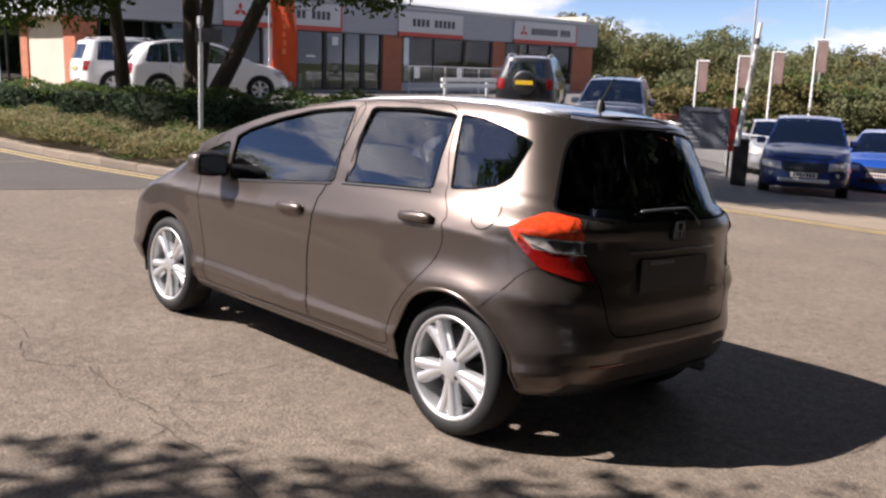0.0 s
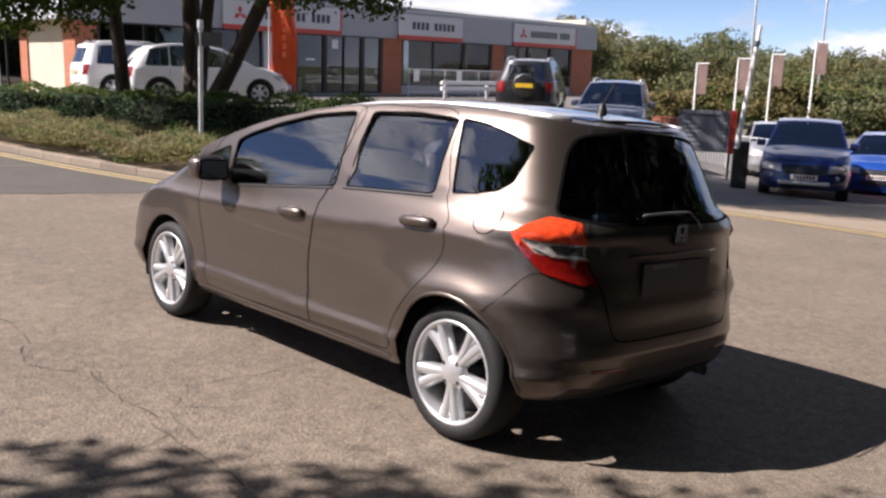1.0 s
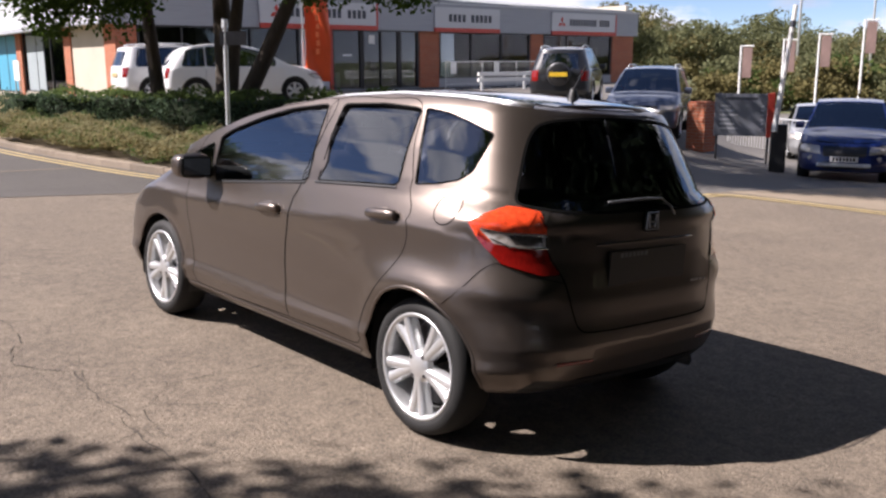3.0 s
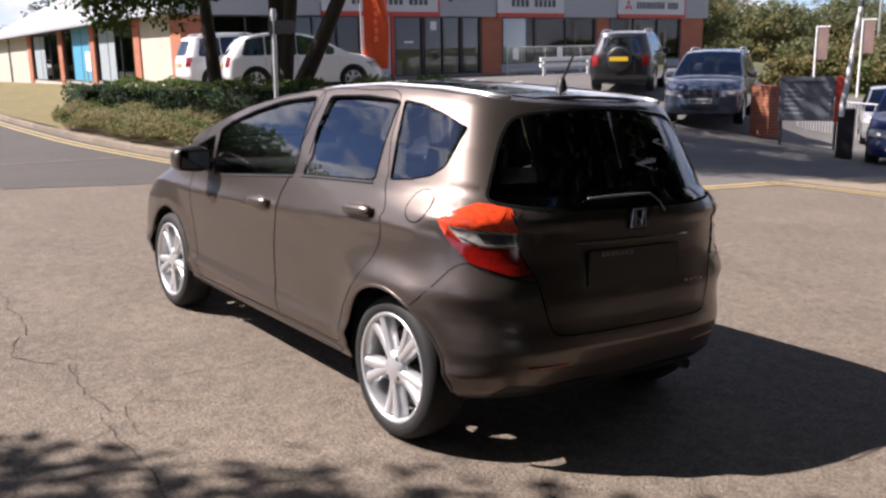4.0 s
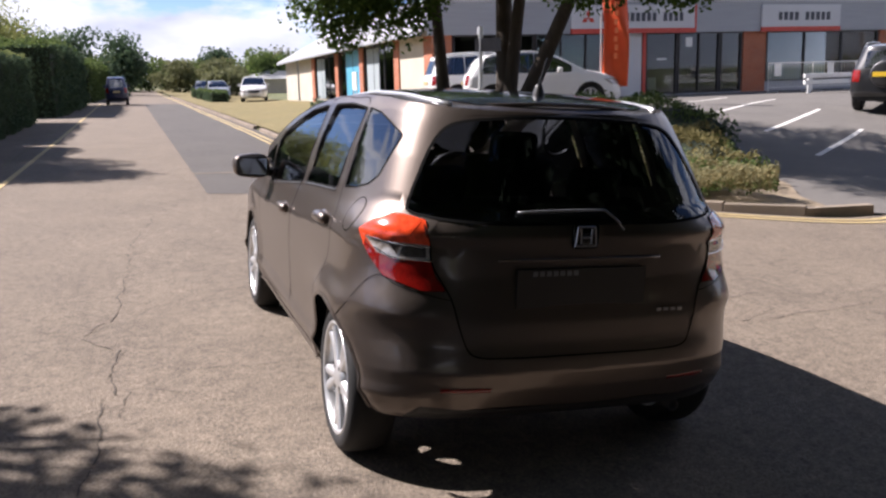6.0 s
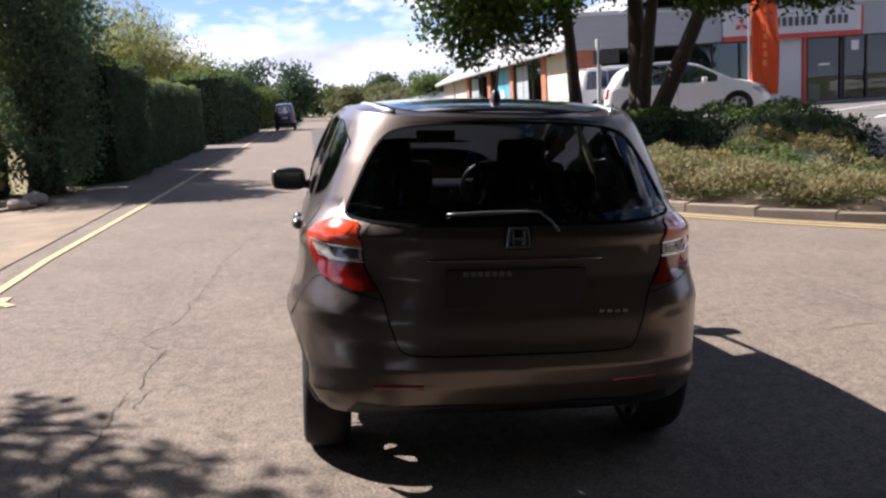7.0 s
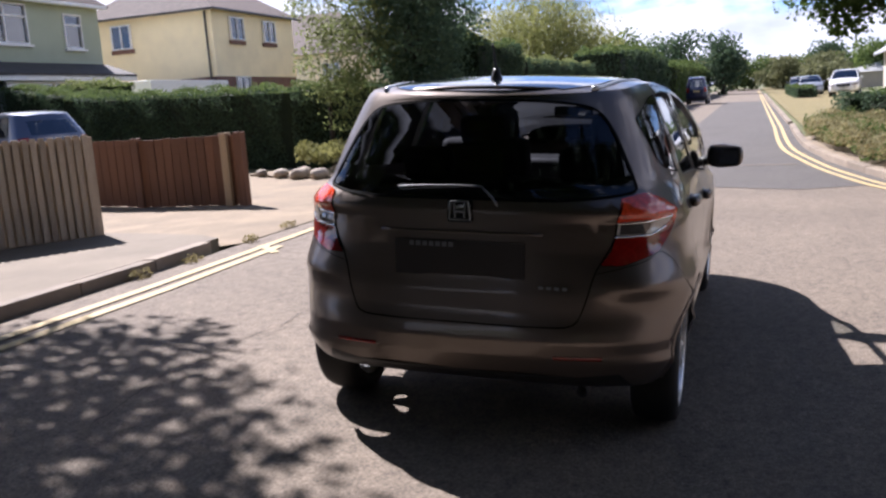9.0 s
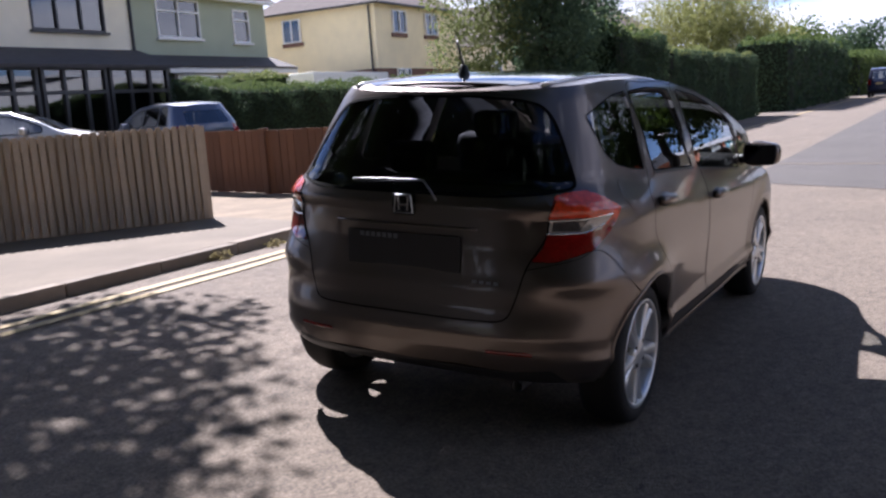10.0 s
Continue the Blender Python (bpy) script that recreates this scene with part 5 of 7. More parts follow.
def window_unit(parent, axis, at, lo, hi, z0, z1, panes=1, frame="frame_dark", pane="glass_shop", rail=False, depth=0.10, w=0.06):
    """A framed window in a wall. axis 'x': the wall faces +x at x = at and runs along y; axis 'y': it faces +y."""
    win = thing("window", "", "", None)
    win.parent = parent
    for key in ("label", "category"):
        if key in win:
            del win[key]

    def bx(a, b, p, q, d0, d1):
        return box(at - d1, at - d0, a, b, p, q) if axis == "x" else box(a, b, at - d1, at - d0, p, q)
    lo, hi = min(lo, hi), max(lo, hi)
    for a, b, p, q in ((lo, hi, z1 - w, z1), (lo, hi, z0, z0 + w), (lo, lo + w, z0 + w, z1 - w), (hi - w, hi, z0 + w, z1 - w)):
        part("window_frame", bx(a, b, p, q, -0.02, depth), M[frame], win)
    step = (hi - lo) / panes
    for i in range(panes):
        a, b = lo + i * step, lo + (i + 1) * step
        if i:
            part("mullion", bx(a - w / 2, a + w / 2, z0 + w, z1 - w, -0.015, depth), M[frame], win)
        part("pane", bx(a + w / 2, b - w / 2, z0 + w, z1 - w, depth * 0.5, depth * 0.5 + 0.012), M[pane], win)
        if rail:
            part("transom", bx(a + w / 2, b - w / 2, z1 - 0.32 * (z1 - z0) - w / 2, z1 - 0.32 * (z1 - z0) + w / 2, -0.01, depth * 0.45), M[frame], win)
    return win


def showroom():
    b = thing("showroom_building", "low brick and grey-clad car showroom with glass front", "building")
    g, zf, zt = 0.30, 2.80, 3.95
    X = -30.0
    # front: brick piers between glazing
    piers = [(12.2, 12.95), (25.4, 26.5), (32.3, 33.15), (38.45, 40.2)]
    for y0, y1 in piers:
        part("brick_pier", box(X - 0.35, X, y0, y1, g, zf), M["brick"], b)
    part("plinth", box(X - 0.30, X - 0.02, 12.95, 38.45, g, g + 0.14), M["fascia_grey"], b)
    window_unit(b, "x", X - 0.04, 13.0, 16.2, g + 0.15, zf, 2)
    window_unit(b, "x", X - 0.04, 16.25, 19.4, g + 0.15, zf, 3)
    part("white_panel", box(X - 0.2, X - 0.03, 19.45, 20.75, g + 0.14, zf), M["fascia_white"], b)
    part("red_door_trim", box(X - 0.2, X + 0.03, 20.77, 20.9, g + 0.14, zf), M["sign_red"], b)
    window_unit(b, "x", X - 0.04, 20.95, 22.35, g + 0.14, zf, 1)
    door = window_unit(b, "x", X - 0.04, 22.4, 24.3, g + 0.14, zf, 2)
    part("notice", box(X - 0.08, X - 0.075, 22.75, 23.05, 2.25, 2.6), M["plastic_white"], door)
    part("notice", box(X - 0.08, X - 0.075, 21.45, 21.9, 1.75, 1.83), M["plastic_white"], door)
    window_unit(b, "x", X - 0.04, 24.35, 25.35, g + 0.14, zf, 1)
    w = window_unit(b, "x", X - 0.04, 26.55, 32.25, g + 0.5, zf, 3)
    for i in range(3):
        part("window_blind", box(X - 0.135, X - 0.115, 26.6 + i * 1.9, 28.4 + i * 1.9, g + 0.5, zf), M["blind"], w)
    part("lower_panel", box(X - 0.2, X - 0.03, 26.5, 32.3, g + 0.14, g + 0.5), M["fascia_grey"], b)
    window_unit(b, "x", X - 0.04, 33.2, 38.4, g + 0.5, zf, 3)
    part("lower_panel", box(X - 0.2, X - 0.03, 33.15, 38.45, g + 0.14, g + 0.5), M["fascia_grey"], b)
    # fascia with sign boards; names are plain bars
    part("fascia", box(X - 0.5, X + 0.12, 12.0, 40.4, zf, zt), M["fascia_grey"], b)
    part("fascia_cap", box(X - 0.55, X + 0.17, 11.95, 40.45, zt, zt + 0.07), M["fascia_white"], b)
    for z in np.arange(zf + 0.14, zt, 0.14):
        part("fascia_rib", box(X + 0.12, X + 0.132, 12.0, 40.4, z, z + 0.02), M["fascia_grey"], b)
    for y0, y1, marks, n in ((17.6, 22.95, True, 15), (26.1, 30.0, False, 10), (33.55, 38.4, True, 15)):
        s = part("sign_board", box(X + 0.135, X + 0.2, y0, y1, zf + 0.16, zt - 0.12), M["fascia_white"], b, "pale sign board with dark bars")
        part("red_band", box(X + 0.135, X + 0.23, y0, y1, zf - 0.02, zf + 0.16), M["sign_red"], s)
        part("red_band", box(X + 0.135, X + 0.21, y1, y1 + 0.08, zf - 0.02, zt - 0.12), M["sign_red"], s) if marks else None
        a = y0 + (1.3 if marks else 0.8)
        step = (y1 - 0.45 - a) / n
        for i in range(n):
            if i == n * 2 // 3 - (0 if marks else 2):
                continue
            part("letter_bar", box(X + 0.2, X + 0.215, a + i * step, a + i * step + step * 0.66, zf + 0.42, zf + 0.74), M["sign_dark"], s)
        if marks:
            for k in range(3):
                t = radians(90 + 120 * k)
                bm = bmesh.new()
                c = Vector((X + 0.21, y0 + 0.7, zf + 0.55))
                d, e = Vector((0, math.cos(t), math.sin(t))), Vector((0, -math.sin(t), math.cos(t)))
                q = [c, c + d * 0.15 + e * 0.09, c + d * 0.3, c + d * 0.15 - e * 0.09]
                lo = [bm.verts.new(p) for p in q]
                hi = [bm.verts.new(p + Vector((0.01, 0, 0))) for p in q]
                bm.faces.new(hi)
                bm.faces.new(lo[::-1])
                for i in range(4):
                    bm.faces.new((lo[i], lo[(i + 1) % 4], hi[(i + 1) % 4], hi[i]))
                part("sign_mark", bm, M["sign_red"], s)
    # roof over the front block and the long side wing
    bm = bmesh.new()
    vs = [bm.verts.new(p) for p in ((X - 0.3, 12.0, zt + 0.05), (X - 0.3, 40.4, zt + 0.05), (-46, 40.4, 5.6), (-46, 16.6, 5.6))]
    bm.faces.new(vs)
    r = bmesh.ops.extrude_face_region(bm, geom=bm.faces[:])
    bmesh.ops.translate(bm, verts=[e for e in r["geom"] if isinstance(e, bmesh.types.BMVert)], vec=(0, 0, 0.12))
    part("roof", bm, M["roof_sheet"], b, "pale profiled metal roof")
    bm = bmesh.new()
    prof = [(11.75, 2.86), (16.8, 5.35), (30, 5.35)]
    for x in (-62.6, X + 0.05):
        for y, z in prof:
            dz = -0.55 if x < -50 and y < 12 else (-0.45 if x < -50 else 0)
            bm.verts.new((x, y, z + dz))
    bm.verts.ensure_lookup_table()
    for i in range(2):
        bm.faces.new([bm.verts[k] for k in (i, i + 1, i + 4, i + 3)])
    r = bmesh.ops.extrude_face_region(bm, geom=bm.faces[:])
    bmesh.ops.translate(bm, verts=[e for e in r["geom"] if isinstance(e, bmesh.types.BMVert)], vec=(0, 0, 0.14))
    part("wing_roof", bm, M["roof_sheet"], b, "pale profiled metal roof")
    part("roof_box", box(-44, -41, 27.5, 32, 5.3, 6.9, None, 0.05), M["sign_dark"], b)
    # side wall facing the road, stepping down with the ground
    Y = 12.2

    def base(x):
        return float(ground(x, 12.3)) - 0.15

    def head(x):
        return 2.83 - 0.018 * max(0, -34 - x)
    for x0, x1, kind in ((-31.0, -30.36, "brick"), (-34.3, -31.0, "cream"), (-35.0, -34.3, "brick"), (-40.2, -35.0, "glass"), (-40.9, -40.2, "brick"), (-45.5, -40.9, "blue"), (-46.2, -45.5, "brick"), (-51.8, -46.2, "glass"), (-52.6, -51.8, "brick"), (-57.2, -52.6, "cream"), (-62.2, -57.2, "cream")):
        if kind == "brick":
            part("brick_pier", box(x0, x1, Y, Y + 0.35, base(x0), head(x1)), M["brick"], b)
        elif kind == "cream":
            part("side_wall", box(x0, x1 - 0.03, Y + 0.06, Y + 0.3, base(x0), head(x1)), M["cream_wall"], b)
        else:
            w = window_unit(b, "y", Y + 0.1 + 0.12, x0 + 0.02, x1 - 0.02, base(x0) + 0.35, head(x1), 3, "frame_dark", "glass_shop")
            for o in w.children:
                o.location.y = -0.05
            part("low_wall", box(x0, x1, Y + 0.05, Y + 0.3, base(x0), base(x0) + 0.35), M["cream_wall"], b)
            if kind == "blue":
                part("blue_display", box(x0 + 1.6, x1 - 0.3, Y + 0.080, Y + 0.090, base(x0) + 0.35, head(x1)), M["blue_panel"], w)
            else:
                part("window_blind", box(x0 + 0.5, x0 + 2.6, Y + 0.080, Y + 0.090, base(x0) + 0.35, head(x1) - 0.2), M["wing_blind"], w)
    part("downpipe", rod((-57.2, Y - 0.0, base(-57)), (-57.2, Y - 0.0, head(-57)), 0.05), M["fascia_grey"], b)
    part("gutter", tube([(-62.5, Y - 0.45, 2.32), (-46, Y - 0.45, 2.62), (-34, Y - 0.45, 2.82), (-30, Y - 0.45, 2.84)], 0.06, 8), M["fascia_grey"], b)
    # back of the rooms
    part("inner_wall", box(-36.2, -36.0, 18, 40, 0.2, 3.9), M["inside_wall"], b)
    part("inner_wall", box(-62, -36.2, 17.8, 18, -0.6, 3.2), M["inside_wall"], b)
    for y0, y1, top in ((12.5, 13.6, 2.45), (13.6, 14.8, 3.0), (14.8, 16.2, 3.6), (16.2, 30, 4.3)):
        part("end_wall", box(-62.2, -62.0, y0, y1, -0.9, top), M["cream_wall"], b)
    part("end_wall", box(-46, X - 0.4, 40.0, 40.2, -0.6, 4.4), M["cream_wall"], b)
    part("show_floor", box(-36, X - 0.36, 12.5, 40, 0.18, 0.30), M["tan_concrete"], b)
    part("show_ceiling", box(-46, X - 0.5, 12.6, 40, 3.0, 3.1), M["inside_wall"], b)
    for k, (x, y) in enumerate(((-33.2, 22.2), (-33.5, 16.4), (-33.0, 36))):
        part("show_desk", box(x - 0.5, x + 0.5, y - 0.9, y + 0.9, 0.3, 1.05, None, 0.03), M["fascia_white"], b)


showroom()

# feather flag on its pole
flag = thing("feather_flag", "tall orange feather flag with pale lettering bars", "flag", pose(-22.7, 15.4, float(ground(-22.7, 15.4)), 0, 0, 62))
part("flag_pole", rod((-0.42, 0, 0), (-0.42, 0, 4.3), 0.025, 0.015), M["galvanised"], flag)
bm = bmesh.new()
rows = []
for t in np.linspace(0, 1, 18):
    z = 0.55 + 3.9 * t
    half = 0.38 - 0.05 * t - (0.30 * max(0, (t - 0.75) / 0.25) ** 2)
    rows.append([bm.verts.new((x * half - 0.03 + 0.05 * math.sin(5 * t), 0.10 * math.sin(7 * t + 3.2 * x) * (0.3 + abs(x)) + 0.05 * math.sin(19 * t + 5 * x), z)) for x in np.linspace(-1, 1, 9)])
for a, b_ in zip(rows, rows[1:]):
    for i in range(8):
        bm.faces.new((a[i], a[i + 1], b_[i + 1], b_[i]))
cloth = part("flag_cloth", bm, M["flag_orange"], flag, "", True)
sol = cloth.modifiers.new("thick", "SOLIDIFY")
sol.thickness = 0.006
for k in range(7):
    part("letter_bar", box(-0.05 + 0.02 * (k % 2), 0.05 + 0.02 * (k % 2), -0.115, -0.11, 1.35 + k * 0.24, 1.35 + k * 0.24 + 0.16), M["flag_light"], flag)

# sign post on the island
post = thing("sign_post", "grey steel post with a small plate seen edge on", "post", pose(-13.45, 7.5, float(ground(-13.45, 7.5)) + 0.05))
part("post", rod((0, 0, 0), (0.02, 0.03, 2.2), 0.038, None, 14), M["galvanised"], post)
part("post_cap", rod((0.02, 0.03, 2.2), (0.02, 0.03, 2.33), 0.055, 0.045, 14), M["galvanised"], post)
bm = box(-0.22, 0.22, -0.012, 0.012, 1.92, 2.14)
bmesh.ops.transform(bm, verts=bm.verts, matrix=pose(0.12, 0.12, 0, 0, 0, 52))
part("sign_plate", bm, M["dark_metal"], post, "dull grey back of a sign plate")

# small notice on two legs by the side wall
nt = thing("notice_stand", "small white notice on two thin legs", "sign", pose(-36.5, 10.9, float(ground(-36.5, 10.9)) + 0.05))
for y in (-0.3, 0.3):
    part("leg", rod((y, 0, 0), (y, 0, 1.5), 0.025), M["galvanised"], nt)
part("notice_panel", box(-0.36, 0.36, -0.02, 0.02, 0.75, 1.5), M["plastic_white"], nt)

# crowd barriers and white rail before the windows
for i in range(3):
    y = 25.6 + i * 2.05
    br = thing("crowd_barrier", "galvanised steel crowd barrier", "barrier", pose(-27.4, y, float(ground(-27.4, y)), 0, 0, 90), "crowd barriers")
    part("frame", tube([(-1.0, 0, 0.05), (-1.0, 0, 1.1), (1.0, 0, 1.1), (1.0, 0, 0.05)], 0.024, 8), M["galvanised"], br)
    part("lower_rail", rod((-1, 0, 0.2), (1, 0, 0.2), 0.018), M["galvanised"], br)
    for x in np.linspace(-0.88, 0.88, 14):
        part("upright", rod((x, 0, 0.2), (x, 0, 1.1), 0.009, None, 6), M["galvanised"], br)
    for s in (-0.8, 0.8):
        part("foot", box(s - 0.03, s + 0.03, -0.3, 0.3, 0, 0.04), M["galvanised"], br)
    if i < 2:
        part("paper_notice", box(-0.75 + i * 0.4, -0.45 + i * 0.4, -0.035, -0.03, 0.62, 1.08), M["plastic_white"], br)
ar = thing("guard_rail", "low white double guard rail", "rail", pose(-25.6, 27.4, float(ground(-25.6, 27.4)), 0, 0, 90))
for z in (0.32, 0.55):
    part("beam", box(-2.7, 2.7, -0.05, 0.05, z, z + 0.15, None, 0.02), M["plastic_white"], ar)
for x in (-2.4, 0, 2.4):
    part("rail_post", box(x - 0.06, x + 0.06, 0.051, 0.13, 0, 0.7), M["galvanised"], ar)
for i in range(2):
    br = thing("crowd_barrier", "galvanised steel crowd barrier", "barrier", pose(-14.2 + i * 2.0, 25.2 - i * 0.9, float(ground(-14.2 + i * 2, 25.2 - i * 0.9)), 0, 0, -24), "crowd barriers")
    part("frame", tube([(-1.0, 0, 0.05), (-1.0, 0, 1.1), (1.0, 0, 1.1), (1.0, 0, 0.05)], 0.024, 8), M["galvanised"], br)
    for x in np.linspace(-0.88, 0.88, 14):
        part("upright", rod((x, 0, 0.1), (x, 0, 1.1), 0.009, None, 6), M["galvanised"], br)

# information board, brick pier, raised barrier
bd = thing("information_board", "grey information board with bars and a red edge", "sign", pose(-10.6, 18.75, float(ground(-10.6, 18.75)), 0, 0, 30))
M["board_text"] = material("board_text", (0.42, 0.43, 0.45), 0.5, vary=0.1)
# grey darkened to stand for shade on the board's face
M["board_grey"] = material("board_grey", (0.17, 0.18, 0.205), 0.5, vary=0.1, scale=1.5)
part("board_panel", box(-0.62, 0.50, -0.03, 0.03, 0.62, 1.56, None, 0.008), M["board_grey"], bd)
part("board_edge", box(0.505, 0.66, -0.05, 0.05, 0.6, 1.58, None, 0.01), M["sign_red"], bd)
for k in range(6):
    part("text_bar", box(-0.5, -0.5 + 0.22 + 0.09 * (k % 3), -0.0335, -0.031, 1.27 - k * 0.1, 1.305 - k * 0.1), M["board_text"], bd)
    part("arrow_bar", box(0.38, 0.44, -0.0335, -0.031, 1.27 - k * 0.1, 1.305 - k * 0.1), M["board_text"], bd)
part("title_bar", box(-0.4, 0.3, -0.0335, -0.031, 1.42, 1.48), M["sign_dark"], bd)
for x in (-0.55, 0.55):
    part("leg", rod((x, 0.04, 0), (x, 0.04, 1.0), 0.03), M["dark_metal"], bd)
pier = tagged(new("brick_pier", finish(box(-0.25, 0.25, -0.25, 0.25, 0, 1.18, None, 0.01), "brick_pier", M["brick"])), "short brown-red brick gate pier", "pier")
pier.matrix_world = pose(-11.95, 19.2, float(ground(-11.95, 19.2)))
bar = thing("raised_barrier", "white raised barrier arm on a black stand", "barrier", pose(-9.25, 17.9, float(ground(-9.25, 17.9)), 0, 0, 30))
part("stand", box(-0.16, 0.16, -0.14, 0.14, 0, 1.0, None, 0.03), M["black_trim"], bar)
part("arm", rod((-0.1, -0.17, 0.85), (0.14, -0.17, 3.38), 0.055, 0.042), M["plastic_white"], bar)
part("arm_band", rod((0.10, -0.17, 2.95), (0.112, -0.17, 3.08), 0.05), M["sign_dark"], bar)

# banners on poles and tall lamp posts
M["banner_cloth"] = material("banner_cloth", (0.22, 0.145, 0.125), 0.7, vary=0.2, scale=2)
fp = None
for x, y, top, ang in ((-25.3, 43.1, 2.3, 20), (-23.5, 44.1, 2.6, 20), (-22.0, 44.8, 2.85, 20), (-20.2, 45.7, 3.5, 20), (-14.5, 46.5, 4.0, 20)):
    m = pose(x, y, top - 5.2, 0, 0, ang)
    if fp is None:
        fp = thing("banner_pole", "white pole with a faded banner", "flagpole", m, "banner poles")
        part("pole", rod((0, 0, 0), (0, 0, 5.2), 0.065, 0.05), M["plastic_white"], fp)
        part("banner_arm", rod((0, 0, 5.15), (0.62, 0, 5.15), 0.035), M["plastic_white"], fp)
        part("banner", box(0.09, 0.56, -0.006, 0.006, 3.55, 5.08), M["banner_cloth"], fp)
    else:
        copy_thing(fp, m)
lp = None
for x, y in ((-29, 56), (-27, 62), (-14, 80)):
    m = pose(x, y, float(ground(x, y)), 0, 0, 30)
    if lp is None:
        lp = thing("street_lamp", "tall galvanised street lamp", "street lamp", m, "street lamps")
        part("column", tube([(0, 0, 0), (0, 0, 8.6), (0.15, 0, 9.0), (0.6, 0, 9.2), (1.2, 0, 9.25)], 0.09, 8, (1.2, 0.8, 0.7, 0.6, 0.5)), M["galvanised"], lp, "", True)
        part("lantern", box(1.1, 1.8, -0.14, 0.14, 9.18, 9.3, None, 0.03), M["galvanised"], lp)
    else:
        copy_thing(lp, m)

# bay lines on the forecourt
lines = thing("bay_lines", "white painted parking bay lines", "road marking", kind="structure")
for a, b_ in (((-12.6, 13.9), (-15.6, 17.8)), ((-15.6, 15.1), (-18.8, 19.4)), ((-19.0, 16.3), (-22.3, 20.8)), ((-21.5, 16.4), (-25.0, 21.0)), ((-20.5, 15.5), (-24, 16.2))):
    ribbon([a, b_], 0.11, 0.003, M["white_paint"], "bay_line", parent=lines)

# ---------------------------------------------------------------- kerbs, lines, cracks
kerb = thing("kerb_line", "pale concrete kerb stones round the planted island", "kerb", kind="structure")


def kerb_row(path, parent, height=0.105, wid=0.13, length=0.9):
    """Kerb stones set end to end along a plan path."""
    pts = [np.array(p) for p in path]
    acc = [0.0]
    for a, b in zip(pts, pts[1:]):
        acc.append(acc[-1] + np.hypot(*(b - a)))
    xs, ys = [p[0] for p in pts], [p[1] for p in pts]
    n = int(acc[-1] / length)
    base = finish(box(-0.5, 0.5, 0, wid, -0.15, height, None, 0.012), "kerb_stone", M["kerb"])
    for i in range(n):
        s0, s1 = i * length, (i + 1) * length
        a = Vector((np.interp(s0, acc, xs), np.interp(s0, acc, ys), 0))
        b = Vector((np.interp(s1, acc, xs), np.interp(s1, acc, ys), 0))
        c = (a + b) / 2
        d = b - a
        ob = new("kerb_stone", base)
        ob.parent = parent
        ob.matrix_basis = Matrix.Translation((c.x, c.y, float(ground(c.x, c.y)) + random.uniform(-0.006, 0.006))) @ Matrix.Rotation(math.atan2(d.y, d.x), 4, "Z") @ Matrix.Diagonal((d.length - 0.008, 1, 1, 1))


kerb_row([p for p in CURVE if p[0] > -26.5], kerb)
kerb_row([(-26 - i * 1.0, 5.42) for i in range(60)][::-1] + [(-26, 5.42)], kerb, length=1.8)
kerb2 = thing("kerb_line", "worn grey kerb stones beside the pavement", "kerb", kind="structure")
kerb_row([(14, -0.29), (-5.4, -0.29), (-6.05, -0.36), (-6.32, -0.62)], kerb2, 0.10)

marks = thing("yellow_lines", "double yellow no-waiting lines, worn", "road marking", kind="structure")


def shift(path, d):
    out = []
    for i, p in enumerate(path):
        a, b = np.array(path[max(i - 1, 0)]), np.array(path[min(i + 1, len(path) - 1)])
        t = (b - a) / (np.hypot(*(b - a)) + 1e-9)
        out.append((p[0] + t[1] * d, p[1] - t[0] * d))
    return out


edge_path = [(-120, 5.42), (-60, 5.42), (-40, 5.42)] + CURVE + [(-6.95, 10.8)] + catmull([(-6.85, 11.45), (-6.5, 11.75), (-5.9, 11.85)], 5) + [(-3, 11.85), (6, 11.85), (15, 11.85)]
for d in (0.22, 0.40):
    ribbon(shift(edge_path, d), 0.085, 0.009, M["yellow_paint"], "yellow_line", parent=marks)
ribbon([(14, 0.12), (-4.2, 0.12), (-8, 0.02), (-14, 0.10), (-24, 0.15), (-60, 0.15)], 0.085, 0.009, M["yellow_paint"], "yellow_line", parent=marks)
ribbon([(14, 0.30), (-4.2, 0.30), (-6.1, 0.22)], 0.085, 0.009, M["yellow_paint"], "yellow_line", parent=marks)
ribbon([(-6.1, 0.02), (-5.75, 0.36)], 0.08, 0.009, M["yellow_paint"], "yellow_line", parent=marks)
ribbon([(-13.9, 2.75), (-14.0, 4.0), (-14.1, 5.1)], 0.10, 0.010, M["pavement"], "patch_joint", parent=road)

rng = random.Random(5)


def crack(a, b, wander=0.12, width=0.012, branch=0):
    pts = []
    a, b = np.array(a, float), np.array(b, float)
    n = max(4, int(np.hypot(*(b - a)) / 0.07))
    off = 0.0
    d = (b - a) / np.hypot(*(b - a))
    for i in range(n + 1):
        off = off * 0.92 + rng.uniform(-1, 1) * wander * 0.3
        pts.append(tuple(a + (b - a) * i / n + np.array((-d[1], d[0])) * off))
    ribbon(pts, [width * rng.uniform(0.15, 1.2) for _ in range(len(pts) + 2)], 0.004, M["crack"], "crack", 5.0, parent=road)
    for _ in range(branch):
        k = rng.randrange(len(pts))
        t = rng.uniform(0, 6.28)
        crack(pts[k], (pts[k][0] + math.cos(t) * 0.5, pts[k][1] + math.sin(t) * 0.5), wander, width * 0.6)


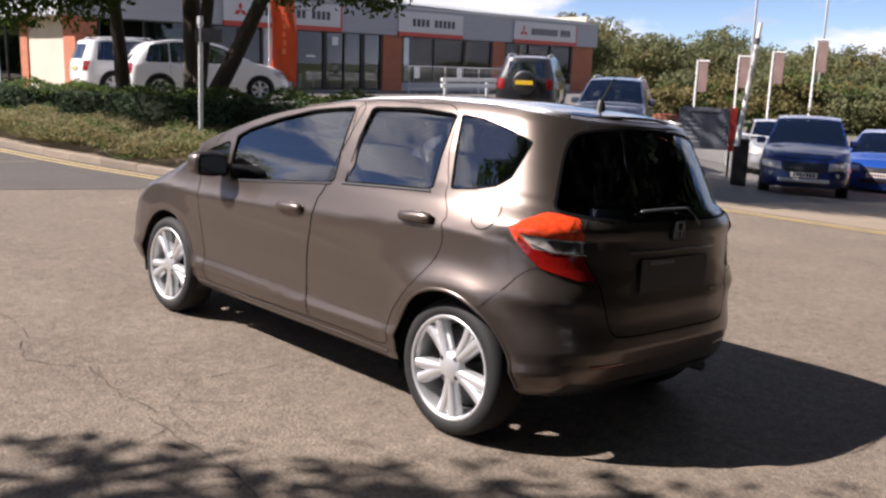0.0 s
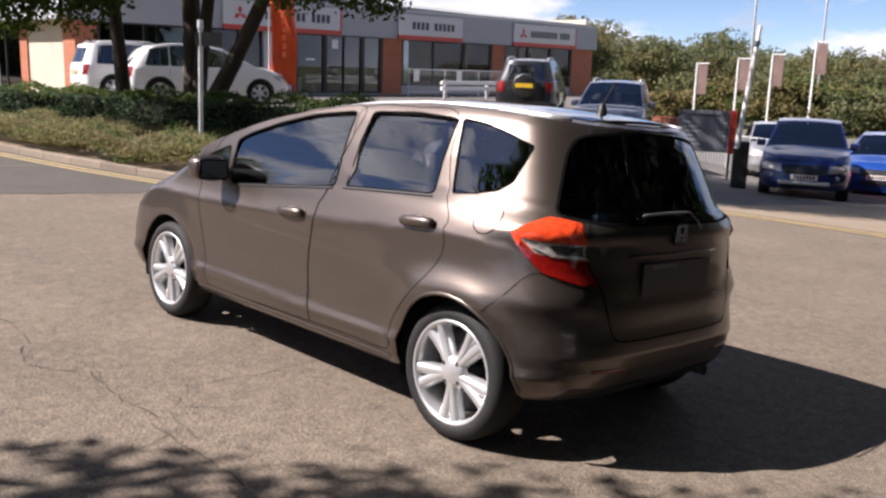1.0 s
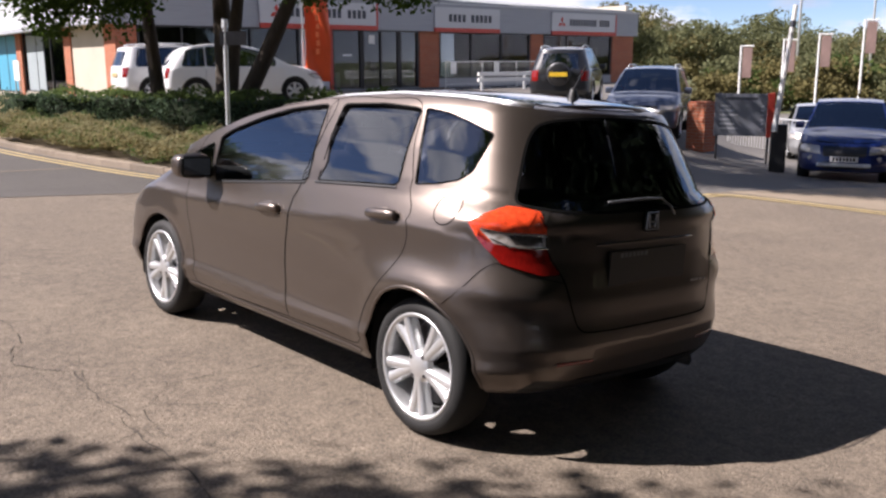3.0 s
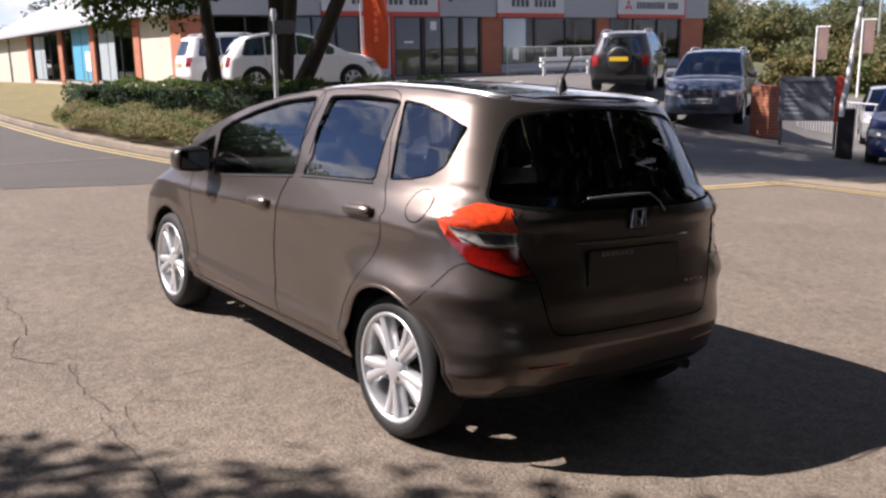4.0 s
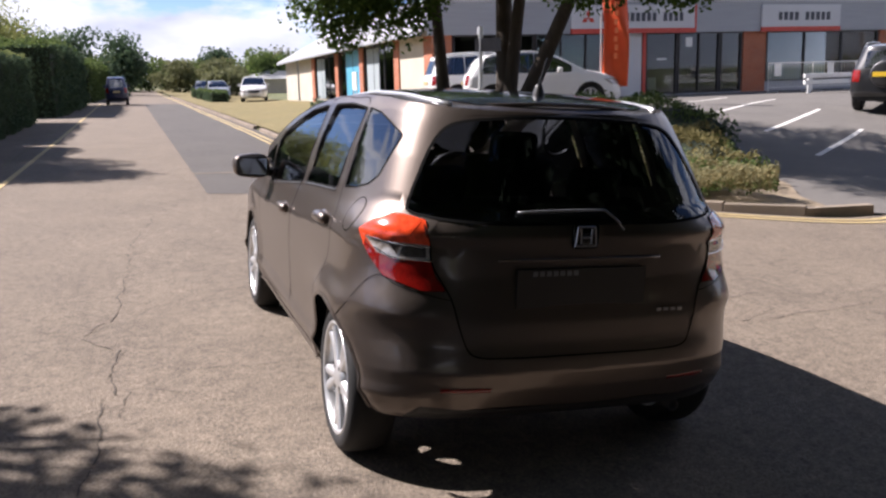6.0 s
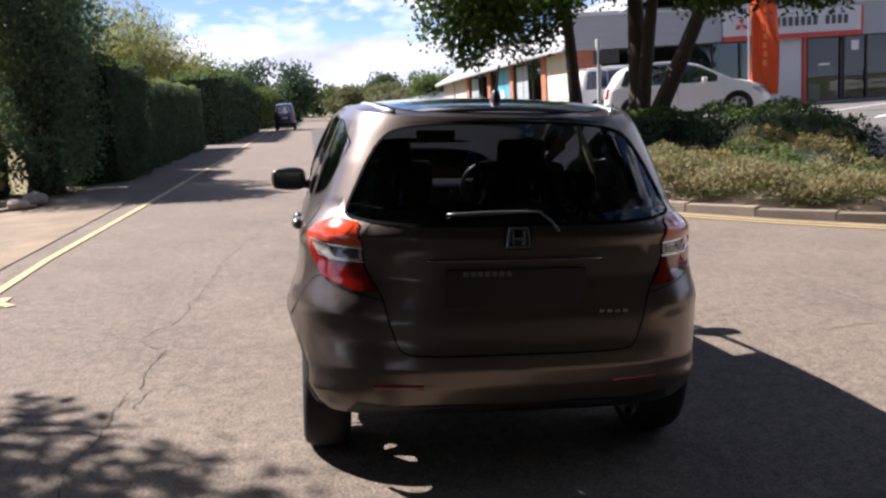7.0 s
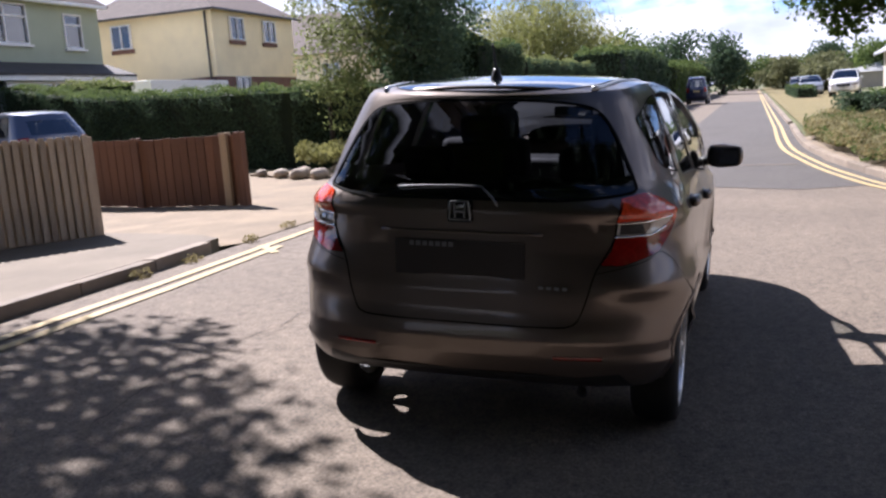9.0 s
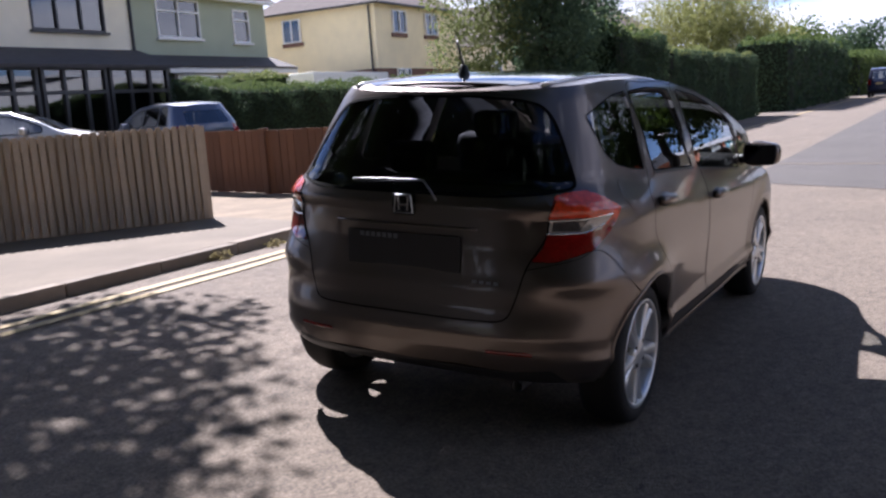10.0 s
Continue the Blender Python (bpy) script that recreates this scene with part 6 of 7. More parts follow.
for path in (((-9.5, 2.0), (-7.4, 1.8), (-5.6, 1.7), (-4.81, 1.63), (-4.45, 1.5), (-4.18, 1.7), (-3.7, 1.67), (-3.42, 1.68), (-2.9, 1.66), (-2.35, 1.6), (-1.7, 1.7)),
             ((-3.72, 2.76), (-3.68, 2.36), (-3.74, 2.02), (-3.45, 1.79), (-3.1, 1.74)),
             ((-4.05, 3.9), (-3.98, 4.45), (-3.72, 5.0), (-3.65, 5.6), (-3.8, 6.6))):
    for a, b in zip(path, path[1:]):
        crack(a, b, 0.07, 0.0075, 1 if rng.random() < 0.3 else 0)
crack((-3.25, 1.75), (-3.0, 0.6), 0.10, 0.0070, 1)
crack((-5.0, 0.4), (-4.6, 1.6), 0.10, 0.0070, 1)
crack((-4.2, 5.2), (-4.0, 9.2), 0.16, 0.0055, 2)
crack((-6.3, 7.4), (-2.2, 8.2), 0.16, 0.0060, 1)
crack((-2.0, 0.9), (-1.0, 1.9), 0.10, 0.0050, 1)
crack((-6.6, 3.2), (-7.2, 1.1), 0.14, 0.0060, 1)
crack((-12, 1.0), (-8.5, 2.9), 0.14, 0.0070, 1)
crack((-6.0, 12.6), (-2.5, 13.4), 0.3, 0.0100, 0)

# ---------------------------------------------------------------- fences
M["fence_pale"] = material("fence_pale", (0.40, 0.325, 0.245), 0.85, vary=0.15, scale=2, fine=0.2, fine_scale=40, bump=0.4, bump_scale=40, stretch=(6, 6, 0.6), per_object=0.16)
M["fence_brown"] = material("fence_brown", (0.164, 0.078, 0.045), 0.8, vary=0.18, scale=2, fine=0.2, fine_scale=40, bump=0.3, bump_scale=40, stretch=(6, 6, 0.6), per_object=0.15)
M["post_wood"] = material("post_wood", (0.42, 0.31, 0.20), 0.85, vary=0.15, scale=2, fine=0.2, bump=0.3, stretch=(6, 6, 0.6))


def fence(label, a, b, height, mat, step, tilt, posts, lift=0.1, face=0.44):
    fe = thing("fence", label, "fence")
    a, b = Vector((*a, 0)), Vector((*b, 0))
    d = b - a
    n = int(d.length / step)
    ang = math.degrees(math.atan2(d.y, d.x))
    me = finish(box(-step * face, step * face, -0.011, 0.011, 0, height, None, 0.004), "board", mat)
    for i in range(n):
        p = a + d * ((i + 0.5) / n)
        ob = new("board", me)
        ob.parent = fe
        ob.matrix_basis = pose(p.x, p.y, float(ground(p.x, p.y)) + lift + random.uniform(-0.005, 0.005), 0, random.uniform(-0.4, 0.4), ang + tilt)
    back = finish(box(-step * 0.44, step * 0.44, -0.045, -0.026, 0, height - 0.01, None, 0.004), "board", mat)
    for i in range(n + 1):
        p = a + d * (i / n)
        ob = new("board", back)
        ob.parent = fe
        ob.matrix_basis = pose(p.x, p.y, float(ground(p.x, p.y)) + lift + random.uniform(-0.02, 0.0), 0, 0, ang)
    for z in (0.25, height - 0.22):
        q = box(0, d.length, -0.085, -0.047, z, z + 0.07)
        bmesh.ops.transform(q, verts=q.verts, matrix=pose(a.x, a.y, float(ground(a.x, a.y)) + lift, 0, 0, ang))
        part("rail", q, mat, fe)
    for t, pm in posts:
        p = a + d * t
        q = box(-0.06, 0.06, -0.06, 0.06, -0.1, height + 0.03, None, 0.008)
        bmesh.ops.transform(q, verts=q.verts, matrix=pose(p.x, p.y, float(ground(p.x, p.y)) + lift, 0, 0, ang))
        part("post", q, M[pm], fe)
    return fe


fence("weathered pale close-board timber fence", (-6.45, -2.12), (0.1, -6.4), 1.07, M["fence_pale"], 0.085, 4, [], 0.09, 0.35)
fence("dark brown timber fence panel with a pale post", (-9.62, -2.28), (-10.1, -7.7), 0.98, M["fence_brown"], 0.15, 6, [(0.0, "fence_brown"), (0.045, "post_wood"), (0.34, "fence_brown"), (0.68, "fence_brown"), (1, "fence_brown")], 0.02)

# ---------------------------------------------------------------- houses across the driveway
M["render_green"] = material("render_green", (0.40, 0.44, 0.33), 0.9, vary=0.08, scale=1, fine=0.1, fine_scale=60, bump=0.3)
M["render_cream"] = material("render_cream", (0.85, 0.78, 0.62), 0.9, vary=0.08, scale=1, fine=0.1, fine_scale=60, bump=0.3)
M["render_yellow"] = material("render_yellow", (0.86, 0.73, 0.46), 0.9, vary=0.08, scale=1, fine=0.1, fine_scale=60, bump=0.3)
M["roof_tile"] = material("roof_tile", (0.090, 0.062, 0.052), 0.85, vary=0.2, scale=3, fine=0.25, fine_scale=14, bump=0.6, bump_scale=14)
M["roof_dark"] = material("roof_dark", (0.06, 0.055, 0.055), 0.8, vary=0.2, scale=3, fine=0.2, fine_scale=14, bump=0.5, bump_scale=14)
M["curtain"] = material("curtain", (0.55, 0.60, 0.70), 0.9, vary=0.12, scale=5, fine=0.0, stretch=(8, 8, 0.3))


def hip_roof(x0, x1, y0, y1, z, rise, over=0.4):
    bm = bmesh.new()
    x0, x1, y0, y1 = x0 - over, x1 + over, y0 - over, y1 + over
    h = min(x1 - x0, y1 - y0) / 2
    if x1 - x0 >= y1 - y0:
        r = [(x0 + h * 0.8, (y0 + y1) / 2, z + rise), (x1 - h * 0.8, (y0 + y1) / 2, z + rise)]
    else:
        r = [((x0 + x1) / 2, y0 + h * 0.8, z + rise), ((x0 + x1) / 2, y1 - h * 0.8, z + rise)]
    v = [bm.verts.new(p) for p in ((x0, y0, z), (x1, y0, z), (x1, y1, z), (x0, y1, z), *r)]
    if x1 - x0 >= y1 - y0:
        fs = ((0, 1, 5, 4), (2, 3, 4, 5), (1, 2, 5), (3, 0, 4), (3, 2, 1, 0))
    else:
        fs = ((1, 2, 5, 4), (3, 0, 4, 5), (0, 1, 4), (2, 3, 5), (3, 2, 1, 0))
    for f in fs:
        bm.faces.new([v[i] for i in f])
    return bm


def lean_to(x0, x1, yw, out, z0, z1):
    """A pent roof against a wall that faces +y."""
    bm = bmesh.new()
    v = [bm.verts.new(p) for p in ((x0, yw, z1), (x1, yw, z1), (x1, yw + out, z0), (x0, yw + out, z0))]
    bm.faces.new(v)
    r = bmesh.ops.extrude_face_region(bm, geom=bm.faces[:])
    bmesh.ops.translate(bm, verts=[e for e in r["geom"] if isinstance(e, bmesh.types.BMVert)], vec=(0, 0, -0.10))
    return bm


TURN = pose(1.3, 4.7, 0, 0, 0, 1.55) @ pose(-1.3, -4.7, 0)


def house_pair():
    y, g, e = -17.0, 0.2, 5.62
    for nm, x0, x1, wall, label in (("green_house", -26.7, -20.05, "render_green", "sage-green rendered semi-detached house with white windows"), ("cream_house", -20.0, -12.8, "render_cream", "cream rendered semi-detached house with a dark porch")):
        h = thing(nm, label, "house", TURN)
        part("wall", box(x0, x1, y - 8, y - 0.09, g, e), M[wall], h)
        part("roof", hip_roof(x0, x1, y - 8, y, e, 2.6, 0.35), M["roof_tile"], h)
        part("gutter", box(x0 - 0.1, x1 + 0.1, y + 0.25, y + 0.37, e - 0.10, e + 0.02, None, 0.02), M["frame_white"], h)
        part("soffit", box(x0, x1, y - 0.08, y + 0.25, e - 0.06, e - 0.02), M["frame_white"], h)
        if nm == "green_house":
            wins = [(-23.15, -21.15, 4.18, 5.48, 2, True), (-25.75, -24.85, 4.12, 5.3, 1, True)]
            fr = "frame_white"
        else:
            wins = [(-19.0, -16.4, 4.25, 5.45, 3, False)]
            fr = "frame_dark"
        for a, b, z0, z1, n, rl in wins:
            w = window_unit(h, "y", y + 0.02, a, b, z0, z1, n, fr, "glass_house", rl)
            part("curtain", box(a + 0.1, b - 0.1, y - 0.088, y - 0.083, z0 + 0.05, z1 - 0.05), M["curtain"], w)
            part("window_sill", box(a - 0.08, b + 0.08, y - 0.08, y + 0.12, z0 - 0.07, z0 - 0.002), M[fr], w)
        # wall skin in front, cut round the windows
        cuts = sorted((a, b, z0, z1) for a, b, z0, z1, *_ in wins)
        x = x0
        for a, b, z0, z1 in cuts:
            part("wall", box(x, a, y - 0.088, y, g, e - 0.06), M[wall], h)
            part("wall", box(a, b, y - 0.088, y, g, z0), M[wall], h)
            part("wall", box(a, b, y - 0.088, y, z1, e - 0.06), M[wall], h)
            x = b
        part("wall", box(x, x1, y - 0.088, y, g, e - 0.06), M[wall], h)
        if nm == "green_house":
            part("porch_roof", lean_to(-26.9, -20.3, y, 1.2, 3.18, 3.62), M["roof_dark"], h, "dark tiled pent roof")
            part("porch_fascia", box(-26.9, -20.3, y + 1.15, y + 1.2, 2.95, 3.12), M["frame_white"], h)
            part("bay_wall", box(-26.6, -20.6, y, y + 0.95, g, 1.6), M["render_green"], h)
            bw = window_unit(h, "y", y + 1.0, -23.9, -20.8, 1.6, 2.92, 3, "frame_white", "glass_house", True)
            part("curtain", box(-23.8, -20.9, y + 0.5, y + 0.51, 1.6, 2.9), M["curtain"], bw)
            window_unit(h, "y", y + 1.0, -26.4, -24.4, 1.6, 2.92, 2, "frame_white", "glass_house", True)
            part("downpipe", rod((-20.02, y + 0.06, g), (-20.02, y + 0.06, e), 0.045), M["frame_dark"], h)
        else:
            part("porch_roof", lean_to(-20.2, -12.6, y, 1.7, 3.15, 3.75), M["roof_dark"], h, "dark tiled pent roof")
            for a, b in ((-19.9, -17.6), (-17.5, -15.3), (-15.2, -12.9)):
                pw = window_unit(h, "y", y + 1.5, a, b, 0.9, 3.1, 3, "frame_dark", "glass_house", True, w=0.1)
                part("curtain", box(a + 0.12, b - 0.12, y + 1.20, y + 1.21, 1.25, 3.0), M["curtain"], pw, "pale net curtain")
            part("porch_sill", box(-19.9, -12.9, y + 1.3, y + 1.5, g, 0.9), M["frame_dark"], h)


house_pair()


def yellow_house():
    h = thing("yellow_house", "pale yellow rendered house over a brown brick ground floor", "house", TURN)
    x1, x0, y1, y0, g, m, e = -40.0, -49.0, -20.4, -28.0, 0.3, 3.55, 6.95
    part("brick_wall", box(x0, x1, y0, y1, g, m), M["brick_brown"], h)
    part("wall", box(x0 - 0.02, x1 + 0.03, y0 - 0.02, y1 + 0.03, m, e), M["render_yellow"], h)
    part("roof", hip_roof(x0, x1, y0, y1, e, 2.7, 0.45), M["roof_tile"], h)
    part("gutter", box(x0 - 0.45, x1 + 0.5, y1 + 0.36, y1 + 0.5, e - 0.1, e + 0.02, None, 0.02), M["frame_dark"], h)
    part("gutter", box(x1 + 0.36, x1 + 0.5, y0 - 0.4, y1 + 0.36, e - 0.1, e + 0.02, None, 0.02), M["frame_dark"], h)
    part("downpipe", rod((x1 + 0.1, y1 - 0.3, g), (x1 + 0.1, y1 - 0.3, e - 0.1), 0.05), M["frame_dark"], h)
    w = window_unit(h, "x", x1 + 0.16, -26.4, -25.2, 5.35, 6.6, 2, "frame_white", "glass_house")
    part("window_sill", box(x1 + 0.04, x1 + 0.14, -26.5, -25.1, 5.13, 5.33), M["brick_brown"], w)
    for a, b in ((-43.0, -41.6), (-46.6, -45.2)):
        w = window_unit(h, "y", y1 + 0.16, a, b, 5.45, 6.65, 2, "frame_white", "glass_house")
        part("window_sill", box(a - 0.1, b + 0.1, y1 + 0.04, y1 + 0.14, 5.23, 5.43), M["brick_brown"], w)
    w = window_unit(h, "y", y1 + 0.13, -43.2, -41.8, 2.45, 3.55, 2, "frame_white", "glass_house")
    part("chimney", box(-46, -45, -25, -24.2, 8, 10.6), M["brick_brown"], h)
    # flat-roofed garage beside it
    ga = thing("garage", "flat-roofed garage with a deep white fascia", "garage", TURN)
    part("garage_wall", box(-38.5, -33.0, -24.5, -19.5, 0.3, 2.55), M["brick_brown"], ga)
    part("garage_fascia", box(-38.8, -32.4, -24.8, -19.1, 2.55, 3.25, None, 0.03), M["frame_white"], ga)
    part("garage_door", box(-32.99, -32.94, -23.8, -20.2, 0.4, 2.4), M["frame_dark"], ga)
    sh = thing("garden_shed", "low white-edged flat-roofed lean-to", "shed", TURN)
    part("shed_wall", box(-41.5, -39.7, -19.9, -17.2, 0.3, 2.3), M["brick_brown"], sh)
    part("shed_fascia", box(-41.7, -39.5, -20.05, -17.0, 2.3, 2.55), M["frame_white"], sh)


yellow_house()
far = thing("far_house", "brown-roofed house half hidden by trees", "house")
part("wall", box(-66, -58, -22, -14, 0.2, 5.2), M["render_cream"], far)
part("roof", hip_roof(-66, -58, -22, -14, 5.2, 3.2), M["roof_tile"], far)
window_unit(far, "x", -57.86, -19.5, -18, 3.4, 4.6, 2, "frame_white", "glass_house")
gh = thing("gable_house", "grey rendered house with a steep dark tiled roof", "house")
part("wall", box(-69, -60, -33, -22.6, 0.2, 5.6), M["render_cream"], gh)
part("roof", hip_roof(-69, -60, -33, -22.6, 5.6, 3.4), M["roof_tile"], gh)
window_unit(gh, "x", -59.86, -25.6, -24.2, 3.6, 4.9, 2, "frame_white", "glass_house")
fb = thing("far_hall", "low white-roofed hall beyond the verge", "building")
part("wall", box(-106, -96, 13, 21, -1.0, 1.3), M["cream_wall"], fb)
part("roof", hip_roof(-106, -96, 13, 21, 1.3, 1.1), M["roof_sheet"], fb)

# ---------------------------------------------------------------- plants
# leaf_dark and leaf_ivy have bluish haze mixed into their colours
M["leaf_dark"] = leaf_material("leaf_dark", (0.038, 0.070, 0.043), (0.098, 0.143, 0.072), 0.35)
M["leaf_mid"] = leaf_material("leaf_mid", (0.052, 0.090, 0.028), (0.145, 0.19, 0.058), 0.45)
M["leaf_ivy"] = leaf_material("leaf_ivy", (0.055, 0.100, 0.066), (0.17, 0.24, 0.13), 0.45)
# leaves coloured nearly black to keep the unseen wood's sunlit side dark
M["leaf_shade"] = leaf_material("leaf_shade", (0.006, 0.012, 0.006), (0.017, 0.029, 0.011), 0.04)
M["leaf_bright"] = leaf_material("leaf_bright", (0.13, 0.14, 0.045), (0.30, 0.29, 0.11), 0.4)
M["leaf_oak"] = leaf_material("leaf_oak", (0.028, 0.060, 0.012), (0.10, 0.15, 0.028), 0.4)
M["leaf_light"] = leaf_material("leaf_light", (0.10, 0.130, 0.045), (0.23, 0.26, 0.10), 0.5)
M["leaf_willow"] = leaf_material("leaf_willow", (0.16, 0.19, 0.06), (0.34, 0.34, 0.13), 0.5)
M["leaf_dry"] = leaf_material("leaf_dry", (0.170, 0.145, 0.068), (0.340, 0.289, 0.145), 0.5)
M["leaf_grey"] = leaf_material("leaf_grey", (0.162, 0.157, 0.076), (0.340, 0.315, 0.178), 0.5)
# these two leaf colours are paled and greyed to paint in distance haze
M["leaf_autumn"] = leaf_material("leaf_autumn", (0.120, 0.108, 0.046), (0.225, 0.190, 0.075), 0.35)
M["leaf_far"] = leaf_material("leaf_far", (0.100, 0.112, 0.055), (0.185, 0.190, 0.090), 0.35)
M["bark"] = material("bark", (0.055, 0.042, 0.032), 0.95, vary=0.3, scale=6, fine=0.3, fine_scale=40, bump=1.0, bump_scale=24, stretch=(3, 3, 0.5))
# near-black: the shade deep inside a hedge, put into the core's colour
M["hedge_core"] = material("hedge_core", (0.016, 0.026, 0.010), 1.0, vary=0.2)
prng = np.random.default_rng(11)


def leaf_mesh(name, pts, size, mat, normals=None, droop=0.0, slim=0.5):
    """One small pointed blade at each point, turned at random or loosely along normals."""
    n = len(pts)
    pts = np.asarray(pts, float)
    a = prng.normal(size=(n, 3))
    if normals is not None:
        a = a * 0.75 + np.asarray(normals)
    a /= np.linalg.norm(a, axis=1, keepdims=True) + 1e-9
    r = prng.normal(size=(n, 3))
    if droop:
        r = r * (1 - droop) + np.array((0, 0, -1.0)) * droop * 2
    u = r - a * np.sum(a * r, 1, keepdims=True)
    u /= np.linalg.norm(u, axis=1, keepdims=True) + 1e-9
    w = np.cross(a, u)
    s = size * prng.uniform(0.6, 1.35, (n, 1))
    v = np.empty((n, 4, 3))
    v[:, 0] = pts - u * s * 0.5
    v[:, 1] = pts + w * s * 0.5 * slim + a * s * 0.08
    v[:, 2] = pts + u * s * 0.5
    v[:, 3] = pts - w * s * 0.5 * slim + a * s * 0.08
    me = bpy.data.meshes.new(name)
    me.vertices.add(4 * n)
    me.vertices.foreach_set("co", v.ravel())
    me.loops.add(4 * n)
    me.loops.foreach_set("vertex_index", np.arange(4 * n))
    me.polygons.add(n)
    me.polygons.foreach_set("loop_start", np.arange(0, 4 * n, 4))
    me.polygons.foreach_set("loop_total", np.full(n, 4))
    me.materials.append(mat)
    me.update(calc_edges=True)
    return me


def ball_points(n, centre, radii, shell=0.55):
    d = prng.normal(size=(n, 3))
    d /= np.linalg.norm(d, axis=1, keepdims=True)
    r = prng.uniform(shell ** 3, 1, (n, 1)) ** (1 / 3)
    return np.asarray(centre) + d * r * np.asarray(radii), d


def limb(a, b, r0, r1, bow=0.25, n=7):
    a, b = np.array(a, float), np.array(b, float)
    off = prng.normal(size=3) * bow * np.linalg.norm(b - a) * 0.25
    pts = [tuple(a + (b - a) * t + off * math.sin(t * math.pi)) for t in np.linspace(0, 1, n)]
    return tube(pts, 1.0, 8, [r0 + (r1 - r0) * t for t in np.linspace(0, 1, n)])


def tree(name, label, x, y, stems, clumps, leaf, mat, density=1.0, slim=0.5, droop=0.0, bough=True, lift=0.0, group=""):
    """A tree: leaning tapered stems, boughs to each clump, leaves gathered in many small sprays."""
    z = float(ground(x, y)) + lift
    t = thing(name, label, "tree", pose(x, y, z), group)
    tops = []
    for (dx, dy, h, r, bend) in stems:
        pts = [(dx * 0.12 * s, dy * 0.12 * s, 0) for s in (0,)] + [(dx * u + bend * math.sin(u * 3.1) * 0.3, dy * u + bend * math.cos(u * 2.3) * 0.2 - bend * 0.2, h * u) for u in np.linspace(0.08, 1, 9)]
        part("trunk", tube(pts, r, 12, [1.35, 1.1] + list(np.linspace(1.0, 0.45, 8))), M["bark"], t, "", True)
        tops.append(np.array(pts[-1]))
        tops.append(np.array(pts[6]))
    cp = []
    for (cx, cy, cz, rx, ry, rz, n) in clumps:
        c = np.array((cx, cy, cz))
        if bough and tops:
            src = min(tops, key=lambda q: np.linalg.norm(q - c))
            part("bough", limb(src, c + np.array((0, 0, -0.2 * rz)), 0.07, 0.02), M["bark"], t, "", True)
        sprays, _ = ball_points(max(8, int(n * density / 26)), c, (rx, ry, rz), 0.35)
        for s in sprays:
            q, _ = ball_points(26, s, (leaf * 3.6, leaf * 3.6, leaf * 2.6), 0.1)
            if droop:
                q[:, 2] -= prng.uniform(0, 1, 26) * droop
            cp.append(q)
    part("crown", leaf_mesh("crown", np.concatenate(cp), leaf, mat, None, 0.5 if droop else 0.25, slim), None, t)
    return t


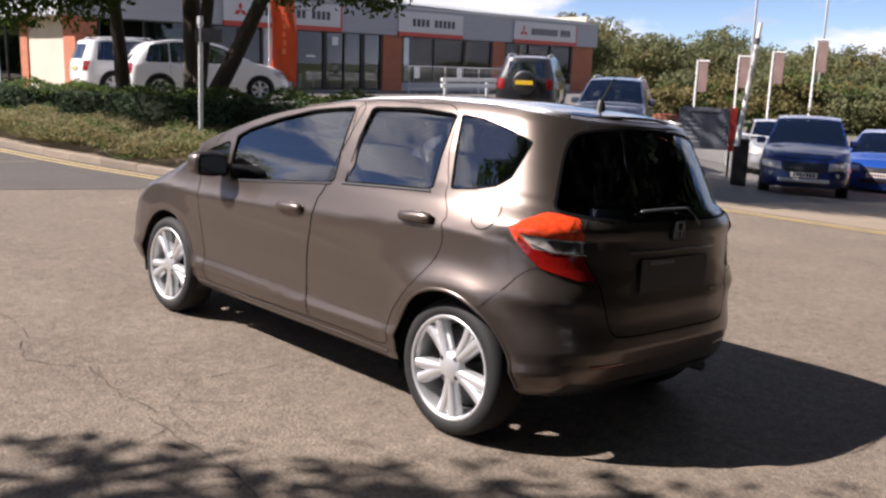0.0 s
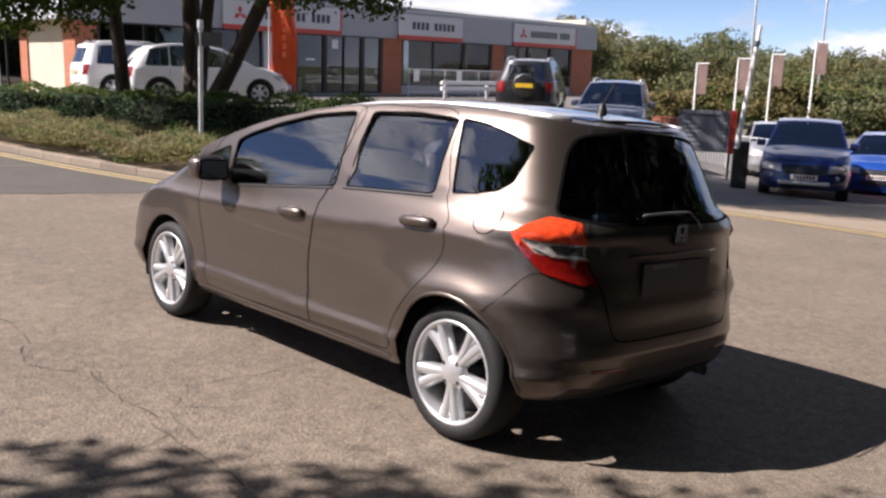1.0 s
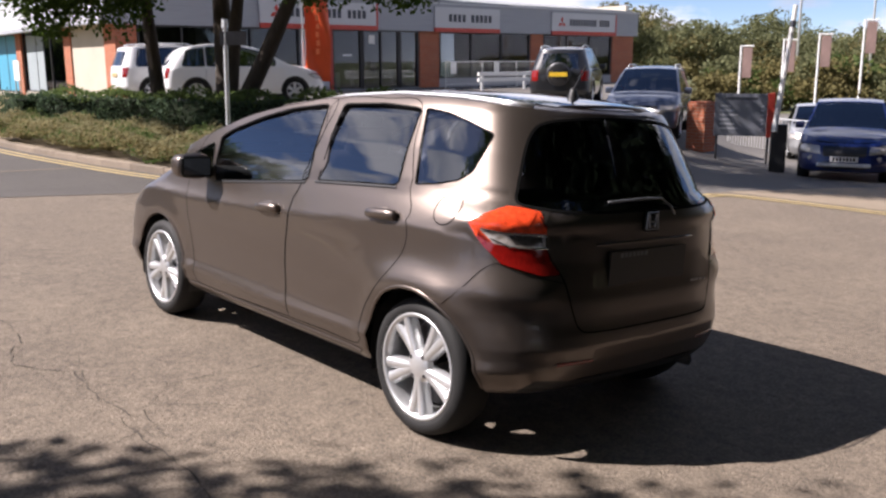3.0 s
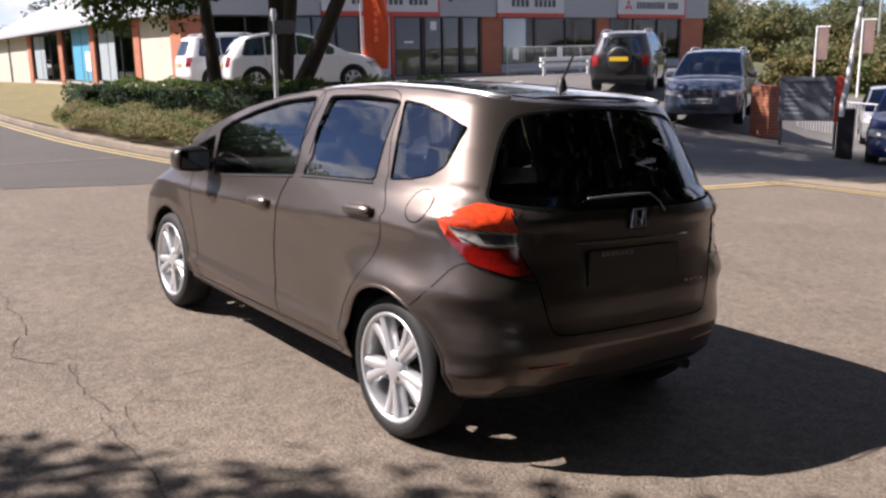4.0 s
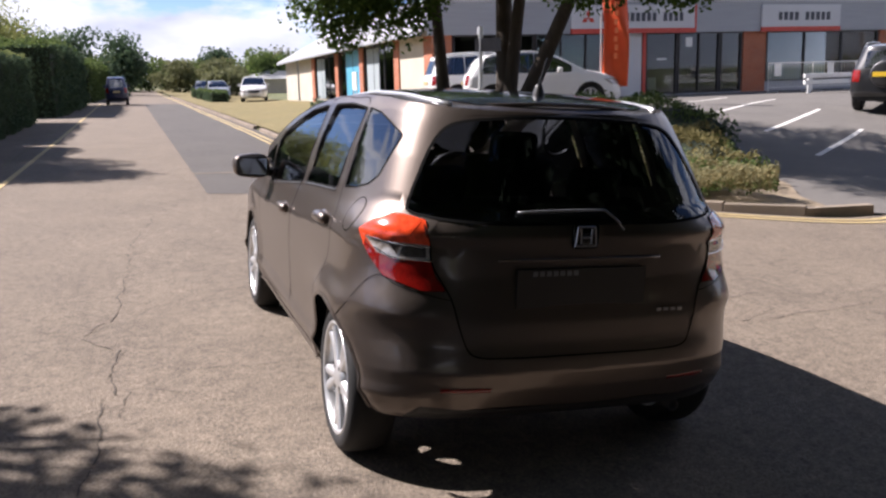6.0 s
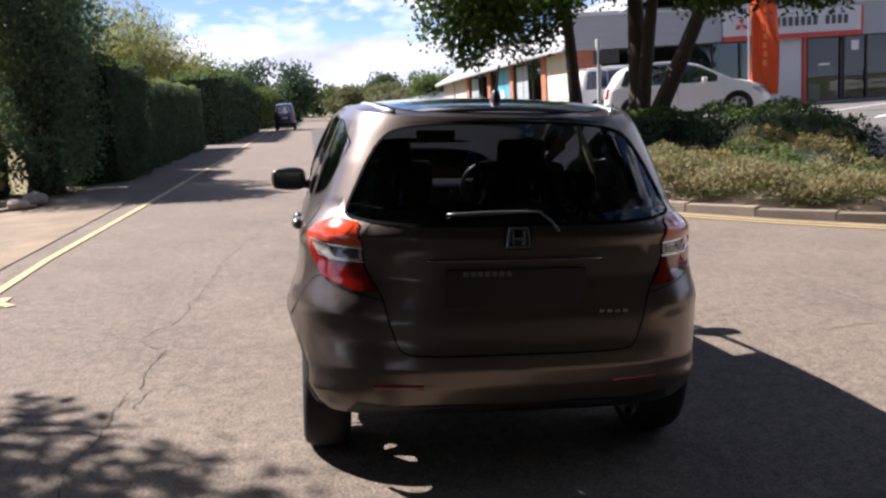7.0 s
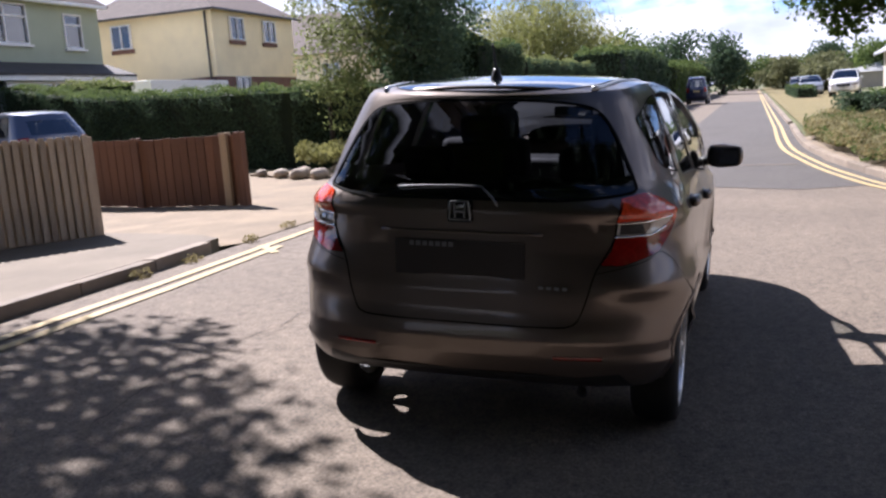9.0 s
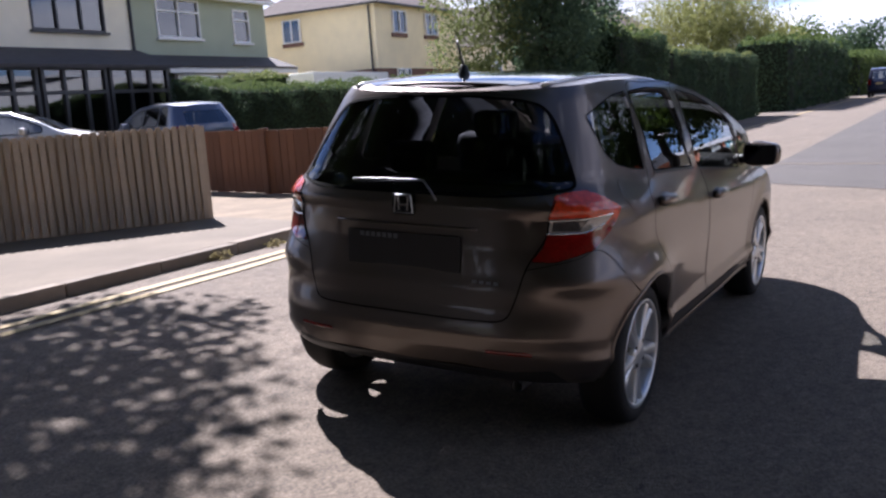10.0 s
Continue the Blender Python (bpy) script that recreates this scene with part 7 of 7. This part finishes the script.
def hedge(name, label, path, width, height, leaf, mat, per_m2, lit_top_mat=None, bulge=0.06, base=0.0, group=""):
    """A clipped hedge along a plan path: a core coloured dark as inner shade, with leaves over its sides and top."""
    h = thing(name, label, "hedge", group=group)
    pts = [np.array(p, float) for p in path]
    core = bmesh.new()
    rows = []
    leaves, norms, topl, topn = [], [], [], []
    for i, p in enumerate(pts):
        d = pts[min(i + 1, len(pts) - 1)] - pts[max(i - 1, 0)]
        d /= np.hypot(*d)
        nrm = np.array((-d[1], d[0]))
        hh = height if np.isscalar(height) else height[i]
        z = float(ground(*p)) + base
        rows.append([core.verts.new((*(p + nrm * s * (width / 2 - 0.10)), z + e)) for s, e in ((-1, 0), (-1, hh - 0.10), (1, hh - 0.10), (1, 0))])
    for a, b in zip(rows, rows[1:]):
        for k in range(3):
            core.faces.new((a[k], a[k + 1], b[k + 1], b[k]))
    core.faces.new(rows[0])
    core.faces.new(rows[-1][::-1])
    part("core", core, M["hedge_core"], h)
    for i in range(len(pts) - 1):
        a, b = pts[i], pts[i + 1]
        d = b - a
        L = np.hypot(*d)
        d /= L
        nrm = np.array((-d[1], d[0]))
        h0, h1 = (height, height) if np.isscalar(height) else (height[i], height[i + 1])
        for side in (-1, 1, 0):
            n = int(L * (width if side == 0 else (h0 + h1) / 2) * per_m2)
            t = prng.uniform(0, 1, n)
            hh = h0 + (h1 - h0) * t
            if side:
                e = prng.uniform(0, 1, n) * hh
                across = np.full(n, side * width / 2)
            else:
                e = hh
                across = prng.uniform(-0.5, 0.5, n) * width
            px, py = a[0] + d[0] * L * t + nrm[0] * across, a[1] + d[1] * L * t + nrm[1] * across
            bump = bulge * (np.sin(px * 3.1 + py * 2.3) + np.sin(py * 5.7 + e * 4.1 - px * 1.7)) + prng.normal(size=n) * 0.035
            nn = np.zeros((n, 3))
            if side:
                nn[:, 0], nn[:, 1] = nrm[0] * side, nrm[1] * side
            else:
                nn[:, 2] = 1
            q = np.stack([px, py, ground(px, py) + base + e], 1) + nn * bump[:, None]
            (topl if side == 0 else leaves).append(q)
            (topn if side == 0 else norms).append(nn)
    for p, d in ((pts[0], pts[0] - pts[1]), (pts[-1], pts[-1] - pts[-2])):
        d = d / np.hypot(*d)
        hh = height if np.isscalar(height) else height[0 if p is pts[0] else -1]
        n = int(width * hh * per_m2)
        s, e = prng.uniform(-0.5, 0.5, n) * width, prng.uniform(0, 1, n) * hh
        q = np.stack([p[0] - d[1] * s, p[1] + d[0] * s, float(ground(*p)) + base + e], 1)
        nn = np.tile((d[0], d[1], 0.0), (n, 1))
        leaves.append(q + nn * (prng.normal(size=n) * 0.05)[:, None])
        norms.append(nn)
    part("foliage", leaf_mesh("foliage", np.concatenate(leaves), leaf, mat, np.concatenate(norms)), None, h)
    # the top's own leaf colour paints in the sunlight falling on it
    part("clipped_top", leaf_mesh("clipped_top", np.concatenate(topl), leaf, lit_top_mat or mat, np.concatenate(topn)), None, h)
    return h


def cover(name, label, poly, height, leaf, mat, n, base=0.08, seed=0, category="ground cover", rough=0.5):
    """Low spreading shrubs over a plan outline, in uneven mounds."""
    xs, ys = [p[0] for p in poly], [p[1] for p in poly]
    px, py = prng.uniform(min(xs), max(xs), n * 4), prng.uniform(min(ys), max(ys), n * 4)
    ok = inside(px, py, poly)
    px, py = px[ok][:n], py[ok][:n]
    f = 0.5 + 0.5 * np.sin(px * 2.1 + seed + 1.3 * np.sin(py * 1.7)) * np.sin(py * 2.6 - seed + 0.9 * np.sin(px * 1.3))
    g = 0.5 + 0.5 * np.sin(px * 5.9 - 2 * py) * np.sin(py * 6.7 + px)
    hh = height * (1 - rough + rough * (0.7 * f + 0.3 * g))
    e = hh * prng.uniform(0.25, 1.05, len(px)) ** 0.6
    q = np.stack([px, py, ground(px, py) + base + e], 1)
    nn = np.tile((0, 0, 0.7), (len(px), 1))
    ob = new(name, leaf_mesh(name, q, leaf, mat, nn, slim=0.42))
    return tagged(ob, label, category, kind="stuff")


# planted island
ISLAND = shift([p for p in CURVE if p[0] > -21 and p[1] < 9.35], -0.13) + [(-8.2, 9.75), (-9.3, 10.5), (-11.0, 11.2), (-16, 11.9), (-21, 12.3), (-22.6, 9.0)]
patch("island_bed", ISLAND, 0.085, M["soil"], step=0.4, skirt=0.2, label="raised planting bed of dry brown soil", category="planting bed")
FRONT = [p for p in shift([p for p in CURVE if -20.6 < p[0] < -7.4], -0.12)]
front_poly = FRONT + [(-8.2, 9.4), (-9.6, 9.3), (-11.5, 8.6), (-14, 8.3), (-17.0, 7.9), (-19.5, 7.2), (-20.9, 6.4)]
cover("dry_ground_cover", "low dry olive-brown spreading shrubs on the island", front_poly, 0.60, 0.06, M["leaf_dry"], 60000, seed=1, rough=0.8)
cover("grey_ground_cover", "greyish dry sprigs among the low shrubs", front_poly, 0.64, 0.055, M["leaf_grey"], 30000, seed=4, rough=0.75)
cover("olive_ground_cover", "olive-green low shrubs mixed into the dry ones", front_poly, 0.66, 0.06, M["leaf_mid"], 26000, seed=8, rough=0.95)
cover("green_ground_cover", "low green shrubs behind the dry ones", [(-8.5, 9.6), (-9.6, 9.2), (-11.5, 8.5), (-14, 8.2), (-17, 7.9), (-20, 8.0), (-20.5, 11.5), (-16, 11.4), (-11, 10.9), (-9.4, 10.3)], 0.34, 0.07, M["leaf_autumn"], 22000, seed=2)
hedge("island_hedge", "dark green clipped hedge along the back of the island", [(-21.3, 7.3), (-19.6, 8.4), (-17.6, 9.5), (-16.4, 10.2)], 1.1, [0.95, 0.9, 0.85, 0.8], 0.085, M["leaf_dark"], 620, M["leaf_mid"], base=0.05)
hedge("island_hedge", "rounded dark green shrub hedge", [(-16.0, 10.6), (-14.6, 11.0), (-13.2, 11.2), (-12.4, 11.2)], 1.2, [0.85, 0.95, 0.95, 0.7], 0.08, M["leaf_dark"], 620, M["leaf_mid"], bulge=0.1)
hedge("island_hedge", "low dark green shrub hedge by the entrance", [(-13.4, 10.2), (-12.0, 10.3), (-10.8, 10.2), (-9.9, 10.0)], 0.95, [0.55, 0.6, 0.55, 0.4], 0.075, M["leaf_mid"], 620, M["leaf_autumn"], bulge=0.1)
hedge("verge_shrub", "dark box shrub at the end of the island", [(-22.2, 6.8), (-21.2, 6.9)], 0.95, 0.95, 0.08, M["leaf_dark"], 700, bulge=0.05)

tree("island_tree", "slim dark-stemmed tree on the planted island", -19.3, 8.95, [(-0.45, -0.2, 5.6, 0.16, 0.2)],
     [(1.6, -2.7, 2.55, 0.42, 0.42, 0.38, 420), (1.9, -1.65, 2.6, 0.45, 0.45, 0.36, 440), (1.5, -3.3, 3.0, 0.5, 0.5, 0.4, 480), (1.7, -2.65, 3.15, 0.75, 0.75, 0.65, 1300), (2.0, -1.5, 3.2, 0.8, 0.8, 0.55, 1300), (1.8, -3.3, 3.9, 0.8, 0.8, 0.6, 1200), (0.9, -2.2, 3.9, 0.9, 0.9, 0.7, 1400), (1.2, -0.8, 4.0, 1.2, 1.2, 0.8, 2000), (0.4, -3.0, 4.7, 1.3, 1.2, 0.8, 1800), (-0.6, 0.3, 5.6, 1.9, 1.8, 1.3, 2600), (-2.2, -1.2, 4.6, 1.3, 1.2, 0.8, 1800), (-1.0, -1.8, 3.6, 0.8, 0.7, 0.6, 1000)], 0.12, M["leaf_oak"], 1.3, 0.6, group="island trees")
tree("island_tree", "broad multi-stemmed oak-leaved tree on the planted island", -18.2, 10.0, [(-0.3, 0.1, 5.4, 0.24, 0.3), (1.0, 0.2, 5.4, 0.17, -0.3), (2.6, 1.5, 5.2, 0.19, 0.5)],
     [(3.6, 2.1, 3.35, 0.8, 0.8, 0.6, 1500), (2.6, 0.6, 3.3, 0.8, 0.8, 0.5, 1300), (3.2, 1.4, 3.9, 1.1, 1.1, 0.6, 1700), (1.4, 1.2, 3.9, 1.0, 1.0, 0.6, 1400), (4.4, 2.9, 4.2, 1.0, 1.0, 0.7, 1500), (0.6, -1.0, 3.9, 1.1, 1.0, 0.6, 1500), (2.0, -0.6, 4.6, 1.6, 1.5, 0.9, 2000), (0.0, 0.2, 5.8, 2.6, 2.4, 1.5, 3800), (4.0, 0.6, 6.0, 2.2, 2.2, 1.4, 3400), (1.2, 3.0, 5.0, 1.8, 1.6, 1.0, 2200), (5.8, 3.6, 5.7, 1.6, 1.6, 1.0, 2000), (3.0, 3.6, 6.4, 2.2, 2.0, 1.3, 2600), (3.4, -2.2, 7.2, 2.0, 2.0, 1.2, 6000), (5.2, -2.6, 7.4, 1.9, 1.9, 1.1, 5600), (6.6, -1.2, 7.5, 1.9, 1.9, 1.1, 5600), (6.2, 0.8, 7.4, 1.9, 1.9, 1.1, 5600), (2.0, -3.2, 7.0, 1.7, 1.7, 1.0, 4600)], 0.13, M["leaf_oak"], 1.3, 0.6, group="island trees")
tree("verge_tree", "leafy tree overhanging the near pavement and road", -2.5, -4.0, [(-0.6, 0.9, 4.9, 0.2, 0.2), (0.6, 1.2, 4.7, 0.13, -0.2)],
     [(-3.44, 0.93, 5.15, 0.40, 0.38, 0.3, 240), (-3.15, 1.28, 5.41, 0.40, 0.38, 0.3, 240), (-2.51, 1.95, 5.26, 0.42, 0.40, 0.3, 264), (-2.03, 2.24, 5.46, 0.45, 0.43, 0.3, 303), (-1.49, 2.73, 5.48, 0.50, 0.47, 0.3, 375), (-0.85, 3.65, 5.01, 0.50, 0.47, 0.3, 375), (-2.13, 1.38, 4.96, 0.60, 0.57, 0.3, 540), (-1.85, 1.44, 5.66, 0.65, 0.62, 0.3, 633), (-0.85, 2.42, 5.17, 0.65, 0.62, 0.3, 633), (-0.94, 1.24, 5.15, 0.65, 0.62, 0.3, 633), (-0.54, 1.44, 5.80, 0.65, 0.62, 0.3, 633), (-0.16, 2.88, 5.35, 0.65, 0.62, 0.3, 633), (-2.85, 0.04, 5.66, 0.60, 0.57, 0.3, 540), (0.53, 2.28, 5.35, 0.65, 0.62, 0.3, 633), (-1.85, 0.27, 5.49, 0.65, 0.62, 0.3, 633), (-0.20, 0.69, 5.08, 0.65, 0.62, 0.3, 633), (0.55, 1.17, 5.49, 0.60, 0.57, 0.3, 540), (-3.57, -0.08, 5.69, 0.45, 0.43, 0.3, 303)], 0.12, M["leaf_oak"], 1.7, 0.62)

# a second, unseen crown, added over the pavement and the road behind the walk, so the car's tail faces shaded ground
shade_clumps = []
for sx in np.arange(0.5, 9.3, 1.15):
    for sy in np.arange(-2.6, 15.5, 1.25):
        hgt = prng.uniform(5.6, 7.0) + max(0.0, sy - 4) * 0.4
        shade_clumps.append((sx + prng.uniform(-0.2, 0.3) - 0.61 * hgt - 4.6, sy + prng.uniform(-0.3, 0.3) - 0.77 * hgt + 4.6, hgt, 0.9, 0.9, 0.45, 700))
tree("verge_tree", "unseen broad leafy tree added to shade the pavement and junction mouth", 4.6, -4.6, [(-0.5, 0.8, 5.4, 0.24, 0.2), (0.9, 1.0, 5.6, 0.2, -0.2), (-1.2, -0.6, 5.2, 0.16, 0.2)], shade_clumps, 0.16, M["leaf_oak"], 1.0, 0.7)

# hedges and trees along the far side of the road
tree("ivy_tree", "dense dark green ivy-clad tree beside the footway", -16.9, -2.4, [(0.1, 0.2, 3.7, 0.28, 0.1)],
     [(0.1, 0.15, 1.2, 1.05, 0.85, 1.2, 7000), (0.1, 0.1, 2.5, 1.15, 0.95, 1.2, 8000), (0, 0.1, 3.8, 1.25, 1.05, 1.2, 8000), (-1.4, 0.15, 1.6, 1.0, 0.85, 1.5, 5600), (-1.7, 0.2, 3.4, 1.2, 1.0, 1.2, 6000), (0.4, -0.6, 3.9, 0.8, 0.7, 0.8, 2200)], 0.085, M["leaf_ivy"], 1.0, 0.7, bough=False)
tree("light_shrub", "sunlit yellow-green tall shrub against the dark tree", -15.9, -3.9, [(0.1, 0.1, 2.2, 0.06, 0.1)],
     [(0.1, 0.3, 2.2, 0.8, 0.8, 0.8, 2400), (0.1, 0.4, 3.3, 0.9, 0.9, 0.9, 2800), (0.4, 0.8, 1.4, 0.6, 0.6, 0.7, 1400), (0.3, 1.2, 2.7, 0.5, 0.5, 0.6, 1000)], 0.085, M["leaf_light"], 1.0, 0.5, bough=False)
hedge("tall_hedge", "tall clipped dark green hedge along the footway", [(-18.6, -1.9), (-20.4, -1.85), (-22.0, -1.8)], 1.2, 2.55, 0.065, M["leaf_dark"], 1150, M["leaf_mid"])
hedge("tall_hedge", "clipped dark green hedge, its flat top coloured paler as if sunlit", [(-22.8, -2.0), (-27, -2.0), (-31, -2.0), (-34.4, -2.0)], 1.3, 2.25, 0.07, M["leaf_dark"], 950, M["leaf_light"])
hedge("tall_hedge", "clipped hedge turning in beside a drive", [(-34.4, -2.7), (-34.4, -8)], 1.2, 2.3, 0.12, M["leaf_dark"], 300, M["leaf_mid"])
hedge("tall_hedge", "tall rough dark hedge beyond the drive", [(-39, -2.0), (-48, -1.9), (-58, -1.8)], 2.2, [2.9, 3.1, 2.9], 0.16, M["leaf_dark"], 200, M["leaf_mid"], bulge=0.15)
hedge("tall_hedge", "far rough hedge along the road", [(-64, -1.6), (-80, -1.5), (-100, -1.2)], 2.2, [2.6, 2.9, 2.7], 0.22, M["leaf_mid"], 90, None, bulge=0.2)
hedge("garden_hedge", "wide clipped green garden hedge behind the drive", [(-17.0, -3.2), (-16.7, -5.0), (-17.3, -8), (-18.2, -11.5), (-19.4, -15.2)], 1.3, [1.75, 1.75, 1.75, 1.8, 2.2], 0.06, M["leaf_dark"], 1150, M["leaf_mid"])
hedge("garden_hedge", "upper hedge before the green house, top leaves coloured as if sunlit", [(-19.6, -12.2), (-20.6, -14.6)], 1.2, 2.2, 0.08, M["leaf_mid"], 620, M["leaf_light"])

patch("rockery", [(-13.9, -1.75), (-15.4, -2.2), (-15.8, -4.9), (-14.6, -5.2), (-13.7, -3.6), (-13.4, -2.3)], 0.05, M["soil"], step=0.3, skirt=0.1, label="small stony planting bed under the tree", category="planting bed")
cover("rockery_plants", "yellow-green low plants in the stony bed", [(-14.2, -2.4), (-15.2, -2.6), (-15.5, -4.0), (-14.7, -4.2), (-13.95, -3.5)], 0.75, 0.10, M["leaf_bright"], 3000, 0.05, 3, "plants")
M["rock"] = material("rock", (0.36, 0.31, 0.25), 0.9, vary=0.2, scale=6, fine=0.2, bump=0.6, per_object=0.2)
for i, (x, y) in enumerate(((-13.75, -2.0), (-13.5, -2.6), (-13.55, -3.1), (-13.75, -3.6), (-14.1, -4.2), (-14.4, -4.8), (-14.3, -1.9), (-14.9, -2.05), (-14.6, -3.2), (-14.9, -4.1))):
    bm = bmesh.new()
    bmesh.ops.create_icosphere(bm, subdivisions=2, radius=1)
    for q in bm.verts:
        q.co *= 1 + 0.28 * noise.noise(q.co * 1.6 + Vector((i * 7.1, 0, 0)))
    r = 0.10 + 0.07 * random.random()
    bmesh.ops.transform(bm, verts=bm.verts, matrix=Matrix.Diagonal((r * 1.4, r, r * 0.7, 1)))
    ob = tagged(new("edging_stone", finish(bm, "edging_stone", M["rock"], True)), "rough pale edging stone of the planting bed", "stone", "edging stones")
    ob.matrix_world = pose(x, y, float(ground(x, y)) + 0.05 + r * 0.3, 0, 0, random.uniform(0, 360))


def far_tree(name, label, x, y, h, w, mat, n, leaf, lift=0.0, squash=1.0, group="distant trees"):
    k = []
    for _ in range(9):
        a, r = prng.uniform(0, 6.28), prng.uniform(0, 0.55)
        k.append((math.cos(a) * r * w, math.sin(a) * r * w, h * prng.uniform(0.24, 0.84), w * prng.uniform(0.30, 0.5), w * prng.uniform(0.30, 0.5), h * prng.uniform(0.13, 0.22) * squash, n // 9))
    return tree(name, label, x, y, [(prng.uniform(-.4, .4), prng.uniform(-.4, .4), h * 0.6, 0.03 * h, 0.2)], k, leaf, mat, 1.0, 0.75, bough=False, lift=lift, group=group)


# willow and garden trees behind the hedges
tree("willow_tree", "tall pale green weeping willow behind the hedges", -55, -8.2, [(0.3, 0, 5.5, 0.35, 0.3)],
     [(0, 0, 7.6, 2.6, 2.6, 1.3, 2600), (2.0, 1.8, 6.2, 1.7, 1.7, 1.3, 2200), (-2.2, 1.6, 6.0, 1.7, 1.6, 1.3, 2200), (1.6, -2.2, 6.2, 1.8, 1.7, 1.3, 2200), (-1.8, -2.2, 5.8, 1.8, 1.7, 1.3, 2000), (3.4, 0.2, 4.9, 1.3, 1.6, 1.3, 1700), (-3.4, -0.3, 4.8, 1.3, 1.5, 1.3, 1500), (0.4, 3.6, 4.9, 1.6, 1.2, 1.4, 1700)], 0.36, M["leaf_willow"], 1.25, 0.17, droop=3.4, bough=False)
for x, y, h, w, mt in ((-44, -10, 5.2, 3.0, "leaf_mid"), (-50, -14, 6.6, 4, "leaf_mid"), (-66, -6, 6.2, 3, "leaf_willow"), (-73, -8, 6.6, 3.6, "leaf_mid")):
    far_tree("garden_tree", "full green garden tree behind the hedge", x, y, h, w, M[mt], 3600, 0.22, group="garden trees")
for x, y, h, w, mt in ((-96, 1.6, 6.8, 3.2, "leaf_dark"), (-104, -3.6, 7.2, 3.6, "leaf_dark"), (-118, 8, 4.0, 3.4, "leaf_far"), (-112, 13, 4.2, 3.2, "leaf_far"), (-100, 16, 4.4, 3.4, "leaf_mid"), (-124, 1, 4.6, 4, "leaf_far"), (-108, 22, 5.2, 3.4, "leaf_dark"), (-128, -8, 8, 5, "leaf_mid"), (-92, -8, 7, 4, "leaf_mid"), (-90, 24, 7.5, 4, "leaf_dark"), (-120, 20, 5.6, 4, "leaf_far"), (-104, 30, 9, 4.5, "leaf_dark"), (-84, 30, 8, 4.5, "leaf_mid"), (-135, 14, 6.2, 4, "leaf_dark"), (-86, 10.5, 2.1, 2.2, "leaf_far"), (-92, 11.5, 2.4, 2.4, "leaf_far")):
    far_tree("distant_tree", "rounded green tree at the end of the road", x, y, h, w, M[mt], 2600, 0.36)
for x in (-70, -76, -83, -66):
    hedge("verge_hedge", "low dark clipped hedge on the verge", [(x, 7.8), (x + 3.2, 7.7)], 1.2, 0.75, 0.14, M["leaf_dark"], 160, M["leaf_mid"])


def wood(name, label, spots, mat_names, leaf, n_each):
    """A belt of trees too far and many to count."""
    for mt in mat_names:
        pts = []
        for i, (x, y, h, w) in enumerate(spots):
            if mat_names[i % len(mat_names)] != mt:
                continue
            z = float(ground(x, y))
            for _ in range(7):
                a, r = prng.uniform(0, 6.28), prng.uniform(0, 0.6)
                c = (x + math.cos(a) * r * w, y + math.sin(a) * r * w, z + h * prng.uniform(0.15, 0.84))
                s, _ = ball_points(n_each // 7 // 16, c, (w * 0.42, w * 0.42, h * 0.19), 0.4)
                for q in s:
                    pts.append(ball_points(16, q, (leaf * 2.2, leaf * 2.2, leaf * 1.7), 0.1)[0])
        ob = new(name, leaf_mesh(name, np.concatenate(pts), leaf, M[mt], None, 0.2, 0.8))
        tagged(ob, label, "woodland", kind="stuff")


belt = []
for i in range(46):
    u = i / 45
    a = radians(100 + 52 * u)
    for k, dist_ in enumerate((92, 112)):
        d = dist_ + prng.uniform(-7, 7)
        belt.append((math.cos(a) * d * 1.0, math.sin(a) * d, prng.uniform(4.6, 6.6) * (1.0 if k == 0 else 1.25) * (0.86 if u < 0.35 else 1.05), prng.uniform(3.6, 5.6)))
wood("far_wood", "belt of dense autumn-tinged trees behind the car lot", belt, ("leaf_far", "leaf_autumn", "leaf_far"), 0.26, 2800)
scrub = []
for i in range(34):
    a = radians(98 + 24 * i / 33)
    d = 54 + prng.uniform(-3, 3)
    scrub.append((math.cos(a) * d, math.sin(a) * d, prng.uniform(2.0, 3.4), prng.uniform(2.2, 3.2)))
wood("scrub", "yellow-green scrub along the edge of the car lot", scrub, ("leaf_autumn", "leaf_far", "leaf_mid"), 0.20, 3000)

end = [(-138 + prng.uniform(-10, 14), -16 + 2.9 * i, prng.uniform(4.0, 5.8), prng.uniform(3.0, 4.4)) for i in range(20)]
wood("distant_wood", "belt of trees beyond the end of the road, haze in its leaf colour", end, ("leaf_far", "leaf_mid"), 0.42, 1700)

# unseen dense trees across the junction, behind the camera, added to darken the tail's reflections
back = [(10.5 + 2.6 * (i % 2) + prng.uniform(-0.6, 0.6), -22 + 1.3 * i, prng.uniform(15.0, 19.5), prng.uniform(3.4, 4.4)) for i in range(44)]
# more unseen trees on the apron, blocking sky from the car's reflections
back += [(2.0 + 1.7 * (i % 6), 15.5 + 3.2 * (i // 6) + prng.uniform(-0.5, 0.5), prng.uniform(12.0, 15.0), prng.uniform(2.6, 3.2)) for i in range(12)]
wood("roadside_wood", "unseen dense trees across the junction, blackened to darken the car's reflections", back, ("leaf_shade",), 0.70, 6000)

# weeds in the gutter
for x, y in ((-4.6, -0.22), (-5.3, -0.2), (-6.35, -0.25), (-7.3, -0.35)):
    q, _ = ball_points(70, (0, 0, 0.03), (0.14, 0.07, 0.05), 0.1)
    ob = tagged(new("weed", leaf_mesh("weed", q, 0.055, M["leaf_dry"], None, 0, 0.25)), "small dry weed in the gutter by the kerb", "weed", "gutter weeds")
    ob.matrix_world = pose(x, y, float(ground(x, y)))
